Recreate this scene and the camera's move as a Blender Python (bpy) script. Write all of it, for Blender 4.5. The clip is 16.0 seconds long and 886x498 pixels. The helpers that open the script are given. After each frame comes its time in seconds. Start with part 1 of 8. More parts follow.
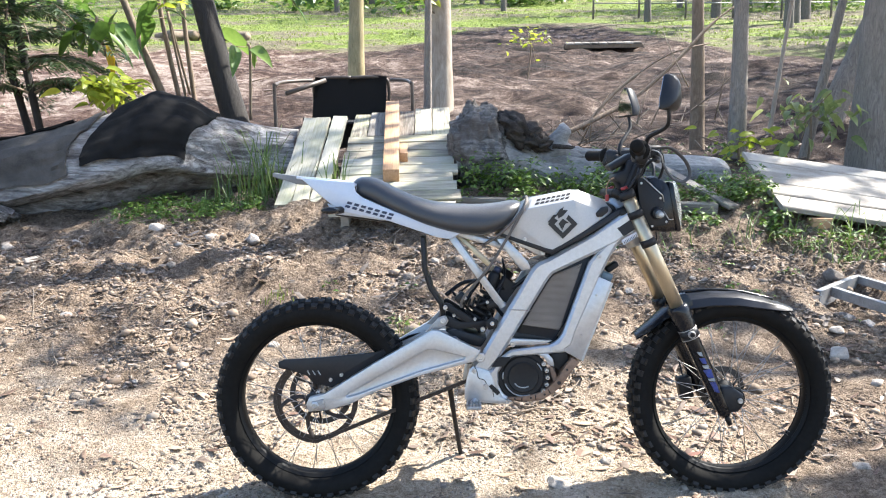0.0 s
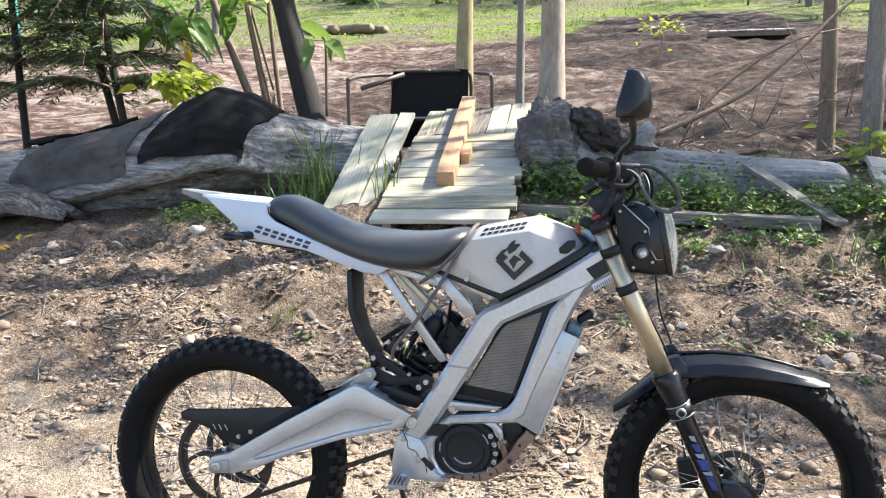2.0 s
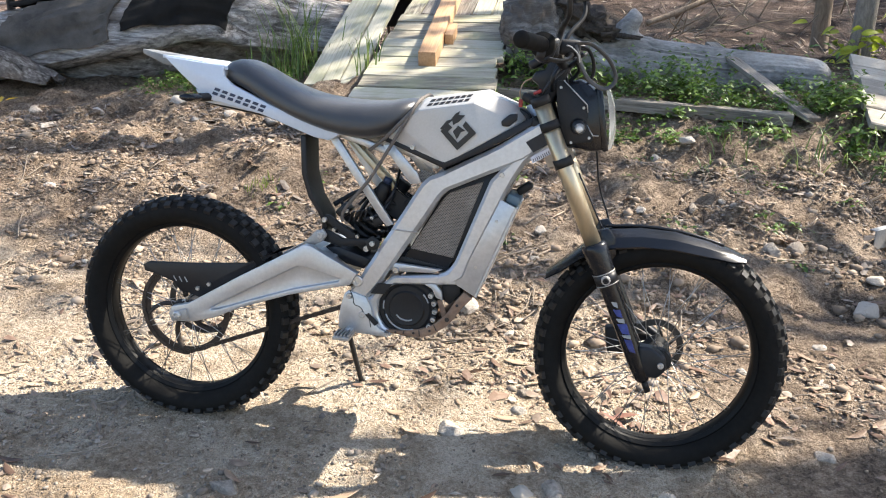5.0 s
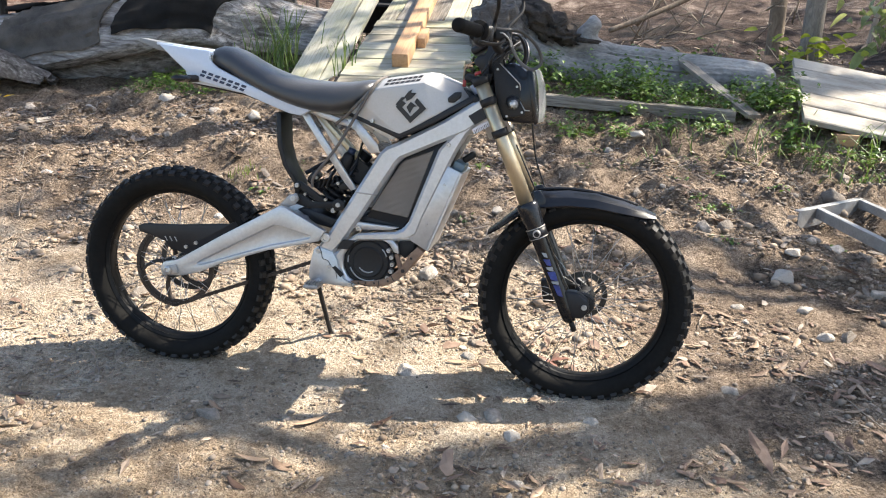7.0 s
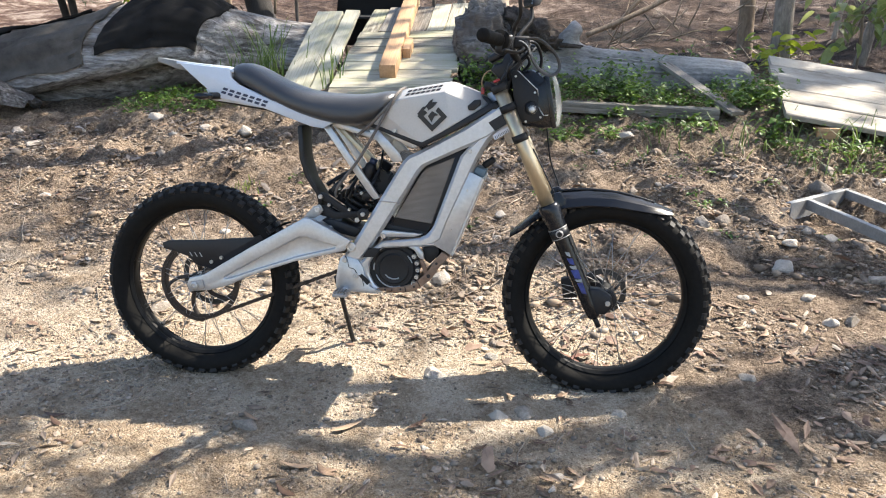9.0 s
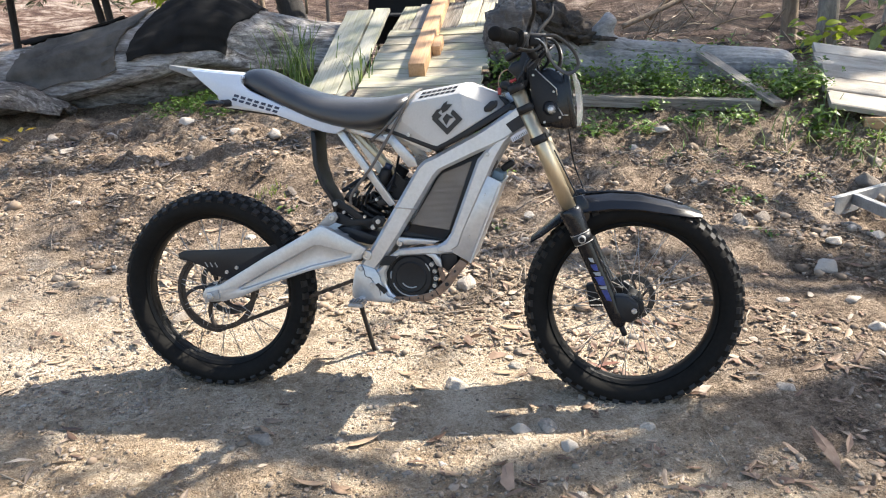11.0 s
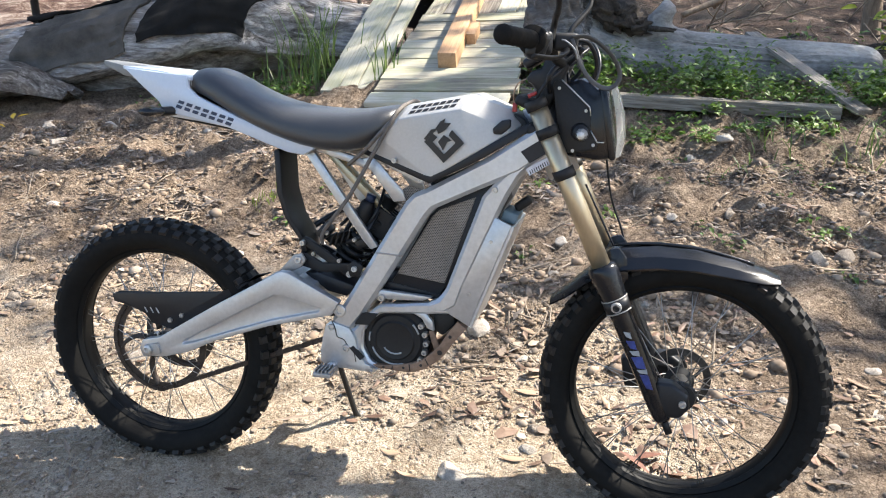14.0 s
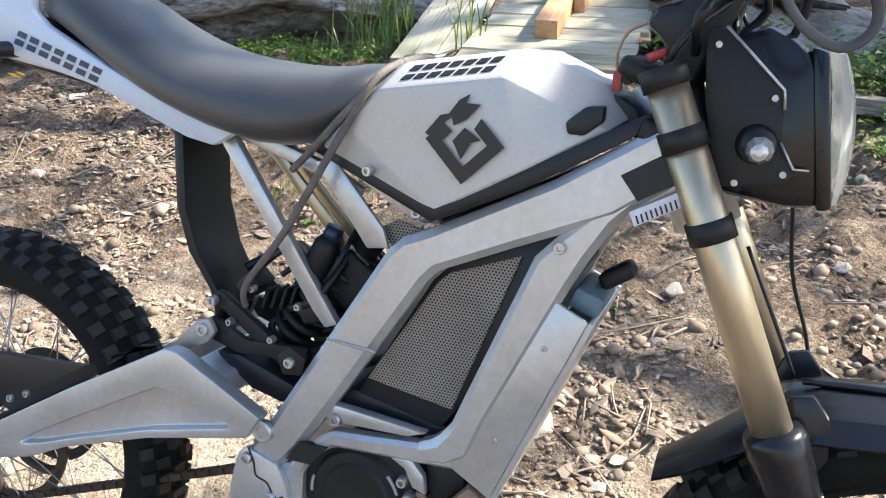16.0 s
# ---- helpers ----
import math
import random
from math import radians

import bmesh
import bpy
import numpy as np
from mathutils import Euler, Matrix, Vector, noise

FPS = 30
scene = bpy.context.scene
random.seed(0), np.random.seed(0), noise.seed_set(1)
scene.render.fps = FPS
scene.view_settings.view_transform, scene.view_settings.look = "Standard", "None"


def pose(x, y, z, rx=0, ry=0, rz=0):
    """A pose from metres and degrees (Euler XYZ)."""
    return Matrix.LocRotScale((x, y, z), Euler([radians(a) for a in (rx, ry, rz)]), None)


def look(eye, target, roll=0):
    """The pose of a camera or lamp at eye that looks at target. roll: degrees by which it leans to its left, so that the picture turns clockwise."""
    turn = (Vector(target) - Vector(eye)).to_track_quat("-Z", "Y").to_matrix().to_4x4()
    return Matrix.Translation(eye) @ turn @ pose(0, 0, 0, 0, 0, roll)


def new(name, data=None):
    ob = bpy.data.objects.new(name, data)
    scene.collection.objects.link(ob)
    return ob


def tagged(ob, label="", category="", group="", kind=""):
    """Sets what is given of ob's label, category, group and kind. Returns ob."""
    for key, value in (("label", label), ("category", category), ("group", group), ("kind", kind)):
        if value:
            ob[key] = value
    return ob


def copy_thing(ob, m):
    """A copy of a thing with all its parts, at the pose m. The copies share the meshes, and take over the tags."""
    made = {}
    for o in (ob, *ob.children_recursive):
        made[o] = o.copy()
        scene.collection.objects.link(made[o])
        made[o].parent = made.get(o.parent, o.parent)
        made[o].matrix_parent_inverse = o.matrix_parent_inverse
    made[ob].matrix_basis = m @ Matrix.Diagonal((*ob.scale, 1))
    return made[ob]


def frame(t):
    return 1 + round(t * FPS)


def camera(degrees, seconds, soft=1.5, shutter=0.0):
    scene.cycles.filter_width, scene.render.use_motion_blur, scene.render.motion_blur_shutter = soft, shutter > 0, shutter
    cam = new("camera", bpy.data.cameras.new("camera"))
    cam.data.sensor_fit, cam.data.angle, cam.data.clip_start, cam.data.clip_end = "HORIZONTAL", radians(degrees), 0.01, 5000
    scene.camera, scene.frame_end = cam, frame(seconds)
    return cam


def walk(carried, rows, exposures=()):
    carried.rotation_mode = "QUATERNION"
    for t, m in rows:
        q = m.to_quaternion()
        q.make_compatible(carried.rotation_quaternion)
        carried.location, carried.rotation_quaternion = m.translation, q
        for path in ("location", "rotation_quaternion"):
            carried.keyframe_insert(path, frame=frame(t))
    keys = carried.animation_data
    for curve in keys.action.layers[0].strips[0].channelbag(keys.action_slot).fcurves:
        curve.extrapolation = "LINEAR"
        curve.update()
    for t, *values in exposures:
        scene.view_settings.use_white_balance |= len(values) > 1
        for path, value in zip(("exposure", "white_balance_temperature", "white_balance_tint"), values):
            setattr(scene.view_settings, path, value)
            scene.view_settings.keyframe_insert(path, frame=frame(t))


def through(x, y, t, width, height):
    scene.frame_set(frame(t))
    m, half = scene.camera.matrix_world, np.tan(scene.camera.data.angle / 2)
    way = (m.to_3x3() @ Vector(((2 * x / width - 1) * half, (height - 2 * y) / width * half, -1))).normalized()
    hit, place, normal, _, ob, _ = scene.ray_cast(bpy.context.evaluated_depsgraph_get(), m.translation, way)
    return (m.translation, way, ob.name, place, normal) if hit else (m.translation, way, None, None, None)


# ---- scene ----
cam = camera(56.7, 16.0, soft=1.1)
PATH = [
    (0, (0.118, 0.062, 1.224), (0.026, 2.027, 0.864), -0.6),
    (0.5, (0.259, 0.332, 1.225), (0.178, 2.3, 0.88), -0.5),
    (1, (0.397, 0.495, 1.236), (0.305, 2.464, 0.902), -0.3),
    (1.5, (0.573, 0.587, 1.243), (0.28, 2.537, 0.904), -0.1),
    (2, (0.618, 0.626, 1.243), (0.176, 2.54, 0.868), -0.8),
    (2.5, (0.652, 0.724, 1.22), (0.224, 2.557, 0.543), -1.0),
    (3, (0.649, 0.881, 1.212), (0.265, 2.673, 0.411), -0.5),
    (3.5, (0.712, 0.903, 1.233), (0.296, 2.693, 0.445), -1.0),
    (3.7, (0.754, 0.846, 1.245), (0.316, 2.652, 0.507), -0.0),
    (6, (0.784, 0.409, 1.188), (0.387, 2.268, 0.567), 2.5),
    (6.5, (0.876, 0.301, 1.181), (0.492, 2.166, 0.569), 2.5),
    (7, (0.938, 0.208, 1.178), (0.55, 2.076, 0.575), 2.0),
    (7.5, (0.903, 0.183, 1.181), (0.516, 2.061, 0.611), -1.4),
    (8, (0.806, 0.14, 1.181), (0.458, 2.025, 0.609), -1.3),
    (8.5, (0.795, 0.121, 1.178), (0.487, 2.01, 0.597), -0.5),
    (9, (0.788, 0.115, 1.182), (0.472, 2.003, 0.6), 0.2),
    (11.5, (0.908, 0.278, 1.191), (0.459, 2.132, 0.59), -2.0),
    (12, (0.985, 0.343, 1.185), (0.501, 2.185, 0.574), -2.2),
    (12.5, (0.959, 0.417, 1.173), (0.417, 2.239, 0.552), -3.1),
    (13, (0.897, 0.527, 1.178), (0.362, 2.341, 0.529), -2.4),
    (13.5, (0.873, 0.657, 1.22), (0.361, 2.481, 0.578), -1.3),
    (14, (0.842, 0.808, 1.195), (0.31, 2.629, 0.562), -0.6),
    (14.5, (0.873, 1.004, 1.196), (0.169, 2.765, 0.562), -1.9),
    (15, (0.84, 1.2, 1.157), (0.108, 2.945, 0.509), -0.3),
    (15.5, (0.761, 1.464, 1.106), (0.031, 3.203, 0.439), 1.2),
    (16, (0.682, 1.69, 1.042), (-0.07, 3.416, 0.365), 2.2),
]
walk(cam, [(t, look(eye, target, roll)) for t, eye, target, roll in PATH], ((0.0, 1.88, 6150.0, 10.0), (1.0, 1.80, 6200.0, 10.0), (1.5, 1.64, 6250.0, 10.0), (2.5, 1.76, 6300.0, 10.0), (3.7, 1.72, 6400.0, 10.0), (6.0, 1.60, 6620.0, 10.0), (13.0, 1.60, 6480.0, 10.0), (14.5, 1.63, 6400.0, 10.0), (16.0, 1.78, 6350.0, 10.0)))

# ---- light ----
SUN_AZ, SUN_EL = 60.0, 48.0     # degrees clockwise from +y, degrees above the horizon
sun_way = Vector((math.sin(radians(SUN_AZ)) * math.cos(radians(SUN_EL)), math.cos(radians(SUN_AZ)) * math.cos(radians(SUN_EL)), math.sin(radians(SUN_EL))))
world = bpy.data.worlds.new("sky")
scene.world = world
world.use_nodes = True
wn = world.node_tree.nodes
sky = wn.new("ShaderNodeTexSky")
sky.sky_type, sky.sun_disc = "NISHITA", False
sky.sun_elevation, sky.sun_rotation = radians(SUN_EL), radians(SUN_AZ)
sky.air_density, sky.dust_density = 1.0, 1.6
wn["Background"].inputs["Strength"].default_value = 0.115
world.node_tree.links.new(sky.outputs[0], wn["Background"].inputs["Color"])
sun = new("sun", bpy.data.lights.new("sun", "SUN"))
sun.data.energy, sun.data.angle, sun.data.color = 5.0, radians(0.6), (1.0, 0.93, 0.82)
sun.matrix_world = look(tuple(sun_way * 30), (0, 0, 0))


# ---- materials ----
def shader(name):
    m = bpy.data.materials.new(name)
    m.use_nodes = True
    nt = m.node_tree
    b = nt.nodes["Principled BSDF"]
    return m, nt, b


def node(nt, kind, **kw):
    n = nt.nodes.new(kind)
    for k, v in kw.items():
        n.inputs[k.replace("_", " ")].default_value = v
    return n


def ramp(nt, src, stops):
    r = nt.nodes.new("ShaderNodeValToRGB")
    while len(r.color_ramp.elements) < len(stops):
        r.color_ramp.elements.new(0.5)
    for e, (p, c) in zip(r.color_ramp.elements, stops):
        e.position, e.color = p, (*c, 1) if len(c) == 3 else c
    nt.links.new(src, r.inputs[0])
    return r


def mix(nt, fac, a, b, mode="MIX"):
    m = nt.nodes.new("ShaderNodeMix")
    m.data_type, m.blend_type = "RGBA", mode
    for val, sock in ((fac, m.inputs[0]), (a, m.inputs[6]), (b, m.inputs[7])):
        if isinstance(val, (int, float)):
            sock.default_value = val
        elif isinstance(val, tuple):
            sock.default_value = (*val, 1)
        else:
            nt.links.new(val, sock)
    return m.outputs[2]


def math_node(nt, op, a, b=None):
    m = nt.nodes.new("ShaderNodeMath")
    m.operation = op
    for val, sock in ((a, m.inputs[0]), (b, m.inputs[1])):
        if val is None:
            continue
        if isinstance(val, (int, float)):
            sock.default_value = val
        else:
            nt.links.new(val, sock)
    return m.outputs[0]


def coords(nt, scale=(1, 1, 1)):
    tc = nt.nodes.new("ShaderNodeTexCoord")
    mp = nt.nodes.new("ShaderNodeMapping")
    mp.inputs["Scale"].default_value = scale
    nt.links.new(tc.outputs["Object"], mp.inputs[0])
    return mp.outputs[0]


def noise_tex(nt, vec, scale, detail=6.0, rough=0.6, distort=0.0):
    n = node(nt, "ShaderNodeTexNoise", Scale=scale, Detail=detail, Roughness=rough, Distortion=distort)
    nt.links.new(vec, n.inputs["Vector"])
    return n.outputs["Fac"]


def bump(nt, b, height, strength, distance=0.01):
    n = node(nt, "ShaderNodeBump", Strength=strength, Distance=distance)
    nt.links.new(height, n.inputs["Height"])
    nt.links.new(n.outputs[0], b.inputs["Normal"])


def surface(name, dark, light, coarse=6.0, fine=90.0, rough=(0.5, 0.7), metal=0.0, relief=0.25, stretch=(1, 1, 1), spec=0.5, random=0.0, depth=0.004, coat=0.0):
    """Two scales of mottling between two colours, with relief and uneven gloss."""
    m, nt, b = shader(name)
    v = coords(nt, stretch)
    a, f = noise_tex(nt, v, coarse), noise_tex(nt, v, fine, 4.0)
    t = math_node(nt, "ADD", math_node(nt, "MULTIPLY", a, 0.65), math_node(nt, "MULTIPLY", f, 0.35))
    if random:
        oi = nt.nodes.new("ShaderNodeObjectInfo")
        t = math_node(nt, "ADD", t, math_node(nt, "MULTIPLY", math_node(nt, "SUBTRACT", oi.outputs["Random"], 0.5), random))
    c = ramp(nt, t, [(0.32, dark), (0.68, light)])
    nt.links.new(c.outputs[0], b.inputs["Base Color"])
    r = node(nt, "ShaderNodeMapRange", From_Min=0.3, From_Max=0.7, To_Min=rough[0], To_Max=rough[1])
    nt.links.new(a, r.inputs["Value"])
    nt.links.new(r.outputs[0], b.inputs["Roughness"])
    b.inputs["Metallic"].default_value = metal
    b.inputs["Specular IOR Level"].default_value = spec
    b.inputs["Coat Weight"].default_value = coat
    if relief:
        bump(nt, b, f, relief, depth)
    return m


def leaf_mat(name, dark, mid, light, gloss=0.45, through=0.35):
    """Leaves: each one its own tone, a little light passing through."""
    m, nt, b = shader(name)
    geo = nt.nodes.new("ShaderNodeNewGeometry")
    c = ramp(nt, geo.outputs["Random Per Island"], [(0.0, dark), (0.55, mid), (1.0, light)])
    v = coords(nt)
    col = mix(nt, 0.35, c.outputs[0], ramp(nt, noise_tex(nt, v, 40.0), [(0.3, dark), (0.7, light)]).outputs[0])
    nt.links.new(col, b.inputs["Base Color"])
    b.inputs["Roughness"].default_value = gloss
    tr = nt.nodes.new("ShaderNodeBsdfTranslucent")
    nt.links.new(col, tr.inputs["Color"])
    mx = nt.nodes.new("ShaderNodeMixShader")
    mx.inputs[0].default_value = through
    nt.links.new(b.outputs[0], mx.inputs[1])
    nt.links.new(tr.outputs[0], mx.inputs[2])
    nt.links.new(mx.outputs[0], nt.nodes["Material Output"].inputs["Surface"])
    return m


def wood_mat(name, dark, light, stain, axis=0, random=0.5, rough=0.75, stain_amount=0.5, relief=0.004):
    """Sawn boards: grain drawn out along one axis, cracks, stains, a tone for each board."""
    m, nt, b = shader(name)
    st = [14.0, 14.0, 14.0]
    st[axis] = 0.7
    oi = nt.nodes.new("ShaderNodeObjectInfo")
    tc = nt.nodes.new("ShaderNodeTexCoord")
    off = nt.nodes.new("ShaderNodeVectorMath")
    off.operation = "ADD"
    nt.links.new(tc.outputs["Object"], off.inputs[0])
    sh = math_node(nt, "MULTIPLY", oi.outputs["Random"], 9.0)
    nt.links.new(sh, off.inputs[1])
    mp = nt.nodes.new("ShaderNodeMapping")
    mp.inputs["Scale"].default_value = st
    nt.links.new(off.outputs[0], mp.inputs[0])
    grain = noise_tex(nt, mp.outputs[0], 6.0, 10.0, 0.7, 0.4)
    blot = noise_tex(nt, off.outputs[0], 5.0, 5.0, 0.6)
    t = math_node(nt, "ADD", grain, math_node(nt, "MULTIPLY", math_node(nt, "SUBTRACT", oi.outputs["Random"], 0.5), random * 0.5))
    c = ramp(nt, t, [(0.28, dark), (0.42, tuple(0.5 * (p + q) for p, q in zip(dark, light))), (0.7, light)])
    sf = ramp(nt, blot, [(0.45, (0, 0, 0)), (0.68, (stain_amount,) * 3)])
    nt.links.new(mix(nt, sf.outputs[0], c.outputs[0], stain), b.inputs["Base Color"])
    b.inputs["Roughness"].default_value = rough
    bump(nt, b, grain, 0.6, relief)
    return m


def bark_mat(name, dark, light, moss, length=2.5, around=16.0, relief=0.8):
    m, nt, b = shader(name)
    v = coords(nt, (around, around, length))
    g = noise_tex(nt, v, 2.2, 10.0, 0.75, 1.6)
    big = noise_tex(nt, coords(nt), 2.2, 4.0)
    c = ramp(nt, g, [(0.3, dark), (0.65, light)])
    nt.links.new(mix(nt, ramp(nt, big, [(0.45, (0, 0, 0)), (0.7, (0.6, 0.6, 0.6))]).outputs[0], c.outputs[0], moss), b.inputs["Base Color"])
    b.inputs["Roughness"].default_value = 0.85
    bump(nt, b, g, relief, 0.02)
    return m


def ground_mat():
    """Pale sandy dirt in front, grey litter soil on the bank, red-brown churned mud, grass on the hill."""
    m, nt, b = shader("earth")
    v = coords(nt)
    big, mid, fine, grit = noise_tex(nt, v, 0.9, 5.0), noise_tex(nt, v, 6.0, 8.0, 0.65), noise_tex(nt, v, 45.0, 6.0, 0.7), noise_tex(nt, v, 260.0, 3.0, 0.7)
    warp = nt.nodes.new("ShaderNodeVectorMath")
    warp.operation = "MULTIPLY_ADD"
    wob = node(nt, "ShaderNodeTexNoise", Scale=30.0, Detail=3.0)
    nt.links.new(v, wob.inputs["Vector"])
    nt.links.new(wob.outputs["Color"], warp.inputs[0])
    warp.inputs[1].default_value = (0.022, 0.022, 0.022)
    nt.links.new(v, warp.inputs[2])

    def crumbs(scale):
        """Rounded grains: their height, and a tone for each."""
        cell = node(nt, "ShaderNodeTexVoronoi", Scale=scale)
        nt.links.new(warp.outputs[0], cell.inputs["Vector"])
        pick = nt.nodes.new("ShaderNodeSeparateColor")
        nt.links.new(cell.outputs["Color"], pick.inputs[0])
        return math_node(nt, "SUBTRACT", 1.0, cell.outputs["Distance"]), pick.outputs[0]

    lump, lump_tone = crumbs(46.0)
    grain, grain_tone = crumbs(150.0)
    tone = math_node(nt, "ADD", math_node(nt, "MULTIPLY", math_node(nt, "SUBTRACT", lump_tone, 0.5), 0.10), math_node(nt, "MULTIPLY", math_node(nt, "SUBTRACT", grain_tone, 0.5), 0.12))
    sand = ramp(nt, math_node(nt, "ADD", math_node(nt, "ADD", math_node(nt, "MULTIPLY", mid, 0.6), math_node(nt, "MULTIPLY", fine, 0.4)), math_node(nt, "MULTIPLY", tone, 0.6)), [(0.36, (0.27, 0.19, 0.118)), (0.5, (0.50, 0.375, 0.25)), (0.62, (0.72, 0.59, 0.43))])
    # paler sand, part of its brightness the sun patch put into the colour
    sunlit_sand = ramp(nt, math_node(nt, "ADD", math_node(nt, "ADD", math_node(nt, "MULTIPLY", mid, 0.6), math_node(nt, "MULTIPLY", fine, 0.4)), math_node(nt, "MULTIPLY", tone, 0.6)), [(0.36, (0.36, 0.265, 0.175)), (0.48, (0.60, 0.48, 0.35)), (0.60, (0.78, 0.665, 0.52))])
    soil = ramp(nt, math_node(nt, "ADD", math_node(nt, "ADD", math_node(nt, "MULTIPLY", fine, 0.42), math_node(nt, "MULTIPLY", mid, 0.58)), math_node(nt, "MULTIPLY", tone, 0.8)), [(0.36, (0.095, 0.067, 0.047)), (0.5, (0.29, 0.215, 0.153)), (0.65, (0.52, 0.41, 0.305))])
    streak = noise_tex(nt, coords(nt, (0.62, 1.55, 1.0)), 1.9, 12.0, 0.80, 1.3)
    broad = noise_tex(nt, coords(nt, (0.5, 1.0, 1.0)), 0.42, 5.0, 0.6)
    churn = math_node(nt, "ADD", math_node(nt, "ADD", math_node(nt, "MULTIPLY", streak, 0.5), math_node(nt, "MULTIPLY", mid, 0.2)), math_node(nt, "MULTIPLY", broad, 0.3))
    mud = ramp(nt, churn, [(0.445, (0.012, 0.008, 0.006)), (0.495, (0.060, 0.038, 0.029)), (0.54, (0.135, 0.094, 0.074)), (0.59, (0.36, 0.285, 0.24))])
    turf = ramp(nt, mid, [(0.3, (0.085, 0.12, 0.018)), (0.5, (0.175, 0.24, 0.038)), (0.72, (0.31, 0.36, 0.085))])
    bare = ramp(nt, mid, [(0.3, (0.10, 0.078, 0.055)), (0.7, (0.27, 0.225, 0.165))])
    pale = ramp(nt, churn, [(0.455, (0.085, 0.046, 0.034)), (0.495, (0.20, 0.127, 0.095)), (0.555, (0.52, 0.425, 0.355))])
    lawn = mix(nt, ramp(nt, noise_tex(nt, coords(nt, (0.6, 1.6, 1.0)), 0.28, 6.0, 0.65), [(0.45, (0, 0, 0)), (0.57, (0.9, 0.9, 0.9))]).outputs[0], turf.outputs[0], bare.outputs[0])
    sep = nt.nodes.new("ShaderNodeSeparateXYZ")
    nt.links.new(v, sep.inputs[0])
    y = sep.outputs["Y"]
    # the grass comes further down on both sides of the track
    across = node(nt, "ShaderNodeMapRange", From_Min=-12.0, From_Max=12.0, To_Min=0.0, To_Max=1.0)
    nt.links.new(sep.outputs["X"], across.inputs["Value"])
    edge = ramp(nt, across.outputs[0], [(0.0, (0.66,) * 3), (0.24, (0.62,) * 3), (0.39, (0.58,) * 3), (0.49, (0.91,) * 3), (0.725, (0.93,) * 3), (0.79, (0.54,) * 3), (1.0, (0.43,) * 3)])
    y_side = math_node(nt, "SUBTRACT", y, math_node(nt, "MULTIPLY", edge.outputs[0], 40.0))

    def zone(at, soft, wobble, y=y):
        t = math_node(nt, "ADD", y, math_node(nt, "MULTIPLY", math_node(nt, "SUBTRACT", big, 0.5), wobble))
        r = node(nt, "ShaderNodeMapRange", From_Min=at - soft, From_Max=at + soft, To_Min=0.0, To_Max=1.0)
        nt.links.new(t, r.inputs["Value"])
        return r.outputs[0]

    right = node(nt, "ShaderNodeMapRange", From_Min=0.75, From_Max=1.5, To_Min=0.0, To_Max=1.25)
    nt.links.new(sep.outputs["X"], right.inputs["Value"])
    # where the trodden sand is painted brighter for the sun on it
    sunlit_worn = math_node(nt, "MULTIPLY", zone(2.10, 0.22, 0.9), math_node(nt, "SUBTRACT", 1.0, math_node(nt, "MULTIPLY", right.outputs[0], 0.79)))
    sand_c = mix(nt, sunlit_worn, sand.outputs[0], sunlit_sand.outputs[0])
    sand_c = mix(nt, ramp(nt, big, [(0.50, (0.0,) * 3), (0.70, (0.45,) * 3)]).outputs[0], sand_c, soil.outputs[0])
    c = mix(nt, zone(3.25, 0.45, 1.6, math_node(nt, "ADD", y, right.outputs[0])), sand_c, soil.outputs[0])
    # sun on the left of the field, put into the mud's colour
    sunny = ramp(nt, across.outputs[0], [(0.22, (0.85,) * 3), (0.46, (0.0,) * 3)])
    c = mix(nt, zone(6.8, 0.6, 2.0), c, mix(nt, sunny.outputs[0], mud.outputs[0], pale.outputs[0]))
    c = mix(nt, zone(0.0, 1.2, 9.0, y_side), c, lawn)
    c = mix(nt, 0.6, c, ramp(nt, grit, [(0.38, (0.36, 0.345, 0.32)), (0.54, (1.0, 1.0, 1.0))]).outputs[0], "MULTIPLY")
    speck = noise_tex(nt, v, 95.0, 3.0, 0.75)
    c = mix(nt, 0.5, c, ramp(nt, speck, [(0.36, (0.42, 0.375, 0.33)), (0.47, (0.95, 0.95, 0.95)), (0.66, (1.0, 1.0, 1.0)), (0.72, (1.25, 1.25, 1.25))]).outputs[0], "MULTIPLY")
    nt.links.new(c, b.inputs["Base Color"])
    b.inputs["Roughness"].default_value = 0.92
    b.inputs["Specular IOR Level"].default_value = 0.25
    h = math_node(nt, "ADD", math_node(nt, "ADD", math_node(nt, "MULTIPLY", fine, 1.0), math_node(nt, "MULTIPLY", speck, 0.45)), math_node(nt, "ADD", math_node(nt, "MULTIPLY", lump, 0.22), math_node(nt, "MULTIPLY", grain, 0.12)))
    far = math_node(nt, "MULTIPLY", math_node(nt, "ADD", streak, math_node(nt, "MULTIPLY", mid, 0.4)), math_node(nt, "MULTIPLY", zone(7.5, 1.5, 1.0), 0.9))
    bump(nt, b, math_node(nt, "ADD", h, far), 1.0, 0.046)
    return m


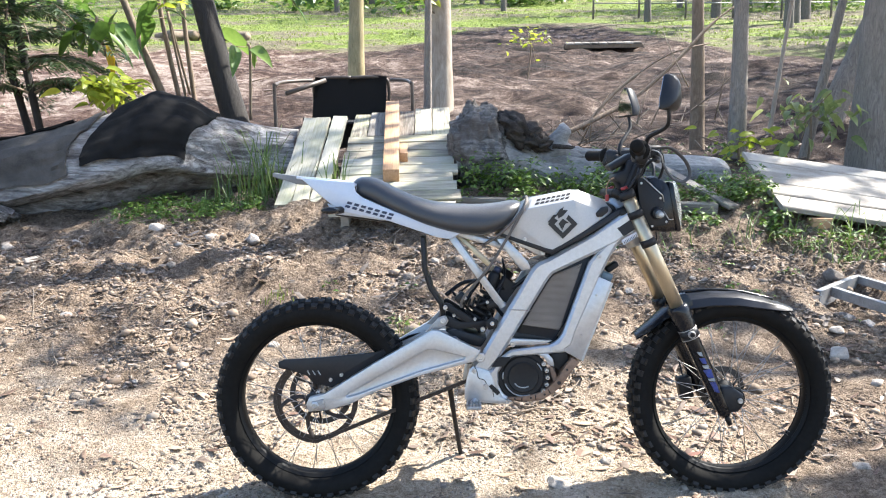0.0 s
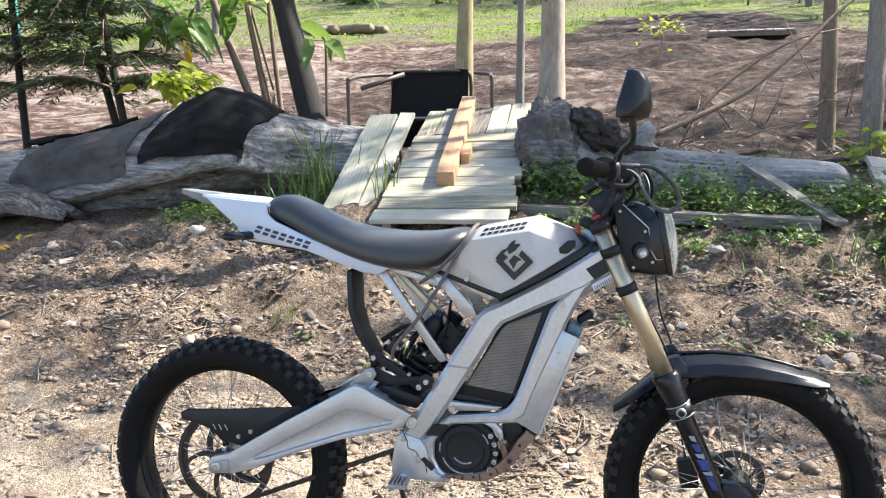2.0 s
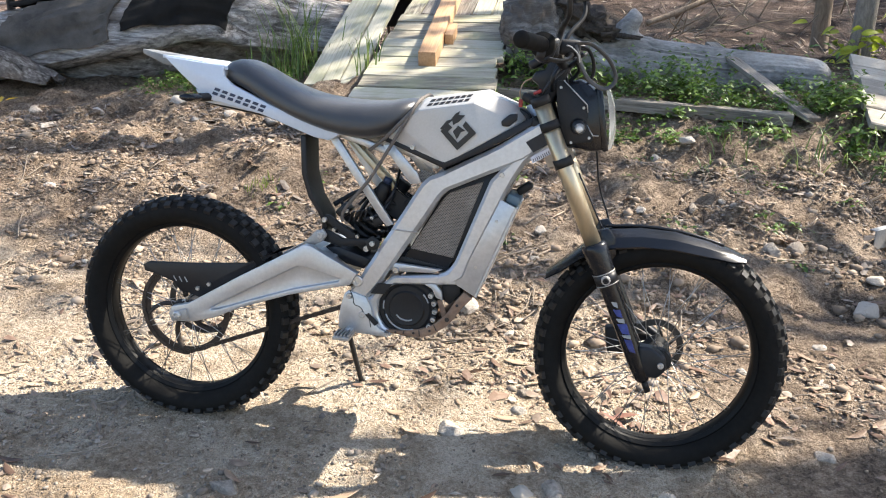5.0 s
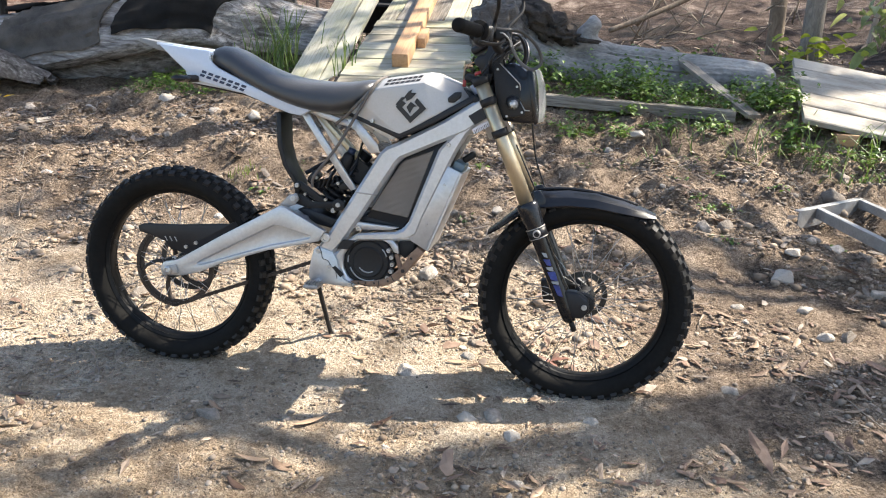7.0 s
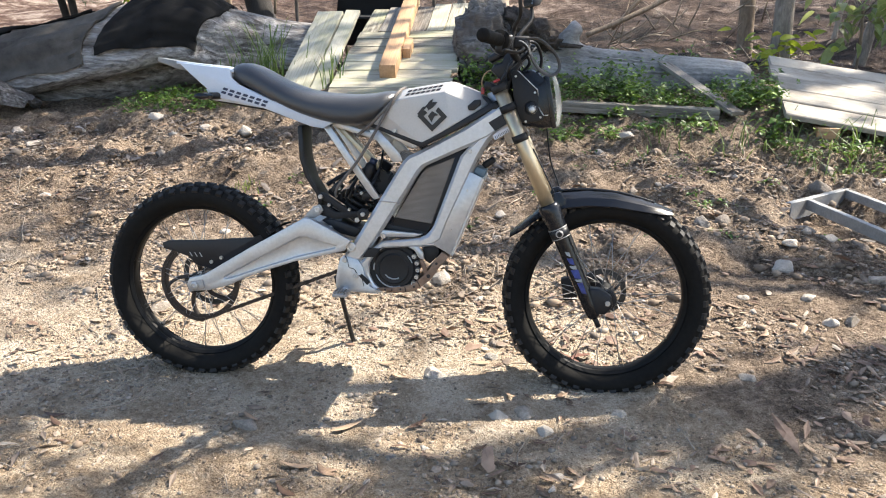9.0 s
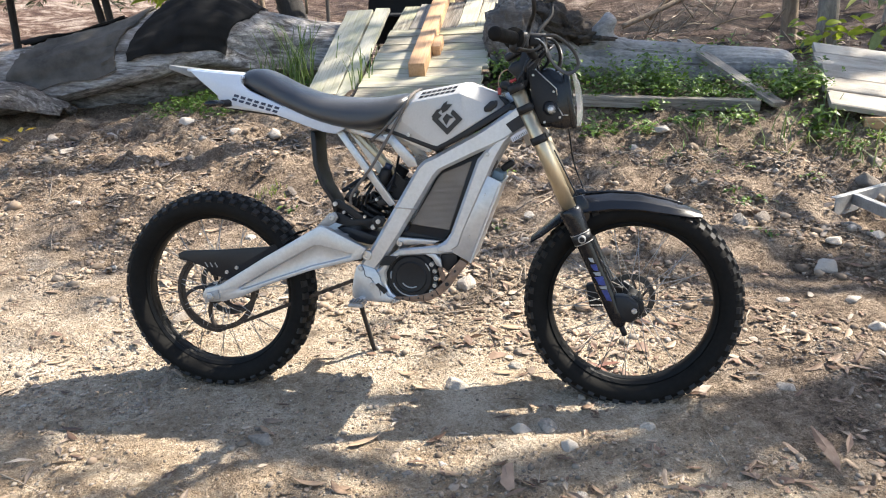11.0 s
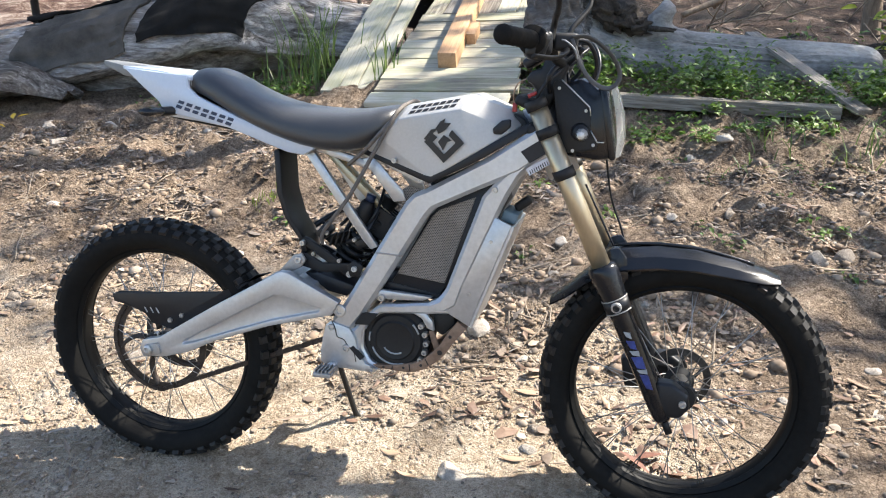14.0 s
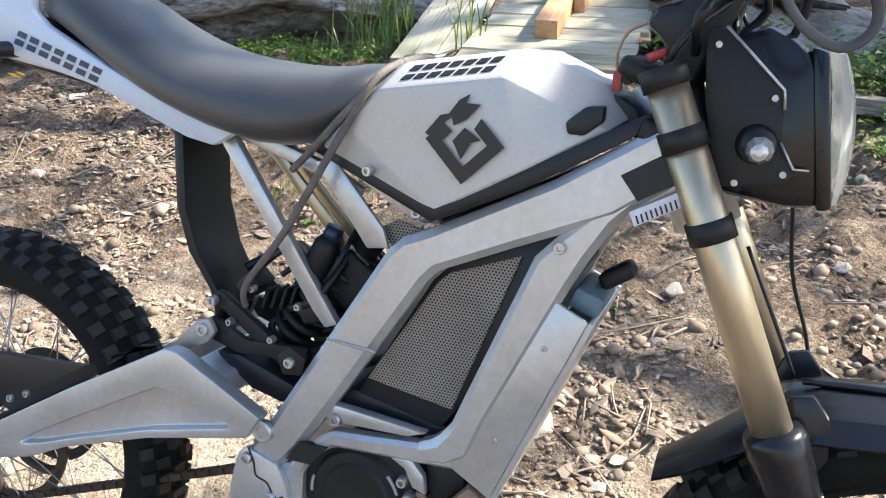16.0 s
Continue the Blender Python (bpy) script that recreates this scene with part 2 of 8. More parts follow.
def mesh_grille_mat():
    """Perforated sheet: staggered round holes, the shade inside them put into the colour."""
    m, nt, b = shader("perforated_sheet")
    v = coords(nt)
    sep = nt.nodes.new("ShaderNodeSeparateXYZ")
    nt.links.new(v, sep.inputs[0])
    P = 0.0041

    def lattice(shift):
        u = math_node(nt, "SUBTRACT", math_node(nt, "FRACT", math_node(nt, "ADD", math_node(nt, "DIVIDE", sep.outputs["X"], P), shift)), 0.5)
        w = math_node(nt, "SUBTRACT", math_node(nt, "FRACT", math_node(nt, "ADD", math_node(nt, "DIVIDE", sep.outputs["Z"], P * 1.732), shift)), 0.5)
        w = math_node(nt, "MULTIPLY", w, 1.732)
        return math_node(nt, "ADD", math_node(nt, "MULTIPLY", u, u), math_node(nt, "MULTIPLY", w, w))

    d = math_node(nt, "MINIMUM", lattice(0.0), lattice(0.5))
    hole = math_node(nt, "LESS_THAN", d, 0.085)
    tone = ramp(nt, noise_tex(nt, v, 14.0), [(0.3, (0.20, 0.17, 0.14)), (0.7, (0.32, 0.285, 0.245))])
    nt.links.new(mix(nt, hole, tone.outputs[0], (0.012, 0.011, 0.01)), b.inputs["Base Color"])
    b.inputs["Roughness"].default_value = 0.6
    b.inputs["Metallic"].default_value = 0.15
    bump(nt, b, math_node(nt, "SUBTRACT", 1.0, hole), 0.6, 0.002)
    return m


ALU = surface("brushed_aluminium", (0.40, 0.412, 0.425), (0.60, 0.612, 0.625), 5, 90, (0.28, 0.46), 0.66, 0.05)
ALU_DULL = surface("dusty_aluminium", (0.30, 0.285, 0.265), (0.50, 0.48, 0.455), 18, 120, (0.45, 0.65), 0.6, 0.1)
SILVER = surface("silver_paint", (0.42, 0.41, 0.39), (0.53, 0.52, 0.50), 5, 200, (0.38, 0.5), 0.25, 0.03)
WHITE = surface("white_plastic", (0.47, 0.53, 0.61), (0.58, 0.635, 0.71), 4, 120, (0.28, 0.4), 0.0, 0.03, coat=0.3)
BLACK = surface("black_plastic", (0.006, 0.007, 0.009), (0.017, 0.018, 0.021), 8, 120, (0.34, 0.5), 0.0, 0.06, spec=0.35)
GLOSS = surface("glossy_black_plastic", (0.004, 0.005, 0.007), (0.010, 0.011, 0.014), 6, 160, (0.16, 0.30), 0.0, 0.03, spec=0.4)
BLACK_MATT = surface("black_painted_metal", (0.007, 0.007, 0.008), (0.018, 0.0175, 0.017), 15, 150, (0.45, 0.65), 0.0, 0.1, spec=0.35)
RUBBER = surface("tyre_rubber", (0.006, 0.0057, 0.0052), (0.016, 0.015, 0.0135), 10, 70, (0.7, 0.9), 0.0, 0.2, spec=0.12)
KNOB = surface("dusty_tread_rubber", (0.007, 0.0065, 0.006), (0.022, 0.020, 0.018), 22, 110, (0.5, 0.7), 0.0, 0.3, spec=0.35)
VINYL = surface("seat_vinyl", (0.013, 0.014, 0.016), (0.027, 0.028, 0.031), 5, 420, (0.36, 0.48), 0.0, 0.25, depth=0.002, spec=0.75)
VINYL.node_tree.nodes["Principled BSDF"].inputs["Sheen Weight"].default_value = 0.15
RIM = surface("black_rim_paint", (0.003, 0.003, 0.003), (0.007, 0.007, 0.0065), 12, 120, (0.5, 0.65), 0.0, 0.05, spec=0.2)
GOLD = surface("bronze_anodised_tube", (0.42, 0.345, 0.23), (0.56, 0.48, 0.345), 8, 120, (0.28, 0.42), 0.8, 0.04, (1, 1, 0.3))
STEEL = surface("worn_steel", (0.42, 0.41, 0.40), (0.66, 0.65, 0.63), 20, 160, (0.3, 0.5), 0.85, 0.1)
CHAIN = surface("oily_chain_steel", (0.020, 0.015, 0.012), (0.080, 0.060, 0.047), 40, 200, (0.4, 0.6), 0.4, 0.2)
SPOKE = surface("dull_spoke_wire", (0.26, 0.25, 0.24), (0.55, 0.53, 0.50), 20, 160, (0.4, 0.6), 0.8, 0)
DISC = surface("dark_brake_disc", (0.035, 0.034, 0.033), (0.10, 0.097, 0.094), 20, 160, (0.35, 0.5), 0.7, 0)
RUST = surface("rusty_skid_plate", (0.13, 0.075, 0.048), (0.34, 0.225, 0.15), 16, 120, (0.55, 0.8), 0.2, 0.3)
NAVY = surface("navy_print", (0.012, 0.022, 0.055), (0.02, 0.035, 0.08), 9, 90, (0.35, 0.45), 0, 0)
INK = surface("black_print", (0.005, 0.005, 0.006), (0.012, 0.011, 0.011), 9, 90, (0.35, 0.5), 0, 0)
BLUE = surface("blue_print", (0.012, 0.018, 0.10), (0.04, 0.07, 0.30), 30, 120, (0.35, 0.5), 0, 0)
PALE = surface("pale_print", (0.5, 0.5, 0.55), (0.72, 0.72, 0.76), 30, 120, (0.35, 0.5), 0, 0)
RED = surface("red_plastic", (0.26, 0.02, 0.02), (0.42, 0.05, 0.05), 30, 120, (0.3, 0.5), 0, 0.05)
GREYP = surface("grey_plastic", (0.26, 0.27, 0.27), (0.36, 0.37, 0.37), 12, 120, (0.45, 0.6), 0, 0.1)
TIP_GREY = surface("weathered_grey_plastic", (0.13, 0.134, 0.134), (0.21, 0.215, 0.213), 12, 120, (0.5, 0.65), 0, 0.1)
TEALGREY = surface("blue_grey_plastic", (0.09, 0.14, 0.17), (0.15, 0.21, 0.25), 12, 120, (0.4, 0.55), 0, 0.1)
STRAP = surface("dark_rubber_strap", (0.035, 0.035, 0.036), (0.075, 0.073, 0.07), 20, 200, (0.45, 0.65), 0, 0.15)
CORD = surface("grey_cord", (0.075, 0.066, 0.058), (0.18, 0.16, 0.142), 60, 400, (0.7, 0.9), 0, 0.4)
LENS = surface("clear_indicator_lens", (0.42, 0.42, 0.40), (0.62, 0.62, 0.60), 60, 200, (0.1, 0.2), 0.3, 0.1, coat=0.5)
GRILLE = mesh_grille_mat()
EARTH = ground_mat()
PLANK = wood_mat("grey_green_sawn_timber", (0.15, 0.13, 0.095), (0.50, 0.47, 0.37), (0.30, 0.30, 0.17), 0, 0.75, 0.75, 0.65)
PLANK_OLD = wood_mat("silvered_old_timber", (0.075, 0.064, 0.050), (0.37, 0.34, 0.29), (0.17, 0.135, 0.10), 0, 0.85, 0.75, 0.75)
POST = wood_mat("orange_brown_timber", (0.26, 0.14, 0.065), (0.56, 0.35, 0.19), (0.30, 0.17, 0.09), 0, 0.2, 0.7)


def log_mat_wood(name, dark, mid_, light, brown, shut=0.12, deep=0.06):
    """Weathered log: long fibres, deep cracks along them, brown rot and pale silvered patches."""
    m, nt, b = shader(name)
    fib = noise_tex(nt, coords(nt, (1.3, 16.0, 16.0)), 2.4, 10.0, 0.72, 0.5)
    crack = noise_tex(nt, coords(nt, (0.7, 7.0, 7.0)), 2.0, 6.0, 0.6, 0.8)
    patch_ = noise_tex(nt, coords(nt, (1.6, 3.0, 3.0)), 1.6, 6.0, 0.65)
    c = ramp(nt, fib, [(0.34, dark), (0.5, mid_), (0.66, light)])
    c = mix(nt, ramp(nt, patch_, [(0.48, (0, 0, 0)), (0.64, (0.75, 0.75, 0.75))]).outputs[0], c.outputs[0], brown)
    gap = ramp(nt, crack, [(0.36, (shut, shut * 0.95, shut * 0.9)), (0.46, (1.0, 1.0, 1.0))])
    nt.links.new(mix(nt, 1.0, c, gap.outputs[0], "MULTIPLY"), b.inputs["Base Color"])
    b.inputs["Roughness"].default_value = 0.9
    b.inputs["Specular IOR Level"].default_value = 0.2
    h = math_node(nt, "ADD", math_node(nt, "MULTIPLY", fib, 0.5), math_node(nt, "MINIMUM", crack, 0.5))
    bump(nt, b, h, 1.0, deep)
    return m


LOGWOOD = log_mat_wood("weathered_log_wood", (0.085, 0.079, 0.073), (0.26, 0.246, 0.232), (0.50, 0.482, 0.46), (0.15, 0.120, 0.098), 0.40, 0.032)
# log wood again, its light tone raised for sun on the lip
BUTTWOOD = log_mat_wood("sunlit_butt_wood", (0.075, 0.068, 0.062), (0.26, 0.245, 0.228), (0.62, 0.60, 0.57), (0.14, 0.115, 0.095), 0.40, 0.03)
# burl wood made darker to carry the shade lying over it
BURLWOOD = log_mat_wood("shaded_burl_wood", (0.060, 0.057, 0.054), (0.145, 0.139, 0.133), (0.27, 0.262, 0.252), (0.095, 0.076, 0.062), 0.4, 0.03)
LOG_DARK = surface("smooth_grey_log_wood", (0.085, 0.080, 0.074), (0.43, 0.418, 0.40), 3.6, 34, (0.75, 0.95), 0, 0.6, (1.0, 2.0, 2.0), 0.2, depth=0.010)
# grey-brown heartwood, with the hollow's shade put into the colour
ROT = surface("shaded_heartwood", (0.018, 0.0155, 0.0135), (0.105, 0.090, 0.078), 12, 70, (0.85, 1.0), 0, 0.8, spec=0.15, depth=0.01)
MAT = surface("black_woven_mat", (0.006, 0.006, 0.006), (0.020, 0.0195, 0.019), 8, 260, (0.8, 0.95), 0, 0.6, spec=0.12)
MAT_GREY = surface("faded_mat", (0.035, 0.033, 0.030), (0.125, 0.115, 0.102), 7, 240, (0.75, 0.95), 0, 0.6, spec=0.15)
GALV = surface("galvanised_steel", (0.22, 0.22, 0.22), (0.42, 0.42, 0.41), 14, 120, (0.4, 0.6), 0.5, 0.1)
FABRIC = surface("black_canvas", (0.008, 0.008, 0.009), (0.022, 0.022, 0.023), 8, 300, (0.8, 0.95), 0, 0.4)
TUBE = surface("dark_bronze_tube", (0.05, 0.04, 0.032), (0.12, 0.10, 0.085), 12, 100, (0.4, 0.6), 0.3, 0.1)
STONE = surface("pale_stone", (0.17, 0.14, 0.112), (0.45, 0.40, 0.34), 3.0, 14, (0.75, 0.95), 0, 0.6, random=0.5, depth=0.01)
TWIG = surface("dead_stick", (0.12, 0.092, 0.066), (0.36, 0.295, 0.225), 20, 120, (0.75, 0.95), 0, 0.4, random=0.3)
BARK_DARK = bark_mat("dark_rough_bark", (0.009, 0.008, 0.007), (0.040, 0.034, 0.030), (0.024, 0.021, 0.018))
BARK_PALE = bark_mat("pale_smooth_bark", (0.22, 0.17, 0.125), (0.48, 0.42, 0.34), (0.20, 0.14, 0.095), 1.2, 5.0, 0.3)
BARK_OCHRE = bark_mat("mottled_ochre_bark", (0.16, 0.125, 0.06), (0.44, 0.37, 0.20), (0.22, 0.22, 0.12), 1.2, 6.0, 0.4)
BARK_GREY = bark_mat("grey_furrowed_bark", (0.12, 0.100, 0.083), (0.36, 0.315, 0.268), (0.20, 0.185, 0.15), 3.2, 15.0, 0.9)
BARK_BROWN = bark_mat("brown_sapling_bark", (0.095, 0.066, 0.045), (0.29, 0.215, 0.15), (0.17, 0.15, 0.10), 3.0, 14.0, 0.5)
WEED = leaf_mat("weed_leaves", (0.030, 0.065, 0.010), (0.085, 0.165, 0.025), (0.23, 0.34, 0.06))
GRASS = leaf_mat("grass_blades", (0.035, 0.07, 0.012), (0.09, 0.16, 0.03), (0.22, 0.28, 0.08))
LAWN = leaf_mat("lawn_blades", (0.12, 0.17, 0.025), (0.21, 0.28, 0.045), (0.36, 0.41, 0.10))
NEEDLE = leaf_mat("dark_needles", (0.014, 0.03, 0.010), (0.03, 0.06, 0.018), (0.065, 0.11, 0.03))
BROAD = leaf_mat("broad_green_leaves", (0.04, 0.09, 0.015), (0.09, 0.18, 0.03), (0.2, 0.3, 0.06), 0.35, 0.45)
LIME = leaf_mat("young_yellow_green_leaves", (0.2, 0.28, 0.02), (0.35, 0.42, 0.04), (0.55, 0.55, 0.08), 0.4, 0.5)
PALE_LEAF = leaf_mat("pale_broad_leaves", (0.10, 0.15, 0.04), (0.22, 0.28, 0.09), (0.42, 0.45, 0.18), 0.4, 0.45)
YELLOW = leaf_mat("yellowed_leaf", (0.5, 0.32, 0.02), (0.62, 0.42, 0.03), (0.7, 0.5, 0.05), 0.45, 0.4)
CANOPY = leaf_mat("canopy_leaves", (0.025, 0.05, 0.012), (0.05, 0.095, 0.02), (0.10, 0.16, 0.04))
LITTER = leaf_mat("dry_leaf_litter", (0.09, 0.058, 0.04), (0.24, 0.175, 0.125), (0.56, 0.47, 0.37), 0.6, 0.15)
CHIP = leaf_mat("wood_chips", (0.06, 0.043, 0.031), (0.21, 0.155, 0.11), (0.52, 0.42, 0.32), 0.8, 0.0)
CRUMB = leaf_mat("soil_crumbs", (0.085, 0.060, 0.042), (0.23, 0.168, 0.118), (0.44, 0.34, 0.245), 0.95, 0.0)
FAR_WOOD = bark_mat("distant_bark", (0.06, 0.052, 0.045), (0.20, 0.18, 0.155), (0.11, 0.105, 0.08), 2.0, 10.0, 0.3)
TEAL = surface("teal_paint", (0.02, 0.24, 0.24), (0.04, 0.38, 0.36), 9, 90, (0.4, 0.6), 0, 0.1)


def glass_mat(name, tint, rough=0.04, clear=1.0):
    m, nt, b = shader(name)
    b.inputs["Base Color"].default_value = (*tint, 1)
    b.inputs["Roughness"].default_value = rough
    b.inputs["Transmission Weight"].default_value = clear
    b.inputs["IOR"].default_value = 1.45
    return m


def mirror_mat():
    m, nt, b = shader("mirror_glass")
    b.inputs["Base Color"].default_value = (0.86, 0.9, 0.88, 1)
    b.inputs["Metallic"].default_value = 1.0
    b.inputs["Roughness"].default_value = 0.03
    return m


CLOUDY, MIRROR = glass_mat("dusty_clear_lens", (0.80, 0.83, 0.83), 0.10, 0.7), mirror_mat()


# ---- building helpers ----
def finish(bm, name, material, sharp=32.0):
    for f in bm.faces:
        f.smooth = True
    for e in bm.edges:
        if len(e.link_faces) == 2 and e.calc_face_angle(0.0) > radians(sharp):
            e.smooth = False
    me = bpy.data.meshes.new(name)
    bm.to_mesh(me)
    bm.free()
    me.materials.append(material)
    return me


def part(name, bm, material, parent, label="", sharp=32.0):
    """One mesh object under a thing or a part."""
    me = bm if isinstance(bm, bpy.types.Mesh) else finish(bm, name, material, sharp)
    ob = new(name, me)
    ob.parent = parent
    return tagged(ob, label)


def thing(name, label, category, m=None, group="", kind=""):
    ob = new(name)
    ob.empty_display_size = 0.1
    if m is not None:
        ob.matrix_world = m
    return tagged(ob, label, category, group, kind)


def whole(name, bm, material, label, category, m=None, group="", kind="", sharp=32.0):
    me = bm if isinstance(bm, bpy.types.Mesh) else finish(bm, name, material, sharp)
    ob = new(name, me)
    if m is not None:
        ob.matrix_world = m
    return tagged(ob, label, category, group, kind)


def bevel(bm, width, segments=2, angle=30.0):
    es = [e for e in bm.edges if len(e.link_faces) == 2 and e.calc_face_angle(0.0) > radians(angle)]
    if width > 0 and es:
        bmesh.ops.bevel(bm, geom=es, offset=width, segments=segments, affect="EDGES", profile=0.5, clamp_overlap=True)
    return bm


def slab(poly, y0, y1, edge=0.004, segments=2, inset=0.0, sink=0.0):
    """An outline in x and z, drawn out from y0 to y1, with rounded edges; inset and sink make a hollow in the y0 face."""
    bm = bmesh.new()
    area = sum(a[0] * b[1] - b[0] * a[1] for a, b in zip(poly, poly[1:] + poly[:1]))
    pts = poly if area > 0 else poly[::-1]
    near = [bm.verts.new((x, min(y0, y1), z)) for x, z in pts]
    far = [bm.verts.new((x, max(y0, y1), z)) for x, z in pts]
    face = bm.faces.new(near)
    bm.faces.new(far[::-1])
    n = len(pts)
    for i in range(n):
        j = (i + 1) % n
        bm.faces.new((near[j], near[i], far[i], far[j]))
    bmesh.ops.recalc_face_normals(bm, faces=bm.faces[:])
    if inset:
        bmesh.ops.inset_region(bm, faces=[face], thickness=inset, depth=0.0)
        bmesh.ops.inset_region(bm, faces=[face], thickness=0.006, depth=-sink)
    return bevel(bm, edge, segments)


def block(size, centre=(0, 0, 0), edge=0.004, segments=2, turn=None):
    bm = bmesh.new()
    bmesh.ops.create_cube(bm, size=1.0)
    bmesh.ops.scale(bm, vec=size, verts=bm.verts)
    bevel(bm, edge, segments)
    if turn is not None:
        bmesh.ops.rotate(bm, cent=(0, 0, 0), matrix=turn.to_3x3(), verts=bm.verts)
    bmesh.ops.translate(bm, vec=centre, verts=bm.verts)
    return bm


def tube(points, radius, sides=12, bm=None, cap=True, flat=1.0):
    """A round bar along a line of points; radius: one, or one for each point."""
    bm = bm or bmesh.new()
    pts = [Vector(p) for p in points]
    rad = radius if isinstance(radius, (list, tuple)) else [radius] * len(pts)
    rings, side = [], None
    for i, p in enumerate(pts):
        d = (pts[min(i + 1, len(pts) - 1)] - pts[max(i - 1, 0)]).normalized()
        if side is None:
            side = d.orthogonal().normalized()
        side = (side - d * side.dot(d)).normalized()
        up = d.cross(side)
        rings.append([bm.verts.new(p + (side * math.cos(a) + up * math.sin(a) * flat) * rad[i]) for a in (2 * math.pi * k / sides for k in range(sides))])
    for a, b in zip(rings, rings[1:]):
        for k in range(sides):
            j = (k + 1) % sides
            bm.faces.new((a[k], a[j], b[j], b[k]))
    if cap:
        bm.faces.new(rings[0][::-1])
        bm.faces.new(rings[-1])
    return bm


def smooth_line(points, steps=6):
    """A soft curve through the points."""
    pts = [Vector(p) for p in points]
    out = []
    for i in range(len(pts) - 1):
        a, b, c, d = pts[max(i - 1, 0)], pts[i], pts[i + 1], pts[min(i + 2, len(pts) - 1)]
        for s in range(steps):
            t = s / steps
            out.append(0.5 * (2 * b + (c - a) * t + (2 * a - 5 * b + 4 * c - d) * t * t + (3 * b - a - 3 * c + d) * t ** 3))
    return out + [pts[-1]]


def lathe(profile, centre=(0, 0, 0), sides=64, bm=None, closed=False):
    """A profile of (radius, y) turned about the y axis."""
    bm = bm or bmesh.new()
    c = Vector(centre)
    rings = [[bm.verts.new(c + Vector((r * math.cos(a), y, r * math.sin(a)))) for a in (2 * math.pi * k / sides for k in range(sides))] for r, y in profile]
    pairs = list(zip(rings, rings[1:])) + ([(rings[-1], rings[0])] if closed else [])
    for a, b in pairs:
        for k in range(sides):
            j = (k + 1) % sides
            bm.faces.new((a[k], a[j], b[j], b[k]))
    if not closed:
        for r, flip in ((rings[0], False), (rings[-1], True)):
            bm.faces.new(r[::-1] if flip else r)
    bmesh.ops.recalc_face_normals(bm, faces=bm.faces[:])
    return bm


def bolt(x, y, z, r=0.009, h=0.006):
    """A cap-head bolt on the near side, its hex socket sunk."""
    s = 1 if y < 0 else -1
    return lathe([(r * 0.45, y - s * h * 0.3), (r * 0.5, y - s * h), (r * 0.85, y - s * h), (r, y - s * h * 0.7), (r, y + s * 0.004)], (x, 0, z), 12)


def mesh_of(name, verts, faces, material, smooth=False):
    me = bpy.data.meshes.new(name)
    me.from_pydata([tuple(v) for v in verts], [], faces)
    me.materials.append(material)
    if smooth:
        me.polygons.foreach_set("use_smooth", np.ones(len(me.polygons), bool))
    me.update()
    return me


rng = np.random.default_rng(7)


def leaves(name, places, size, material, up=0.3, droop=0.0, width=0.42, spread=0.4, ways=None, fold=0.12):
    """Many small folded leaves, each with a rib: places is n x 3."""
    p = np.asarray(places, float)
    n = len(p)
    L = size * rng.uniform(1 - spread, 1 + spread, n)[:, None]
    if ways is None:
        a = rng.uniform(0, 2 * np.pi, n)
        d = np.stack([np.cos(a), np.sin(a), rng.normal(up, 0.35, n)], 1)
    else:
        d = np.asarray(ways, float) + rng.normal(0, 0.15, (n, 3))
    d /= np.linalg.norm(d, axis=1)[:, None]
    s = np.cross(d, np.array([0, 0, 1.0]) + rng.normal(0, 0.35, (n, 3)))
    s /= np.linalg.norm(s, axis=1)[:, None] + 1e-9
    nrm = np.cross(s, d)
    w = L * width * 0.5
    mid, tip = p + d * L * 0.5, p + d * L - np.array([0, 0, 1.0]) * L * droop
    V = np.stack([p, mid + s * w + nrm * w * fold * 2, tip, mid - s * w + nrm * w * fold * 2, mid], 1).reshape(-1, 3)
    b = np.arange(n) * 5
    F = np.concatenate([np.stack([b, b + 4, b + 1], 1), np.stack([b + 1, b + 4, b + 2], 1), np.stack([b, b + 3, b + 4], 1), np.stack([b + 3, b + 2, b + 4], 1)])
    return mesh_of(name, V, F.tolist(), material)


def blades(name, places, height, width, material, lean=0.35):
    """Grass: bent tapering blades that rise from the places."""
    p = np.asarray(places, float)
    n = len(p)
    h = height * rng.uniform(0.5, 1.15, n)[:, None]
    a = rng.uniform(0, 2 * np.pi, n)
    d = np.stack([np.cos(a), np.sin(a), np.zeros(n)], 1)
    s = np.stack([-np.sin(a), np.cos(a), np.zeros(n)], 1) * width * 0.5
    k = (lean * rng.uniform(0.3, 1.6, n))[:, None]
    z = np.array([0, 0, 1.0])
    m1, m2 = p + z * h * 0.5 + d * h * k * 0.2, p + z * h * 0.85 + d * h * k * 0.6
    t = p + z * h * (1 - 0.3 * k) + d * h * k * 1.1
    V = np.stack([p - s, p + s, m1 - s * 0.9, m1 + s * 0.9, m2 - s * 0.6, m2 + s * 0.6, t], 1).reshape(-1, 3)
    b = np.arange(n) * 7
    F = [np.stack([b, b + 1, b + 3, b + 2], 1), np.stack([b + 2, b + 3, b + 5, b + 4], 1)]
    return mesh_of(name, V, np.concatenate(F).tolist() + np.stack([b + 4, b + 5, b + 6], 1).tolist(), material)


# ---- the ground ----
RISE_Y = (-80, 1.0, 2.3, 2.7, 3.05, 3.95, 4.75, 5.29, 5.84, 6.49, 7.57, 8.66, 13.0, 21.68, 34.7, 65.08, 130.18, 433.98, 3254.98)
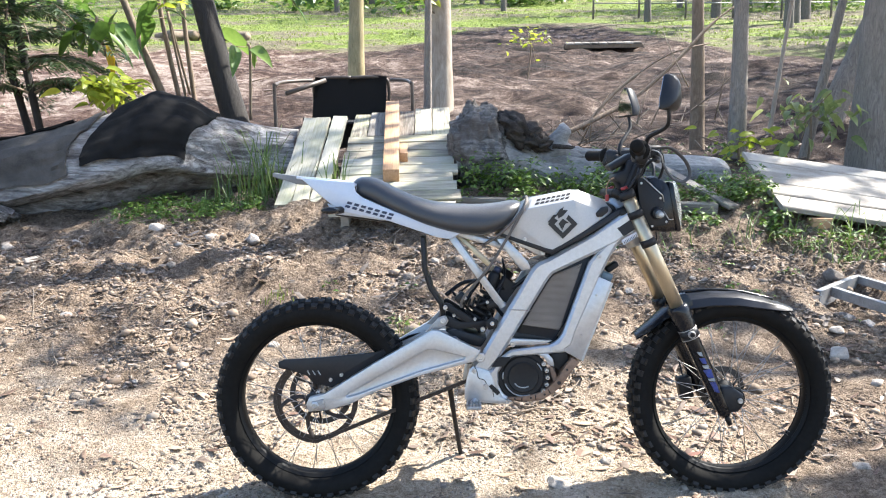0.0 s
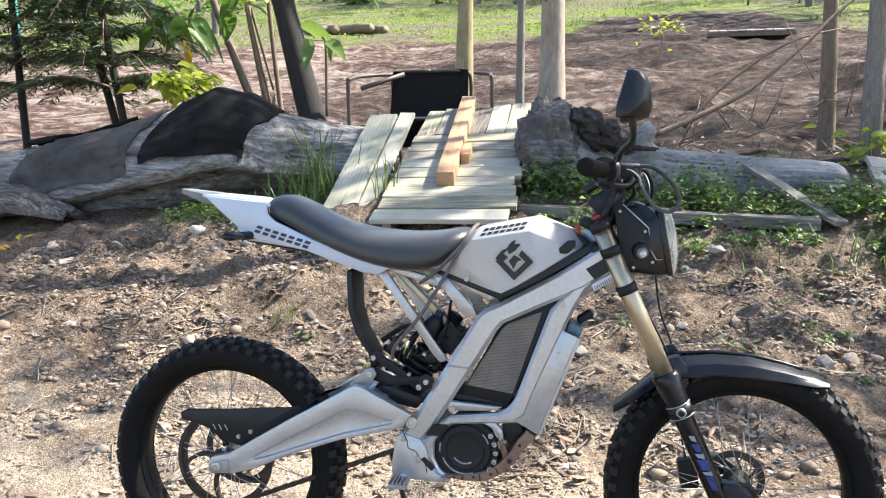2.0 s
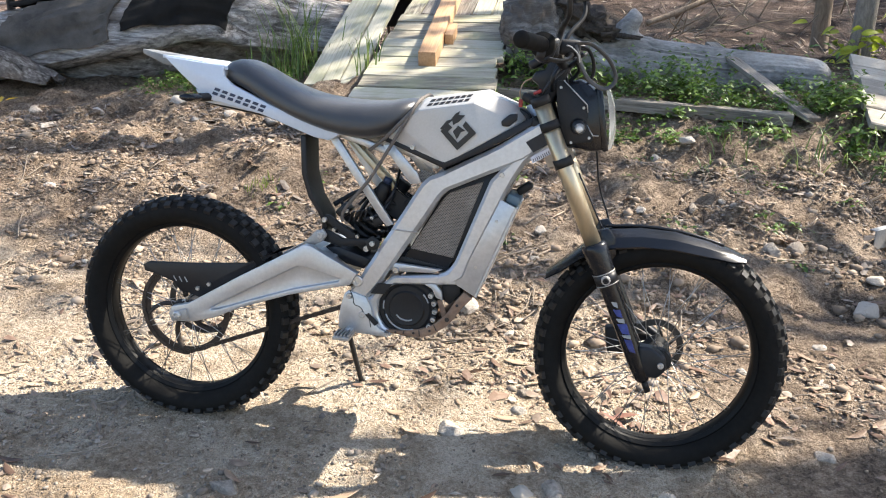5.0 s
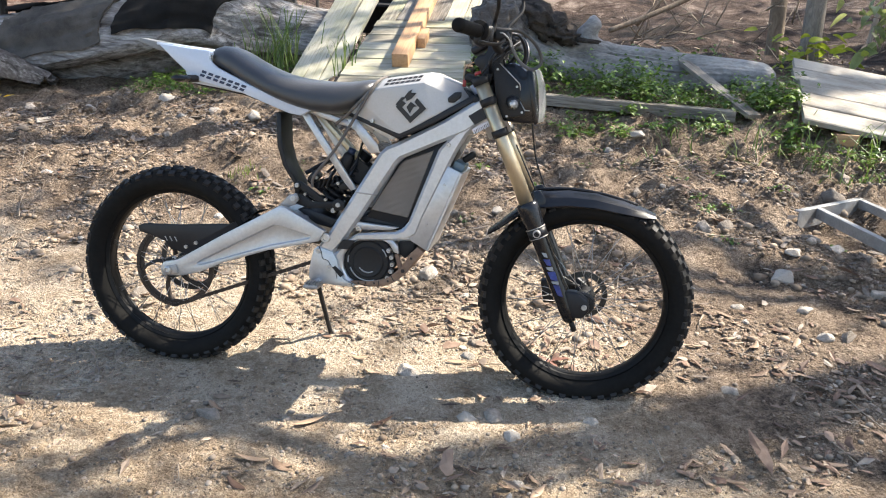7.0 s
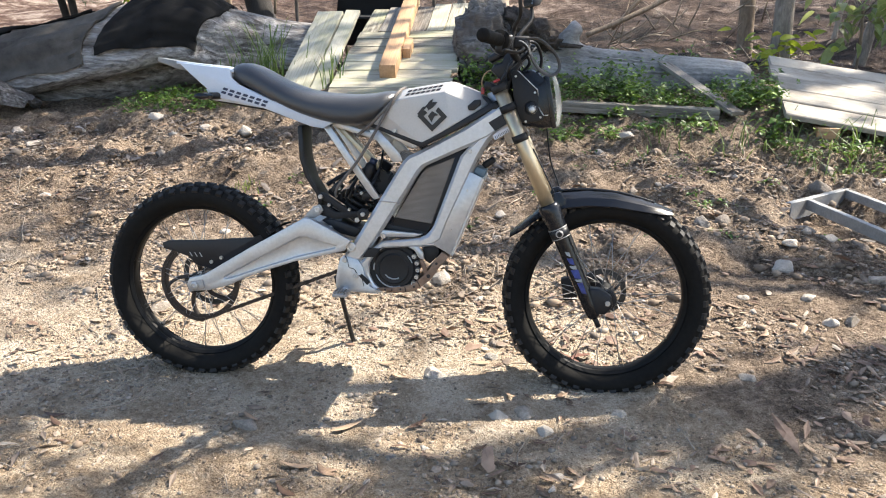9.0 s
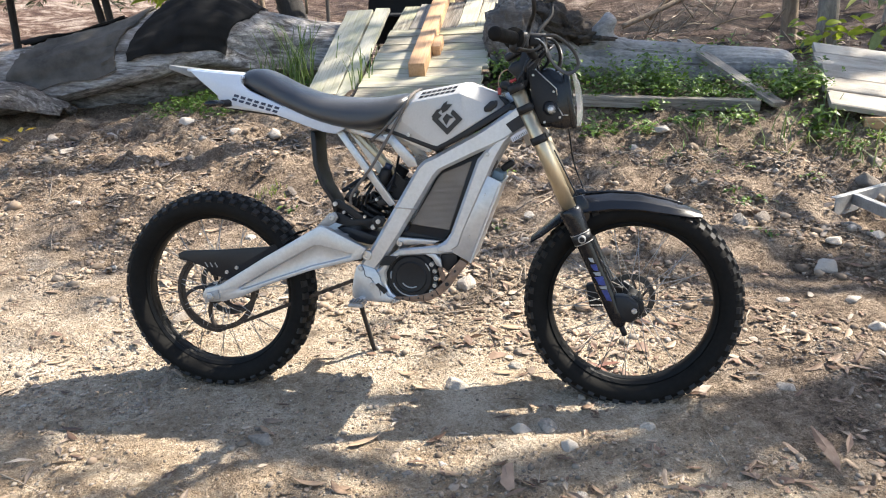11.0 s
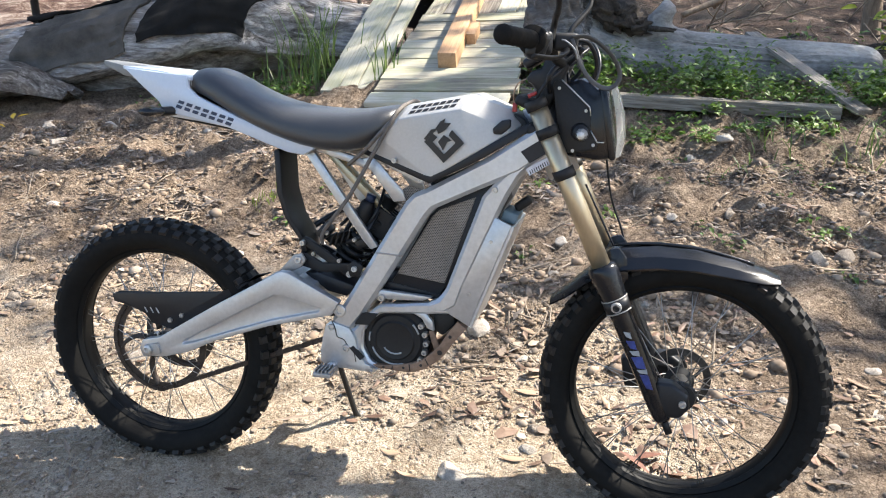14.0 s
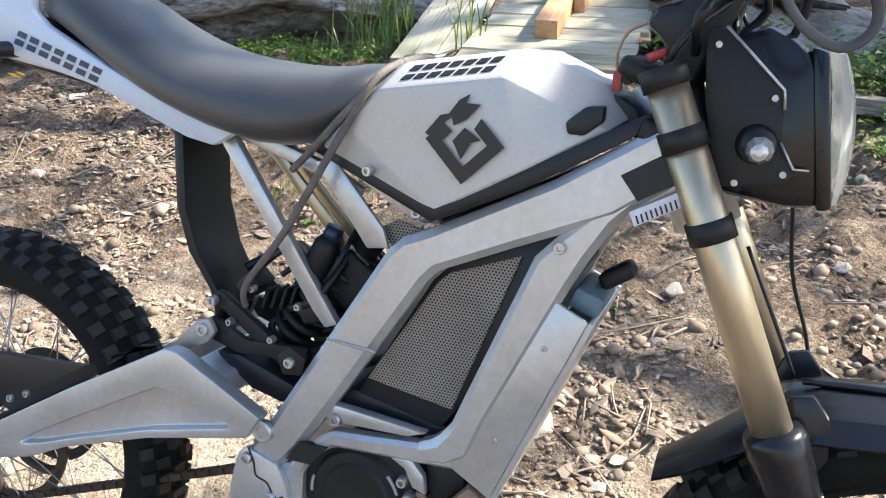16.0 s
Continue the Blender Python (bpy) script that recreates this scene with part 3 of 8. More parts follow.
RISE_Z = (-1.0, -0.01, 0.0, 0.045, 0.08, 0.265, 0.339, 0.523, 0.588, 0.622, 0.654, 0.697, 1.15, 2.262, 3.871, 9.126, 21.347, 73.354, 160.631)


def rise(x, y):
    x, y = np.asarray(x, float), np.asarray(y, float)
    low = np.clip((-1.7 - x) / 1.1, 0, 1) * np.clip((y - 4.6) / 0.6, 0, 1) * np.clip((9.6 - y) / 3.0, 0, 1)
    dip = np.clip((x - 2.1) / 1.5, 0, 1) * np.clip((y - 4.4) / 0.6, 0, 1) * np.clip((9.5 - y) / 3.0, 0, 1)
    hollow = np.exp(-(((x - 2.12) / 0.50) ** 2 + ((y - 4.05) / 0.48) ** 2))
    return np.interp(y, RISE_Y, RISE_Z) - 0.11 * low - 0.23 * dip - 0.09 * hollow


TABLE = np.random.default_rng(21).uniform(-1, 1, (128, 128))


def soft_noise(x, y, f, turn):
    """Value noise for arrays, f cells to the metre."""
    c, s = math.cos(turn), math.sin(turn)
    u, v = (x * c - y * s) * f, (x * s + y * c) * f
    i, j = np.floor(u).astype(int), np.floor(v).astype(int)
    a, b = u - i, v - j
    a, b = a * a * (3 - 2 * a), b * b * (3 - 2 * b)
    i0, i1, j0, j1 = i % 128, (i + 1) % 128, j % 128, (j + 1) % 128
    return (TABLE[i0, j0] * (1 - a) + TABLE[i1, j0] * a) * (1 - b) + (TABLE[i0, j1] * (1 - a) + TABLE[i1, j1] * a) * b


def lumps(x, y):
    """Clods, ruts and ridges, for arrays."""
    out = np.zeros_like(x)
    for k, (f, a) in enumerate(((0.9, 0.030), (2.3, 0.018), (5.7, 0.015), (13.0, 0.010), (27.0, 0.005))):
        ca, sa = math.cos(1.3 * k + 0.4), math.sin(1.3 * k + 0.4)
        u, v = x * ca + y * sa, y * ca - x * sa
        out += a * (np.sin(f * u * 1.7 + 2.1 * np.sin(f * v * 0.83 + k)) * np.sin(f * v * 1.31 + 1.7 * np.sin(f * u * 0.71 + 2 * k)))
    flat = np.clip((np.abs(y - 2.5) - 0.15) / 0.8, 0.3, 1.0)
    wild = np.clip((y - 2.9) / 1.2, 0, 1) * (1 - np.clip((y - 5.2) / 1.0, 0, 1))
    field = np.clip((y - 6.5) / 3.0, 0, 1)
    ruts = 0.16 * np.sin(y * 2.6 + 0.35 * x + 1.2 * np.sin(x * 0.28) + 0.8 * np.sin(y * 0.6)) * np.abs(np.sin(x * 0.21 + y * 0.13)) + 0.10 * np.sin(y * 4.1 - x * 1.3 + 2 * np.sin(x * 0.9 + y * 0.3)) * np.sin(x * 0.8 + 1.7 * np.sin(y * 0.7))
    near = np.clip((7.0 - y) / 1.0, 0, 1) * np.clip((6.0 - np.abs(x)) / 2.0, 0, 1)
    clods = 0.012 * soft_noise(x, y, 5.0, 0.3) + 0.011 * np.maximum(0, soft_noise(x, y, 11.0, 1.1)) + 0.008 * np.maximum(-0.2, soft_noise(x, y, 24.0, 2.0))
    out = out + clods * near * (0.5 + 1.5 * wild)
    ruts = ruts * 0.15 + 0.13 * soft_noise(x, y * 1.4, 0.75, 0.5) + 0.07 * soft_noise(x * 0.3, y, 1.6, 0.15) + 0.06 * soft_noise(x * 0.4, y, 3.3, -0.1) + 0.06 * soft_noise(x, y, 2.6, 0.8)
    return out * (0.55 + 0.9 * wild) * flat + field * ruts * np.clip(1 - (y - 22) / 25, 0.25, 1)


def height(x, y):
    x, y = np.asarray(x, float), np.asarray(y, float)
    return rise(x, y) + lumps(x, y)


# the yard behind the bank is laid out in its own measure, then set in place with this
YARD = Matrix.Translation((0.618, 0.626, 1.243)) @ Matrix.Rotation(radians(2.4), 4, "Z") @ Matrix.Rotation(radians(1.11), 4, "X") @ Matrix.Scale(1.085, 4) @ Matrix.Translation((-0.535, -0.597, -1.287))


def yard_xy(x, y):
    """From the yard's own plan to the ground plan; the near dirt stays as it is."""
    w = min(1.0, max(0.0, (y - 4.0) / 0.4))
    u, v = x - 0.535, y - 0.597
    c, s = math.cos(radians(2.4)), math.sin(radians(2.4))
    return (x + w * (0.618 + 1.085 * (u * c - v * s) - x), y + w * (0.626 + 1.085 * (u * s + v * c) - y))


def steps_of(lo, hi, fine, far, growth):
    inner = np.arange(lo, hi + fine / 2, fine)
    a, b, s = [], [], fine
    lo_x, hi_x = inner[0], inner[-1]
    while lo_x > -far or hi_x < far:
        s *= growth
        lo_x, hi_x = lo_x - s, hi_x + s
        a.append(lo_x), b.append(hi_x)
    return np.array(a[::-1] + inner.tolist() + b)


def build_ground():
    xs = steps_of(-3.0, 3.0, 0.019, 1500.0, 1.09)
    near = np.arange(1.2, 5.2, 0.018)
    y_up, s = [], 0.018
    y = near[-1]
    while y < 2500:
        s = min(s * 1.035, 0.22) if y < 30 else s * 1.12
        y += s
        y_up.append(y)
    y_dn, s, y = [], 0.018, near[0]
    while y > -1500:
        s *= 1.2
        y -= s
        y_dn.append(y)
    ys = np.array(y_dn[::-1] + near.tolist() + y_up)
    X, Y = np.meshgrid(xs, ys)
    Z = height(X, Y)
    Z += np.where((np.abs(X) < 4) & (Y > 0.5) & (Y < 6), rng.normal(0, 0.0022, X.shape), 0)
    V = np.stack([X.ravel(), Y.ravel(), Z.ravel()], 1)
    nx, ny = len(xs), len(ys)
    i = (np.arange(ny - 1)[:, None] * nx + np.arange(nx - 1)).ravel()
    F = np.stack([i, i + 1, i + 1 + nx, i + nx], 1)
    me = mesh_of("ground", V, F.tolist(), EARTH, True)
    return tagged(new("ground", me), "sandy dirt ground rising to churned red-brown mud and grass", "ground", "", "structure")


build_ground()


# ---- the motorbike ----
BIKE = pose(-0.382, 2.466, 0.012, 0, 0, 2.5) @ pose(0, 0, 0, -6.0, 0, 0)
REAR, FRONT = (-0.005, 0.300), (1.270, 0.300)
bike = thing("electric_dirt_bike", "silver electric dirt bike with black seat parked on its side stand", "motorcycle", BIKE)


def wheel(cx, cz, name, half, disc_side, disc_r, inward):
    """Hub with tyre, tread, rim, spokes, brake disc; the whole wheel runs a little off the middle line."""
    hub = lathe([(0.012, -0.062), (0.030, -0.060), (0.034, -0.045), (0.022, -0.035), (0.022, 0.035), (0.034, 0.045), (0.030, 0.060), (0.012, 0.062)], (cx, 0, cz), 28)
    w = part(name, hub, BLACK_MATT, bike)
    w.matrix_basis = pose(0, inward, 0)
    n, R0, R1 = 24, 0.236, 0.306
    mid, hr = (R0 + R1) / 2, (R1 - R0) / 2
    prof = []
    for k in range(n):
        a = 2 * math.pi * k / n
        ca, sa = math.cos(a), math.sin(a)
        waist = 1.0 if ca > 0 else 1.0 - 0.34 * (-ca) ** 1.3
        prof.append((mid + hr * (abs(ca) ** 0.85) * (1 if ca > 0 else -1), half * waist * (abs(sa) ** 0.8) * (1 if sa > 0 else -1)))
    part("tyre", lathe(prof, (cx, 0, cz), 96, closed=True), RUBBER, w, "black rubber tyre", 60)
    rim_prof = [(0.2320, -0.023), (0.2340, -0.018), (0.230, -0.011), (0.230, 0.011), (0.2340, 0.018), (0.2320, 0.023), (0.241, 0.030), (0.246, 0.027), (0.238, 0.014), (0.238, -0.014), (0.246, -0.027), (0.241, -0.030)]
    part("rim", lathe(rim_prof, (cx, 0, cz), 96, closed=True), RIM, w, "black wheel rim")
    # tread blocks: staggered rows round the crown and shoulders
    V, F = [], []
    rows = ((-0.82, 0.0104, 0.0150), (-0.46, 0.0108, 0.0138), (0.0, 0.0130, 0.0146), (0.46, 0.0108, 0.0138), (0.82, 0.0104, 0.0150))
    count = 48
    for r, (pos, hw, hl) in enumerate(rows):
        for k in range(count):
            a = 2 * math.pi * (k + 0.5 * (r % 2)) / count
            y = pos * half * 0.93
            tilt = pos * 0.75
            base = R1 - 0.0010 - 0.021 * abs(pos) ** 2.2
            n_r, n_y = math.cos(tilt), math.sin(tilt)
            lift = 0.0100 + float(rng.uniform(-0.0015, 0.001))
            o = len(V)
            for top in (0, 1):
                sc = 1.0 - 0.18 * top
                for dy, dl in ((-1, -1), (1, -1), (1, 1), (-1, 1)):
                    rr = base + n_r * lift * top - n_y * dy * hw * sc
                    yy = y + n_y * lift * top + n_r * dy * hw * sc
                    aa = a + dl * hl * sc * (0.8 if r == 2 else 1.0) / R1 * 0.72
                    V.append((cx + rr * math.cos(aa), yy, cz + rr * math.sin(aa)))
            F += [(o + 4, o + 5, o + 6, o + 7), (o, o + 1, o + 5, o + 4), (o + 1, o + 2, o + 6, o + 5), (o + 2, o + 3, o + 7, o + 6), (o + 3, o, o + 4, o + 7)]
    tread = part("tread", mesh_of("tread", V, F, KNOB), KNOB, w, "knobbly off-road tread dusted with dirt")
    tagged(tread, kind="stuff")
    # laced spokes
    def spoke(side, cross):
        a0, a1 = 0.0, cross
        p0 = Vector((0.032 * math.cos(a0), side * 0.048, 0.032 * math.sin(a0)))
        p1 = Vector((0.228 * math.cos(a1), side * 0.006, 0.228 * math.sin(a1)))
        return finish(tube([p0, p1], 0.0012, 5), "spoke", SPOKE)
    kinds = [spoke(s, c) for s in (-1, 1) for c in (-0.62, 0.62)]
    for k in range(36):
        sp = new("spoke", kinds[k % 4])
        sp.parent = w
        sp.matrix_basis = pose(cx, 0, cz, 0, -k * 10 - (k % 2) * 2, 0)
    # brake disc with petals and holes between its rings
    yd = disc_side * 0.066
    disc = lathe([(disc_r - 0.017, yd - 0.0015), (disc_r, yd - 0.0015), (disc_r, yd + 0.0015), (disc_r - 0.017, yd + 0.0015)], (cx, 0, cz), 72, closed=True)
    for k in range(6):
        a = 2 * math.pi * k / 6
        part("disc_arm", tube([(cx + 0.03 * math.cos(a), yd, cz + 0.03 * math.sin(a)), (cx + (disc_r - 0.012) * math.cos(a + 0.5), yd, cz + (disc_r - 0.012) * math.sin(a + 0.5))], 0.004, 6), DISC, w)
    part("brake_disc", disc, DISC, w, "thin steel brake disc")
    part("axle", tube([(cx, -0.080, cz), (cx, 0.118, cz)], 0.008, 12), STEEL, w)
    return w


rear_wheel = wheel(*REAR, "rear_wheel", 0.055, 1, 0.100, -0.030)
front_wheel = wheel(*FRONT, "front_wheel", 0.049, 1, 0.072, -0.021)


# swingarm: two deep arms with a hollow in each flank
ARM = [(-0.020, 0.322), (0.028, 0.334), (0.176, 0.424), (0.352, 0.524), (0.372, 0.522), (0.497, 0.460), (0.478, 0.428), (0.320, 0.388), (0.174, 0.336), (0.104, 0.302), (0.040, 0.284), (-0.022, 0.279), (-0.030, 0.300)]
POCKET = [(0.090, 0.326), (0.095, 0.332), (0.190, 0.386), (0.335, 0.466), (0.355, 0.466), (0.452, 0.442), (0.448, 0.434), (0.325, 0.402), (0.200, 0.358), (0.130, 0.332), (0.105, 0.324), (0.092, 0.322), (0.089, 0.324)]


def pocketed(poly, inner, y0, y1, sink):
    """A plate with rounded edges and a sunk pocket in its y0 face."""
    bm = bmesh.new()
    rings = [[bm.verts.new((x, y, z)) for x, z in pts] for pts, y in ((poly, y1), (poly, y0), (inner, y0), ([(px * 0.97 + 0.3 * 0.03, pz * 0.97 + 0.405 * 0.03) for px, pz in inner], y0 + sink))]
    for a, b in zip(rings, rings[1:]):
        for k in range(len(poly)):
            j = (k + 1) % len(poly)
            bm.faces.new((a[k], a[j], b[j], b[k]))
    bm.faces.new(rings[0]), bm.faces.new(rings[-1])
    bmesh.ops.recalc_face_normals(bm, faces=bm.faces[:])
    return bevel(bm, 0.004, 3, 25)


for s in (-1, 1):
    arm = pocketed(ARM, POCKET, -0.112, -0.089, 0.014)
    if s > 0:
        bmesh.ops.scale(arm, vec=(1, -1, 1), verts=arm.verts)
        bmesh.ops.reverse_faces(arm, faces=arm.faces[:])
    sw = part("swingarm", arm, ALU, bike, "cast aluminium swingarm with a hollowed flank")
    part("axle_block", block((0.040, 0.010, 0.030), (0.008, s * 0.113, 0.300), 0.003, 2, pose(0, 0, 0, 0, -14, 0)), ALU_DULL, sw)
    part("axle_nut", lathe([(0.013, s * 0.112), (0.013, s * 0.124), (0.008, s * 0.126), (0.006, s * 0.122)], (-0.002, 0, 0.300), 6), STEEL, sw)
part("swingarm_bridge", block((0.07, 0.17, 0.035), (0.395, 0, 0.478), 0.008), ALU, bike)

# main frame: spar, down tube, cradle on each side, joined at the head
SPAR = [(0.966, 0.894), (0.836, 0.807), (0.700, 0.733), (0.670, 0.720), (0.652, 0.702), (0.500, 0.447), (0.470, 0.410), (0.505, 0.372), (0.548, 0.424), (0.599, 0.504), (0.702, 0.672), (0.716, 0.688), (0.800, 0.728), (0.905, 0.776), (0.985, 0.838)]
DOWN = [(0.975, 0.842), (0.905, 0.768), (0.880, 0.724), (0.866, 0.694), (0.790, 0.520), (0.772, 0.468), (0.744, 0.450), (0.700, 0.446), (0.700, 0.470), (0.728, 0.482), (0.746, 0.508), (0.824, 0.722), (0.850, 0.752), (0.960, 0.860)]
RAIL = [(0.755, 0.449), (0.594, 0.437), (0.568, 0.418), (0.551, 0.388), (0.550, 0.350), (0.566, 0.320), (0.594, 0.304), (0.588, 0.294), (0.492, 0.298), (0.464, 0.335), (0.460, 0.372), (0.474, 0.413), (0.500, 0.405), (0.528, 0.394), (0.562, 0.436), (0.590, 0.458), (0.640, 0.463), (0.755, 0.477)]
for s in (-1, 1):
    spar = part("frame_spar", slab(SPAR, s * 0.099, s * 0.066, 0.009, 1), ALU, bike, "forged aluminium frame spar")
    part("weld_seam", tube([(0.583, s * 0.0995, 0.582), (0.648, s * 0.0995, 0.578)], 0.0022, 6), ALU_DULL, spar)
    part("down_tube", slab(DOWN, s * 0.096, s * 0.064, 0.008, 1), ALU, bike, "forged aluminium down tube")
    part("cradle", slab(RAIL, s * 0.094, s * 0.070, 0.005, 1), ALU, bike, "aluminium motor cradle")
    part("gusset", slab([(0.548, 0.474), (0.560, 0.492), (0.600, 0.492), (0.715, 0.484), (0.690, 0.474), (0.610, 0.470)], s * 0.088, s * 0.072, 0.003), ALU, bike)
    foot = part("foot_plate", slab([(0.474, 0.412), (0.462, 0.402), (0.454, 0.372), (0.448, 0.338), (0.448, 0.312), (0.460, 0.300), (0.580, 0.295), (0.590, 0.304), (0.558, 0.316), (0.541, 0.340), (0.534, 0.374), (0.520, 0.398), (0.500, 0.404)], s * 0.104, s * 0.094, 0.002), ALU, bike, "aluminium foot-peg bracket")
    for bx, bz, r in ((0.476, 0.398, 0.008), (0.512, 0.350, 0.009), (0.576, 0.304, 0.007)):
        part("bolt", bolt(bx, s * 0.105, bz, r), STEEL, foot)
    for bx, bz, r, y in ((0.496, 0.438, 0.015, 0.099), (0.594, 0.474, 0.008, 0.089), (0.852, 0.738, 0.007, 0.096), (0.532, 0.540, 0.007, 0.099)):
        part("bolt", bolt(bx, s * y, bz, r), STEEL, bike)
    part("tab", slab([(0.512, 0.545), (0.530, 0.560), (0.552, 0.548), (0.545, 0.524), (0.520, 0.520)], s * 0.098, s * 0.090, 0.003), BLACK_MATT, bike)
# no openings are cut: black plates stand for the shade inside them
part("slot_shade", slab([(0.520, 0.350), (0.530, 0.357), (0.556, 0.331), (0.546, 0.322)], -0.1052, -0.100, 0.001, 1), BLACK_MATT, bike, "dark plate for the shaded slot in the peg bracket")
part("frame_hole_shade", slab([(0.531, 0.408), (0.549, 0.436), (0.588, 0.437), (0.566, 0.409)], -0.0996, -0.090, 0.0, 1), BLACK_MATT, bike, "dark plate for the shaded triangular hole in the frame")
part("cable_loop", tube(smooth_line([(0.478, -0.1045, 0.412), (0.486, -0.1045, 0.394), (0.490, -0.1045, 0.376), (0.506, -0.1045, 0.370), (0.516, -0.1045, 0.356), (0.530, -0.1045, 0.342), (0.536, -0.1045, 0.318)], 5), 0.0012, 6), BLACK_MATT, bike)
part("head_tube", tube([(0.925, 0, 0.918), (0.990, 0, 0.768)], 0.036, 24), ALU, bike)
for s in (-1, 1):
    part("head_gusset", slab([(0.890, 0.835), (0.955, 0.890), (0.995, 0.815), (0.955, 0.800), (0.900, 0.762)], s * 0.090, s * 0.020, 0.010, 3), ALU, bike)

# foot pegs: toothed plates folded out on each side
for s in (-1, 1):
    peg = block((0.044, 0.055, 0.010), (0.474, s * 0.140, 0.300), 0.002)
    fp = part("foot_peg", peg, ALU_DULL, bike, "serrated aluminium foot peg")
    for k in range(5):
        part("tooth", block((0.004, 0.050, 0.008), (0.456 + 0.009 * k, s * 0.140, 0.308), 0.001, 1), ALU_DULL, fp)
    part("peg_pivot", tube([(0.478, s * 0.100, 0.302), (0.478, s * 0.118, 0.302)], 0.012, 12), STEEL, fp)

# battery: case, perforated cover, front guard plate
battery = part("battery_case", slab([(0.610, 0.505), (0.725, 0.484), (0.742, 0.512), (0.868, 0.700), (0.850, 0.752), (0.722, 0.692), (0.700, 0.668)], -0.066, 0.066, 0.004), BLACK, bike, "black battery box inside the frame")
part("grille", slab([(0.625, 0.530), (0.738, 0.514), (0.806, 0.716), (0.722, 0.682), (0.708, 0.668)], -0.0705, -0.0665, 0.001, 1), GRILLE, battery, "perforated grey-brown metal grille")
part("grille", slab([(0.625, 0.530), (0.738, 0.514), (0.806, 0.716), (0.722, 0.682), (0.708, 0.668)], 0.0665, 0.0705, 0.001, 1), GRILLE, battery)
guard = slab([(0.842, 0.682), (0.890, 0.660), (0.800, 0.424), (0.742, 0.456), (0.752, 0.500)], -0.0925, -0.086, 0.002)
gp = part("front_guard", guard, ALU, bike, "bent aluminium guard plate below the frame")
part("return_lip", slab([(0.890, 0.660), (0.896, 0.656), (0.806, 0.420), (0.800, 0.424)], -0.0915, 0.0915, 0.001, 1), ALU, gp)
part("return_lip", slab([(0.858, 0.672), (0.890, 0.660), (0.800, 0.424), (0.752, 0.452), (0.770, 0.470)], 0.086, 0.092, 0.002), ALU, gp)
part("guard_bolt", bolt(0.800, -0.092, 0.500, 0.004, 0.003), STEEL, gp)
part("guard_bolt", bolt(0.846, -0.092, 0.622, 0.004, 0.003), STEEL, gp)
part("cell_plug", block((0.036, 0.080, 0.026), (0.881, -0.030, 0.674), 0.006, 2, pose(0, 0, 0, 0, 20, 0)), TEALGREY, bike, "grey-blue connector block")
part("horn", block((0.042, 0.032, 0.020), (0.905, -0.020, 0.700), 0.007, 3, pose(0, 0, 0, 0, -35, 0)), BLACK_MATT, bike, "black horn below the head tube")
part("lower_cover", slab([(0.540, 0.500), (0.610, 0.508), (0.742, 0.486), (0.735, 0.470), (0.600, 0.480)], -0.064, 0.064, 0.004), BLACK, bike)

# motor and skid plate
motor = part("motor", lathe([(0.030, -0.088), (0.044, -0.091), (0.048, -0.086), (0.060, -0.086), (0.066, -0.078), (0.068, -0.05), (0.068, 0.05), (0.066, 0.078), (0.044, 0.088)], (0.626, 0, 0.373), 48), BLACK_MATT, bike, "round black electric motor")
part("motor_flange", lathe([(0.050, -0.080), (0.074, -0.080), (0.0785, -0.077), (0.0785, -0.060), (0.050, -0.060)], (0.626, 0, 0.373), 48, closed=True), BLACK_MATT, motor)
for a0, a1, r in ((200, 290, 0.058), (215, 300, 0.032), (20, 45, 0.060), (165, 185, 0.062)):
    part("motor_mark", tube([(0.626 + r * math.cos(radians(a)), -0.0880, 0.373 + r * math.sin(radians(a))) for a in np.linspace(a0, a1, 9)], 0.0022, 6), GREYP, motor, "pale curved mark")
for k in range(6):
    a = radians(-52 + 17 * k)
    part("terminal_bolt", bolt(0.626 + 0.074 * math.cos(a), -0.081, 0.373 + 0.074 * math.sin(a), 0.007, 0.012), STEEL, motor)
part("motor_mount", slab([(0.660, 0.448), (0.700, 0.446), (0.716, 0.428), (0.720, 0.404), (0.702, 0.410), (0.690, 0.432)], -0.090, -0.078, 0.003), ALU, motor)
part("motor_bracket", slab([(0.712, 0.440), (0.760, 0.452), (0.765, 0.420), (0.735, 0.390), (0.718, 0.402)], -0.075, 0.075, 0.004), BLACK_MATT, motor)
# curved plate under the motor: one bent sheet with a flange on each side
arc = [(v.x, v.z) for v in smooth_line([(0.560, 0, 0.304), (0.602, 0, 0.303), (0.676, 0, 0.303), (0.735, 0, 0.340), (0.768, 0, 0.385), (0.796, 0, 0.418)], 4)]
arc_in = [(v.x, v.z) for v in smooth_line([(0.560, 0, 0.312), (0.614, 0, 0.314), (0.682, 0, 0.328), (0.728, 0, 0.368), (0.750, 0, 0.402), (0.774, 0, 0.432)], 4)]
sk = part("skid_plate", slab(arc + arc_in[::-1], -0.0935, 0.0935, 0.002), RUST, bike, "rust-brown curved steel skid plate")
# black discs for the dark inside the drain holes
for x, z, r in ((0.600, 0.308, 0.0032), (0.648, 0.311, 0.0032), (0.690, 0.321, 0.0035), (0.734, 0.356, 0.0060), (0.758, 0.396, 0.0040)):
    part("drain_hole_shade", lathe([(r, -0.0945), (r, -0.0930)], (x, 0, z), 12), INK, sk)
# black bars for the shade in the plate's creases
for (x0, z0), (x1, z1) in (((0.620, 0.304), (0.622, 0.313)), ((0.664, 0.304), (0.662, 0.320)), ((0.708, 0.323), (0.700, 0.338))):
    part("crease_shade", tube([(x0, -0.0938, z0), (x1, -0.0938, z1)], 0.0014, 5), BLACK_MATT, sk)
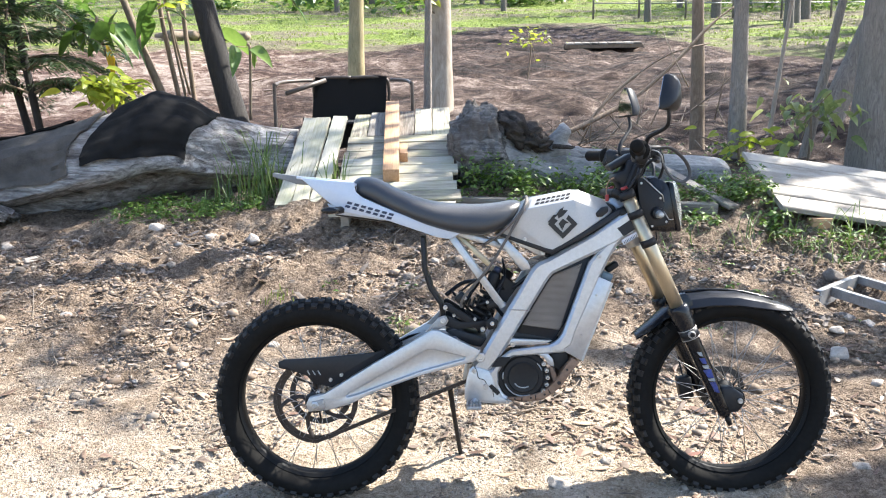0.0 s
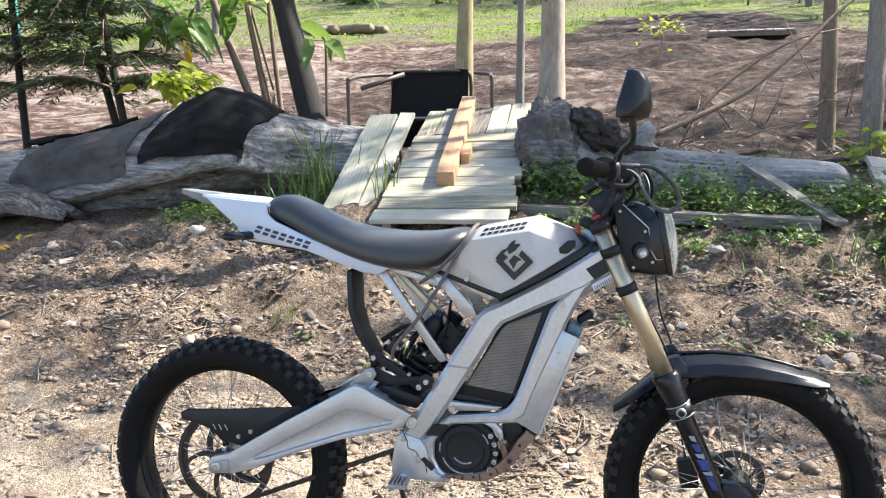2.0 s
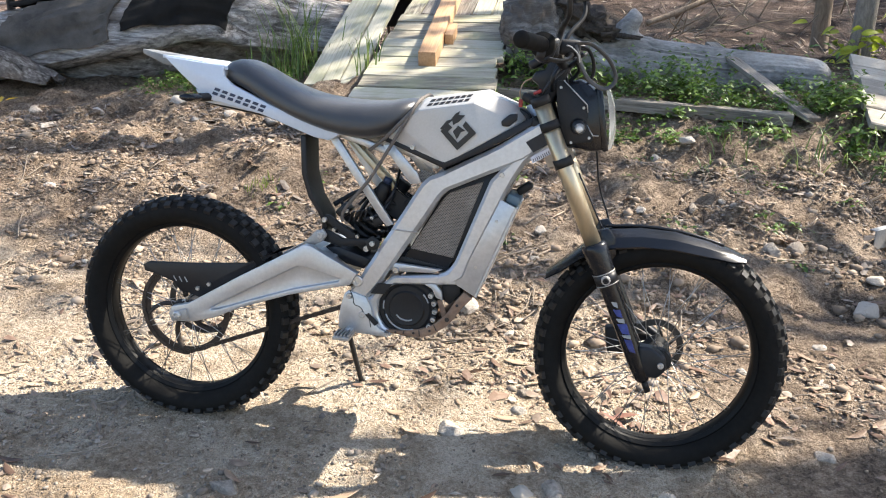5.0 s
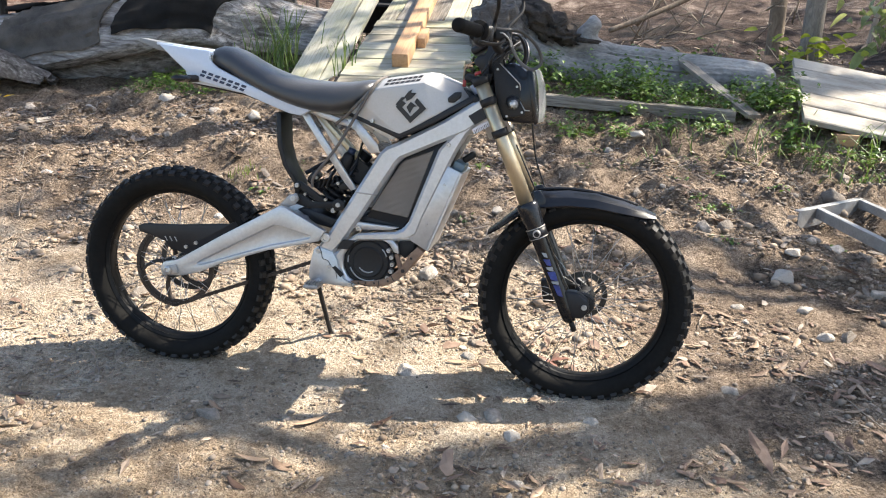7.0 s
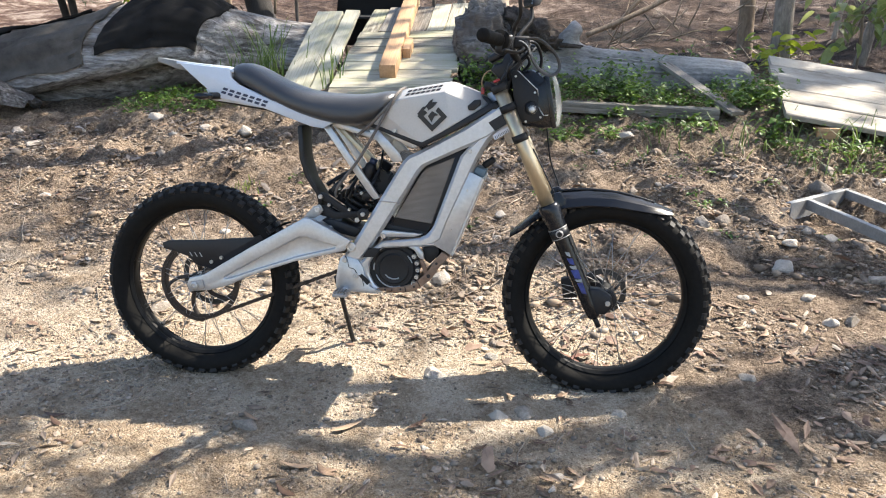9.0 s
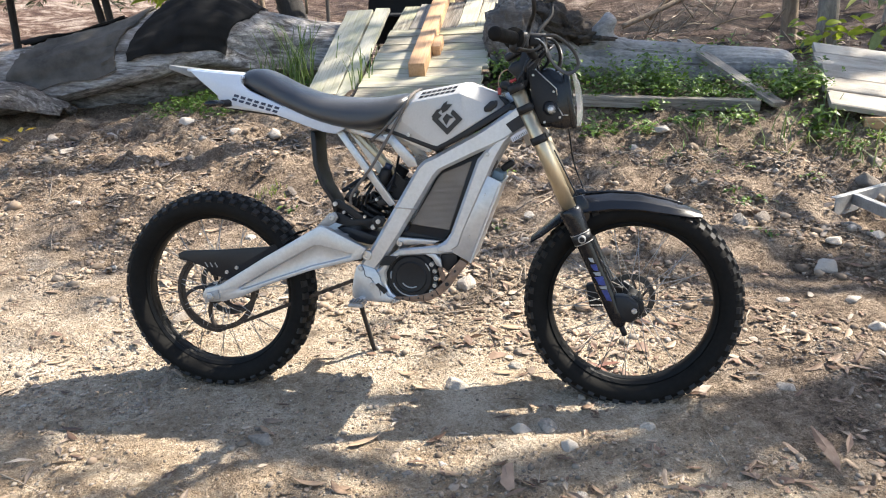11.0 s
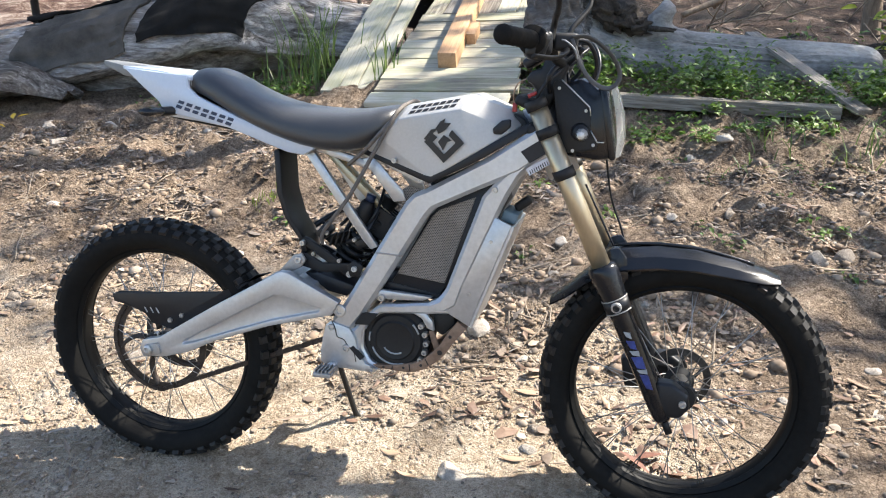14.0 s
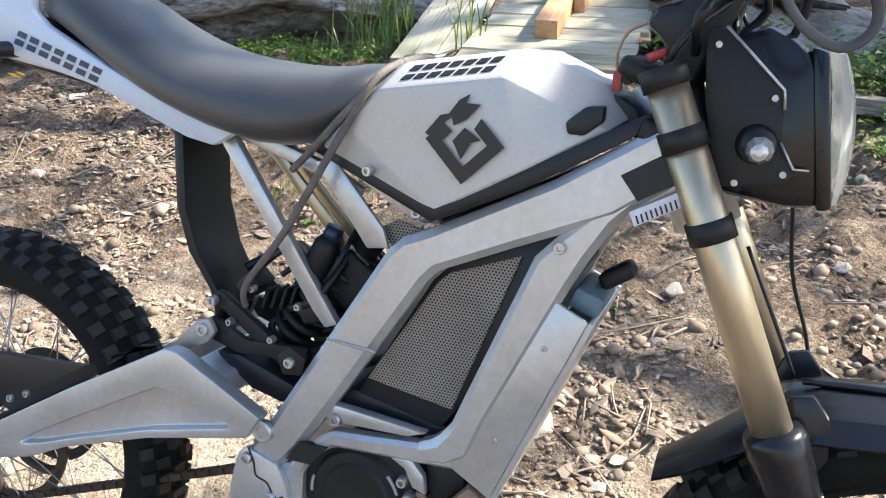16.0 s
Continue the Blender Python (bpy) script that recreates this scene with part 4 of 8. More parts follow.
part("plate_strut", slab([(0.704, 0.402), (0.716, 0.404), (0.738, 0.352), (0.722, 0.346)], -0.084, -0.078, 0.002), RUST, sk)

# chain, rear sprocket, chain guard
SX, SZ, SR, SY = REAR[0], REAR[1], 0.126, -0.056
SP = SY + 0.030
spro = lathe([(SR - 0.016, SP - 0.002), (SR, SP - 0.002), (SR, SP + 0.002), (SR - 0.016, SP + 0.002)], (SX, 0, SZ), 72, closed=True)
sprocket = part("sprocket", spro, CHAIN, rear_wheel, "large black rear sprocket")
for k in range(5):
    a = radians(72 * k + 20)
    pts = [(SX + r * math.cos(a + c), SP, SZ + r * math.sin(a + c)) for r, c in ((0.035, 0.0), (0.065, 0.12), (0.098, 0.34), (0.117, 0.50))]
    part("sprocket_arm", tube(smooth_line(pts, 4), 0.0075, 8, flat=0.5), CHAIN, sprocket)
CX, CZ, CR = 0.480, 0.392, 0.026
line, pitch = [], 0.0127
d = Vector((CX - SX, CZ - SZ))
tilt, gap = math.atan2(d.y, d.x), math.asin((SR + 0.002 - CR) / d.length)
a_lo, a_hi = tilt - math.pi / 2 + gap * -1, tilt + math.pi / 2 + gap
lo0, lo1 = Vector((SX + (SR + 0.002) * math.cos(a_lo), SZ + (SR + 0.002) * math.sin(a_lo))), Vector((CX + CR * math.cos(a_lo), CZ + CR * math.sin(a_lo)))
hi0, hi1 = Vector((CX + CR * math.cos(a_hi), CZ + CR * math.sin(a_hi))), Vector((SX + (SR + 0.002) * math.cos(a_hi), SZ + (SR + 0.002) * math.sin(a_hi)))
n = int((lo1 - lo0).length / pitch)
line += [lo0.lerp(lo1, k / n) for k in range(n)]
line += [hi0.lerp(hi1, k / n) for k in range(n)]
turns = int((2 * math.pi - (a_hi - a_lo)) * (SR + 0.002) / pitch)
line += [Vector((SX + (SR + 0.002) * math.cos(a), SZ + (SR + 0.002) * math.sin(a))) for a in np.linspace(a_hi, a_lo + 2 * math.pi, turns)]
chain = bmesh.new()
for k, (p, q) in enumerate(zip(line, line[1:] + line[:1])):
    if (q - p).length > 0.03:
        continue
    ang = math.atan2(q.y - p.y, q.x - p.x)
    w = 0.0045 if k % 2 else 0.0065
    m = Matrix.Translation(((p.x + q.x) / 2, SY, (p.y + q.y) / 2)) @ Matrix.Rotation(-ang, 4, "Y")
    bmesh.ops.create_cube(chain, size=1.0, matrix=m @ Matrix.Diagonal((pitch * 1.15, w * 2, 0.0118 if k % 2 else 0.0095, 1)))
part("chain", chain, CHAIN, bike, "dark oily roller chain")
GUARD = [(-0.118, 0.424), (-0.100, 0.432), (0.020, 0.438), (0.180, 0.452), (0.300, 0.505), (0.280, 0.500), (0.175, 0.420), (0.090, 0.372), (0.045, 0.345), (0.020, 0.352), (-0.010, 0.358), (-0.030, 0.382), (-0.075, 0.398), (-0.114, 0.406)]
cg = part("chain_guard", slab(GUARD, -0.082, -0.070, 0.004), BLACK, bike, "black plastic chain guard")
for bx, bz in ((0.042, 0.370), (0.002, 0.330), (0.075, 0.385)):
    part("bolt", bolt(bx, -0.082, bz, 0.006), STEEL, cg)
for k in range(3):
    part("vent_slot", slab([(-0.030 + 0.016 * k, 0.398), (-0.022 + 0.016 * k, 0.384), (-0.019 + 0.016 * k, 0.385), (-0.027 + 0.016 * k, 0.399)], -0.0830, -0.0822, 0.0, 1), GREYP, cg)
cal = part("rear_caliper", block((0.055, 0.035, 0.035), (0.075, 0.078, 0.375), 0.008, 3), BLACK_MATT, bike, "small black brake caliper")
part("caliper_bolt", bolt(0.075, -0.062, 0.375, 0.006), STEEL, cal)

# shock, linkage, controller clutter between seat and swingarm
shock = part("shock_body", tube([(0.470, 0.0, 0.520), (0.590, 0.0, 0.690)], 0.020, 16), BLACK_MATT, bike, "black rear shock absorber")
coil = [Vector((0.470, 0, 0.520)).lerp(Vector((0.560, 0, 0.648)), k / 140) + Vector((0.034 * math.cos(k * 0.36) * 0.82, 0.034 * math.sin(k * 0.36), -0.034 * math.cos(k * 0.36) * 0.58)) for k in range(141)]
part("spring", tube(coil, 0.0055, 7), BLACK_MATT, shock)
part("reservoir", tube([(0.550, -0.040, 0.690), (0.546, -0.040, 0.682), (0.524, -0.040, 0.632)], [0.012, 0.017, 0.019], 16), BLACK_MATT, shock)
part("valve_cap", tube([(0.556, -0.040, 0.704), (0.550, -0.040, 0.690)], 0.0115, 12), NAVY, shock, "dark blue valve cap")
for s in (-1, 1):
    part("linkage", slab([(0.372, 0.545), (0.384, 0.560), (0.404, 0.556), (0.440, 0.538), (0.535, 0.545), (0.530, 0.525), (0.430, 0.516), (0.385, 0.528)], s * 0.060, s * 0.050, 0.003), BLACK_MATT, bike, "black suspension linkage")
    part("link_tab", slab([(0.330, 0.512), (0.372, 0.556), (0.392, 0.562), (0.402, 0.545), (0.390, 0.528), (0.360, 0.512)], s * 0.074, s * 0.064, 0.003), ALU_DULL, bike)
    part("bolt", bolt(0.384, s * 0.074, 0.546, 0.009), STEEL, bike)
    part("bolt", bolt(0.392, s * 0.064, 0.585, 0.007), STEEL, bike)
for s in (-1, 1):
    part("link_arm", slab([(0.384, 0.584), (0.392, 0.598), (0.404, 0.596), (0.520, 0.520), (0.512, 0.506), (0.498, 0.508)], s * 0.058, s * 0.046, 0.003), BLACK_MATT, bike)
    part("link_bolt", bolt(0.506, s * 0.058, 0.516, 0.008), STEEL, bike)
for k in range(4):
    part("vent_rib", block((0.005, 0.030, 0.030), (0.452 + 0.014 * k, -0.020, 0.590 + 0.003 * k), 0.001, 1, pose(0, 0, 0, 0, 18, 0)), BLACK_MATT, bike)
part("coupling", tube([(0.430, -0.044, 0.560), (0.452, -0.044, 0.548)], 0.011, 12), STEEL, bike, "small steel coupling")
part("inner_fender", slab([(0.390, 0.512), (0.430, 0.516), (0.520, 0.488), (0.500, 0.460), (0.450, 0.470)], -0.060, 0.060, 0.006), BLACK, bike)
ctl = part("controller", block((0.060, 0.08, 0.044), (0.576, 0.010, 0.632), 0.012, 3, pose(0, 0, 0, 0, -55, 0)), BLACK_MATT, bike, "finned black motor controller")
for k in range(4):
    part("fin", block((0.064, 0.005, 0.050), (0.577, -0.030 + 0.018 * k, 0.633), 0.001, 1, pose(0, 0, 0, 0, -55, 0)), BLACK_MATT, ctl)
r2 = random.Random(5)
for k in range(9):
    a = (0.395 + 0.02 * k, r2.uniform(-0.05, 0.04), 0.60 + r2.uniform(-0.03, 0.03))
    b = (a[0] + r2.uniform(0.02, 0.07), r2.uniform(-0.06, 0.04), a[2] + r2.uniform(-0.06, 0.07))
    c = (b[0] + r2.uniform(0.0, 0.08), r2.uniform(-0.05, 0.04), b[2] + r2.uniform(-0.05, 0.08))
    part("cable", tube(smooth_line([a, b, c], 5), r2.uniform(0.0035, 0.007), 7), BLACK, bike)
for x, z in ((0.44, 0.612), (0.535, 0.592)):
    part("plug", block((0.034, 0.04, 0.026), (x, -0.038, z), 0.005, 2, pose(0, 0, 0, 0, 30 * x * 10, 0)), BLACK, bike)
for x, z in ((0.418, 0.560), (0.452, 0.612), (0.520, 0.600), (0.482, 0.548)):
    part("bolt", bolt(x, -0.062, z, 0.005), STEEL, bike)

# subframe struts and brackets under the tank
for s in (-1, 1):
    part("subframe_strut", slab([(0.392, 0.812), (0.418, 0.812), (0.578, 0.588), (0.560, 0.580), (0.540, 0.602)], s * 0.066, s * 0.052, 0.003), ALU, bike, "slim aluminium subframe strut")
    part("subframe_rail", slab([(0.405, 0.826), (0.560, 0.782), (0.600, 0.760), (0.592, 0.748), (0.550, 0.766), (0.404, 0.808)], s * 0.058, s * 0.044, 0.003), ALU, bike)
    part("tank_bracket", slab([(0.548, 0.792), (0.576, 0.796), (0.642, 0.724), (0.650, 0.702), (0.622, 0.698)], s * 0.086, s * 0.080, 0.002), ALU, bike)
    part("tank_bracket", slab([(0.582, 0.792), (0.604, 0.790), (0.696, 0.760), (0.692, 0.742), (0.676, 0.742)], s * 0.086, s * 0.080, 0.002), ALU, bike)
    part("bolt", bolt(0.684, s * 0.087, 0.750, 0.007), STEEL, bike)
    part("bolt", bolt(0.630, s * 0.1085, 0.793, 0.006), STEEL, bike)
    # the bronze colour here stands for sunlight on the brace
    part("inner_brace", slab([(0.420, 0.806), (0.442, 0.806), (0.610, 0.640), (0.596, 0.630)], s * 0.020, s * 0.012, 0.002), GOLD, bike, "inner brace, tan for the sun on it")

part("mesh_panel", slab([(0.628, 0.718), (0.653, 0.735), (0.692, 0.724), (0.704, 0.712), (0.650, 0.702)], -0.071, -0.067, 0.0005, 1), GRILLE, bike, "perforated metal piece under the tank")

# tank: faceted shell, dark trim below it, top panel
tank_bm = bmesh.new()
for s in (-1, 1):
    for x, y, z in ((0.556, 0.088, 0.806), (0.596, 0.106, 0.842), (0.711, 0.109, 0.757), (0.800, 0.107, 0.811), (0.885, 0.079, 0.862), (0.640, 0.112, 0.884), (0.776, 0.108, 0.908), (0.850, 0.080, 0.886), (0.900, 0.058, 0.874), (0.656, 0.080, 0.914), (0.790, 0.074, 0.938), (0.872, 0.050, 0.908), (0.610, 0.060, 0.888), (0.548, 0.06, 0.80)):
        tank_bm.verts.new((x, s * y, z))
res = bmesh.ops.convex_hull(tank_bm, input=tank_bm.verts[:])
bmesh.ops.delete(tank_bm, geom=[v for v in tank_bm.verts if not v.link_faces], context="VERTS")
bmesh.ops.dissolve_limit(tank_bm, angle_limit=radians(4), verts=tank_bm.verts[:], edges=tank_bm.edges[:])
bevel(tank_bm, 0.0035, 2, 12)
tank = part("tank", tank_bm, SILVER, bike, "faceted silver tank cover", 14)
for s in (-1, 1):
    top_line = ((0.556, 0.815, 0.090), (0.712, 0.762, 0.1100), (0.800, 0.812, 0.1015), (0.890, 0.866, 0.0900), (0.945, 0.896, 0.0830))
    low_line = ((0.549, 0.804, 0.090), (0.709, 0.746, 0.1090), (0.802, 0.792, 0.1010), (0.892, 0.847, 0.0940), (0.951, 0.886, 0.0860))
    tb = bmesh.new()
    rows = [[tb.verts.new((x, s * (y - d), z)) for x, z, y in line] for line, d in ((top_line, 0.0), (low_line, 0.0), (low_line, 0.03), (top_line, 0.03))]
    for a, b in zip(rows, rows[1:] + rows[:1]):
        for k in range(4):
            tb.faces.new((a[k], a[k + 1], b[k + 1], b[k]))
    for k in (0, 4):
        tb.faces.new([r[k] for r in rows])
    bmesh.ops.recalc_face_normals(tb, faces=tb.faces[:])
    part("trim", bevel(tb, 0.002, 2), BLACK, tank, "black trim strip under the tank")
    part("port_cover", slab([(0.842, 0.868), (0.862, 0.886), (0.880, 0.888), (0.880, 0.872), (0.862, 0.856), (0.845, 0.856)], s * 0.095, s * 0.076, 0.003), BLACK, tank, "small black port cover")
part("under_tray", slab([(0.690, 0.752), (0.708, 0.741), (0.800, 0.786), (0.946, 0.878), (0.925, 0.840), (0.840, 0.784), (0.712, 0.724)], -0.066, 0.066, 0.004), BLACK, tank)
# black block put in for the dark of the gap before the dash
part("dash_gap_shade", slab([(0.880, 0.900), (0.905, 0.888), (0.925, 0.850), (0.890, 0.862)], -0.055, 0.055, 0.003), BLACK, tank)


def flank(poly, name, material, parent, y, thick=0.0006, label=""):
    return part(name, slab(poly, y, y - thick, 0.0, 1), material, parent, label)


# printed marks on the tank: a diamond ring with a flame-like bar, and a row of slanted bars
def ring_mark(cx, cz, r, y):
    o = [(cx, cz + r), (cx + r, cz), (cx, cz - r), (cx - r, cz)]
    i = [(cx + (x - cx) * 0.57, cz + (z - cz) * 0.57) for x, z in o]
    for k in range(4):
        a, b, c, d2 = Vector(o[k]), Vector(o[(k + 1) % 4]), Vector(i[(k + 1) % 4]), Vector(i[k])
        lo, hi = ((0.38, 1), (0, 1), (0, 1), (0, 0.42))[k]
        q = [a.lerp(b, lo), a.lerp(b, hi), d2.lerp(c, hi), d2.lerp(c, lo)]
        flank([tuple(v) for v in q], "mark", INK, tank, y)
    flank([(cx - 0.30 * r, cz + 0.02 * r), (cx - 0.02 * r, cz + 0.36 * r), (cx + 0.40 * r, cz + 0.10 * r), (cx + 0.16 * r, cz + 0.02 * r), (cx - 0.05 * r, cz - 0.40 * r)], "mark", INK, tank, y - 0.0002)
    flame = ((-1.02, 0.14), (-0.66, 0.60), (-0.44, 0.66), (-0.20, 1.00), (0.06, 1.16), (-0.02, 0.94), (0.34, 0.94), (0.02, 0.56), (-0.30, 0.38), (-0.36, 0.60), (-0.72, 0.28), (-0.84, 0.04))
    flank([(cx + a * r, cz + b * r) for a, b in flame], "mark", INK, tank, y - 0.0004)


def bars(x0, z0, x1, z1, high, y, material, parent):
    """Plain slanted bars in two rows where a word stands."""
    ux, uz = (x1 - x0), (z1 - z0)
    for k in range(7):
        a, b = (k + 0.08) / 7, (k + 0.76) / 7
        px, pz = -uz / math.hypot(ux, uz) * high, ux / math.hypot(ux, uz) * high
        sx, sz = ux * 0.035, uz * 0.035
        for lo, hi in ((0.0, 0.40), (0.60, 1.0)):
            c = [(x0 + ux * a + (px + sx) * lo, z0 + uz * a + (pz + sz) * lo), (x0 + ux * b + (px + sx) * lo, z0 + uz * b + (pz + sz) * lo), (x0 + ux * b + (px + sx) * hi, z0 + uz * b + (pz + sz) * hi), (x0 + ux * a + (px + sx) * hi, z0 + uz * a + (pz + sz) * hi)]
            flank(c, "lettering_bar", material, parent, y)


ring_mark(0.742, 0.837, 0.044, -0.1132)
# a row of bars on the sloping top facet of the tank
q00, q10, q01, q11 = (Vector(v) for v in ((0.640, -0.112, 0.884), (0.776, -0.108, 0.908), (0.656, -0.080, 0.914), (0.790, -0.074, 0.938)))
out = (q10 - q00).cross(q01 - q00).normalized()
out = out if out.y < 0 else -out
for k in range(7):
    for v0, v1, w0, w1 in ((0.24, 0.42, 0.0, 1.0), (0.58, 0.76, 0.0, 1.0)):
        a, b = 0.12 + 0.11 * k + 0.082 * w0, 0.12 + 0.11 * k + 0.082 * w1
        quad = [q00.lerp(q10, u).lerp(q01.lerp(q11, u), v) for u, v in ((a, v0), (b, v0), (b + 0.01, v1), (a + 0.01, v1))]
        bm = bmesh.new()
        lo, hi = [bm.verts.new(v + out * 0.0006) for v in quad], [bm.verts.new(v + out * 0.0014) for v in quad]
        bm.faces.new(hi), bm.faces.new(lo[::-1])
        for e in range(4):
            bm.faces.new((lo[e], lo[(e + 1) % 4], hi[(e + 1) % 4], hi[e]))
        bmesh.ops.recalc_face_normals(bm, faces=bm.faces[:])
        part("lettering_bar", bm, INK, tank)

# seat: a padded saddle lofted along its length
seat_bm = bmesh.new()
stations = ((0.109, 0.950, 0.938, 0.030), (0.117, 0.970, 0.932, 0.060), (0.144, 0.984, 0.922, 0.078), (0.186, 0.978, 0.903, 0.088), (0.240, 0.951, 0.875, 0.096), (0.300, 0.924, 0.848, 0.104), (0.370, 0.905, 0.824, 0.112), (0.440, 0.898, 0.808, 0.117), (0.510, 0.897, 0.804, 0.116), (0.565, 0.902, 0.822, 0.106), (0.606, 0.908, 0.850, 0.086), (0.624, 0.902, 0.872, 0.060), (0.630, 0.892, 0.880, 0.034))
rings, sides = [], 28
for x, zt, zb, hw in stations:
    ring = []
    zc = zb + (zt - zb) * 0.34
    for k in range(sides):
        a = 2 * math.pi * k / sides
        ca, sa = math.cos(a), math.sin(a)
        up = (zt - zc) if sa > 0 else (zc - zb)
        ring.append(seat_bm.verts.new((x, hw * (abs(ca) ** (0.62 if sa > 0 else 0.35)) * (1 if ca > 0 else -1), zc + up * (abs(sa) ** 0.85) * (1 if sa > 0 else -1))))
    rings.append(ring)
for a, b in zip(rings, rings[1:]):
    for k in range(sides):
        j = (k + 1) % sides
        seat_bm.faces.new((a[k], a[j], b[j], b[k]))
seat_bm.faces.new(rings[0][::-1]), seat_bm.faces.new(rings[-1])
bmesh.ops.recalc_face_normals(seat_bm, faces=seat_bm.faces[:])
bmesh.ops.subdivide_edges(seat_bm, edges=seat_bm.edges[:], cuts=1, smooth=0.6, use_grid_fill=True)
seat = part("seat", seat_bm, VINYL, bike, "black vinyl motocross seat", 70)
part("seam", tube(smooth_line([(0.122, -0.062, 0.964), (0.130, -0.077, 0.950), (0.127, -0.074, 0.936)], 5), 0.0010, 6), GREYP, seat)
part("strap_cord", tube(smooth_line([(0.640, -0.060, 0.912), (0.630, -0.108, 0.890), (0.585, -0.112, 0.810), (0.520, -0.100, 0.705), (0.450, -0.075, 0.620), (0.440, -0.060, 0.585)], 6), 0.0045, 8), CORD, bike, "grey cord tied round the seat nose")
part("strap_cord", tube(smooth_line([(0.640, -0.060, 0.908), (0.612, -0.112, 0.866), (0.560, -0.104, 0.812), (0.510, -0.070, 0.775)], 6), 0.0045, 8), CORD, bike)
part("strap_cord", tube(smooth_line([(0.640, 0.060, 0.912), (0.644, 0.0, 0.918), (0.640, -0.060, 0.912)], 6), 0.0045, 8), CORD, bike)

# tail panels and rear mudguard
TAIL = [(-0.036, 0.982), (0.126, 0.966), (0.128, 0.938), (0.150, 0.920), (0.250, 0.876), (0.360, 0.834), (0.440, 0.812), (0.410, 0.794), (0.370, 0.800), (0.228, 0.850), (0.090, 0.878), (0.060, 0.898), (0.010, 0.940)]
for s in (-1, 1):
    tp = part("tail_panel", slab(TAIL, s * 0.092, s * 0.076, 0.004, 2), WHITE, bike, "pale blue-white plastic tail panel")
    if s < 0:
        bars(0.094, 0.894, 0.238, 0.853, 0.019, -0.0926, NAVY, tp)
top_tail = bmesh.new()
for x, hw, z in ((-0.050, 0.072, 0.986), (0.060, 0.086, 0.976), (0.130, 0.088, 0.962)):
    for s in (-1, 1):
        top_tail.verts.new((x, s * hw, z))
        top_tail.verts.new((x, s * hw, z - 0.008))
bmesh.ops.convex_hull(top_tail, input=top_tail.verts[:])
bmesh.ops.delete(top_tail, geom=[v for v in top_tail.verts if not v.link_faces], context="VERTS")
part("tail_top", bevel(top_tail, 0.002, 2), WHITE, bike)
tip = bmesh.new()
for x, hw, z, th in ((-0.130, 0.028, 0.998, 0.012), (-0.046, 0.070, 0.986, 0.024), (0.000, 0.080, 0.974, 0.016)):
    for s in (-1, 1):
        tip.verts.new((x, s * hw, z)), tip.verts.new((x, s * hw, z - th))
bmesh.ops.convex_hull(tip, input=tip.verts[:])
bmesh.ops.delete(tip, geom=[v for v in tip.verts if not v.link_faces], context="VERTS")
part("fender_tip", bevel(tip, 0.002, 2), TIP_GREY, bike, "grey rear mudguard tip")
part("under_tail", slab([(0.020, 0.930), (0.075, 0.885), (0.060, 0.868), (0.095, 0.862), (0.230, 0.842), (0.380, 0.796), (0.330, 0.840), (0.120, 0.930)], -0.070, 0.070, 0.006), BLACK, bike)
part("light_bracket", slab([(0.040, 0.905), (0.100, 0.884), (0.215, 0.850), (0.140, 0.862), (0.060, 0.872)], -0.075, -0.060, 0.003), WHITE, bike)
for s in (-1, 1):
    sig = part("rear_indicator", tube(smooth_line([(0.090, s * 0.080, 0.886), (0.078, s * 0.098, 0.884), (0.070, s * 0.112, 0.884)], 4), 0.011, 12), BLACK, bike, "small black indicator on a stalk")
    lens = lathe([(0.004, -0.036), (0.014, -0.030), (0.018, 0.0), (0.014, 0.030), (0.004, 0.036)], (0, 0, 0), 20)
    bmesh.ops.scale(lens, vec=(1.6, 0.7, 0.62), verts=lens.verts)
    bmesh.ops.translate(lens, vec=(0.058, s * 0.130, 0.884), verts=lens.verts)
    part("lens", lens, GLOSS, sig, "dark smoked lens")
# long mud flap behind the shock
flap = bmesh.new()
prof = ((0.318, 0.800, 0.052), (0.322, 0.700, 0.052), (0.340, 0.640, 0.050), (0.372, 0.590, 0.046), (0.378, 0.560, 0.044), (0.362, 0.520, 0.040))
rows = [[flap.verts.new((x + dx, s * hw, z)) for dx, s in ((0, -1), (0.016, -1), (0.016, 1), (0, 1))] for x, z, hw in prof]
for a, b in zip(rows, rows[1:]):
    for k in range(4):
        flap.faces.new((a[k], a[(k + 1) % 4], b[(k + 1) % 4], b[k]))
flap.faces.new(rows[0]), flap.faces.new(rows[-1][::-1])
bmesh.ops.recalc_face_normals(flap, faces=flap.faces[:])
part("mud_flap", bevel(flap, 0.005, 2), BLACK, bike, "tall black inner mudguard flap")

# side stand on the far side
stand = part("side_stand", tube(smooth_line([(0.405, 0.072, 0.305), (0.412, 0.100, 0.240), (0.438, 0.165, 0.062), (0.446, 0.182, 0.026)], 5), [0.0085] * 6 + [0.0075] * 10, 12), BLACK_MATT, bike, "black steel side stand")
part("stand_foot", block((0.050, 0.030, 0.012), (0.448, 0.184, 0.024), 0.004, 2, pose(0, 0, 0, 8, 0, 0)), BLACK_MATT, stand)
part("stand_spring", tube([Vector((0.425, 0.078, 0.310)).lerp(Vector((0.418, 0.112, 0.215)), k / 60) + Vector((0.006 * math.cos(k * 0.9), 0, 0.006 * math.sin(k * 0.9))) for k in range(61)], 0.0014, 5), STEEL, stand)

# fork
F0, F1 = Vector((0.930, 0, 0.930)), Vector((1.250, 0, 0.225))
FD = (F1 - F0).normalized()


def on_fork(k, y, off=0.0):
    p = F0 + FD * k
    return Vector((p.x + off * -FD.z, y, p.z + off * FD.x))


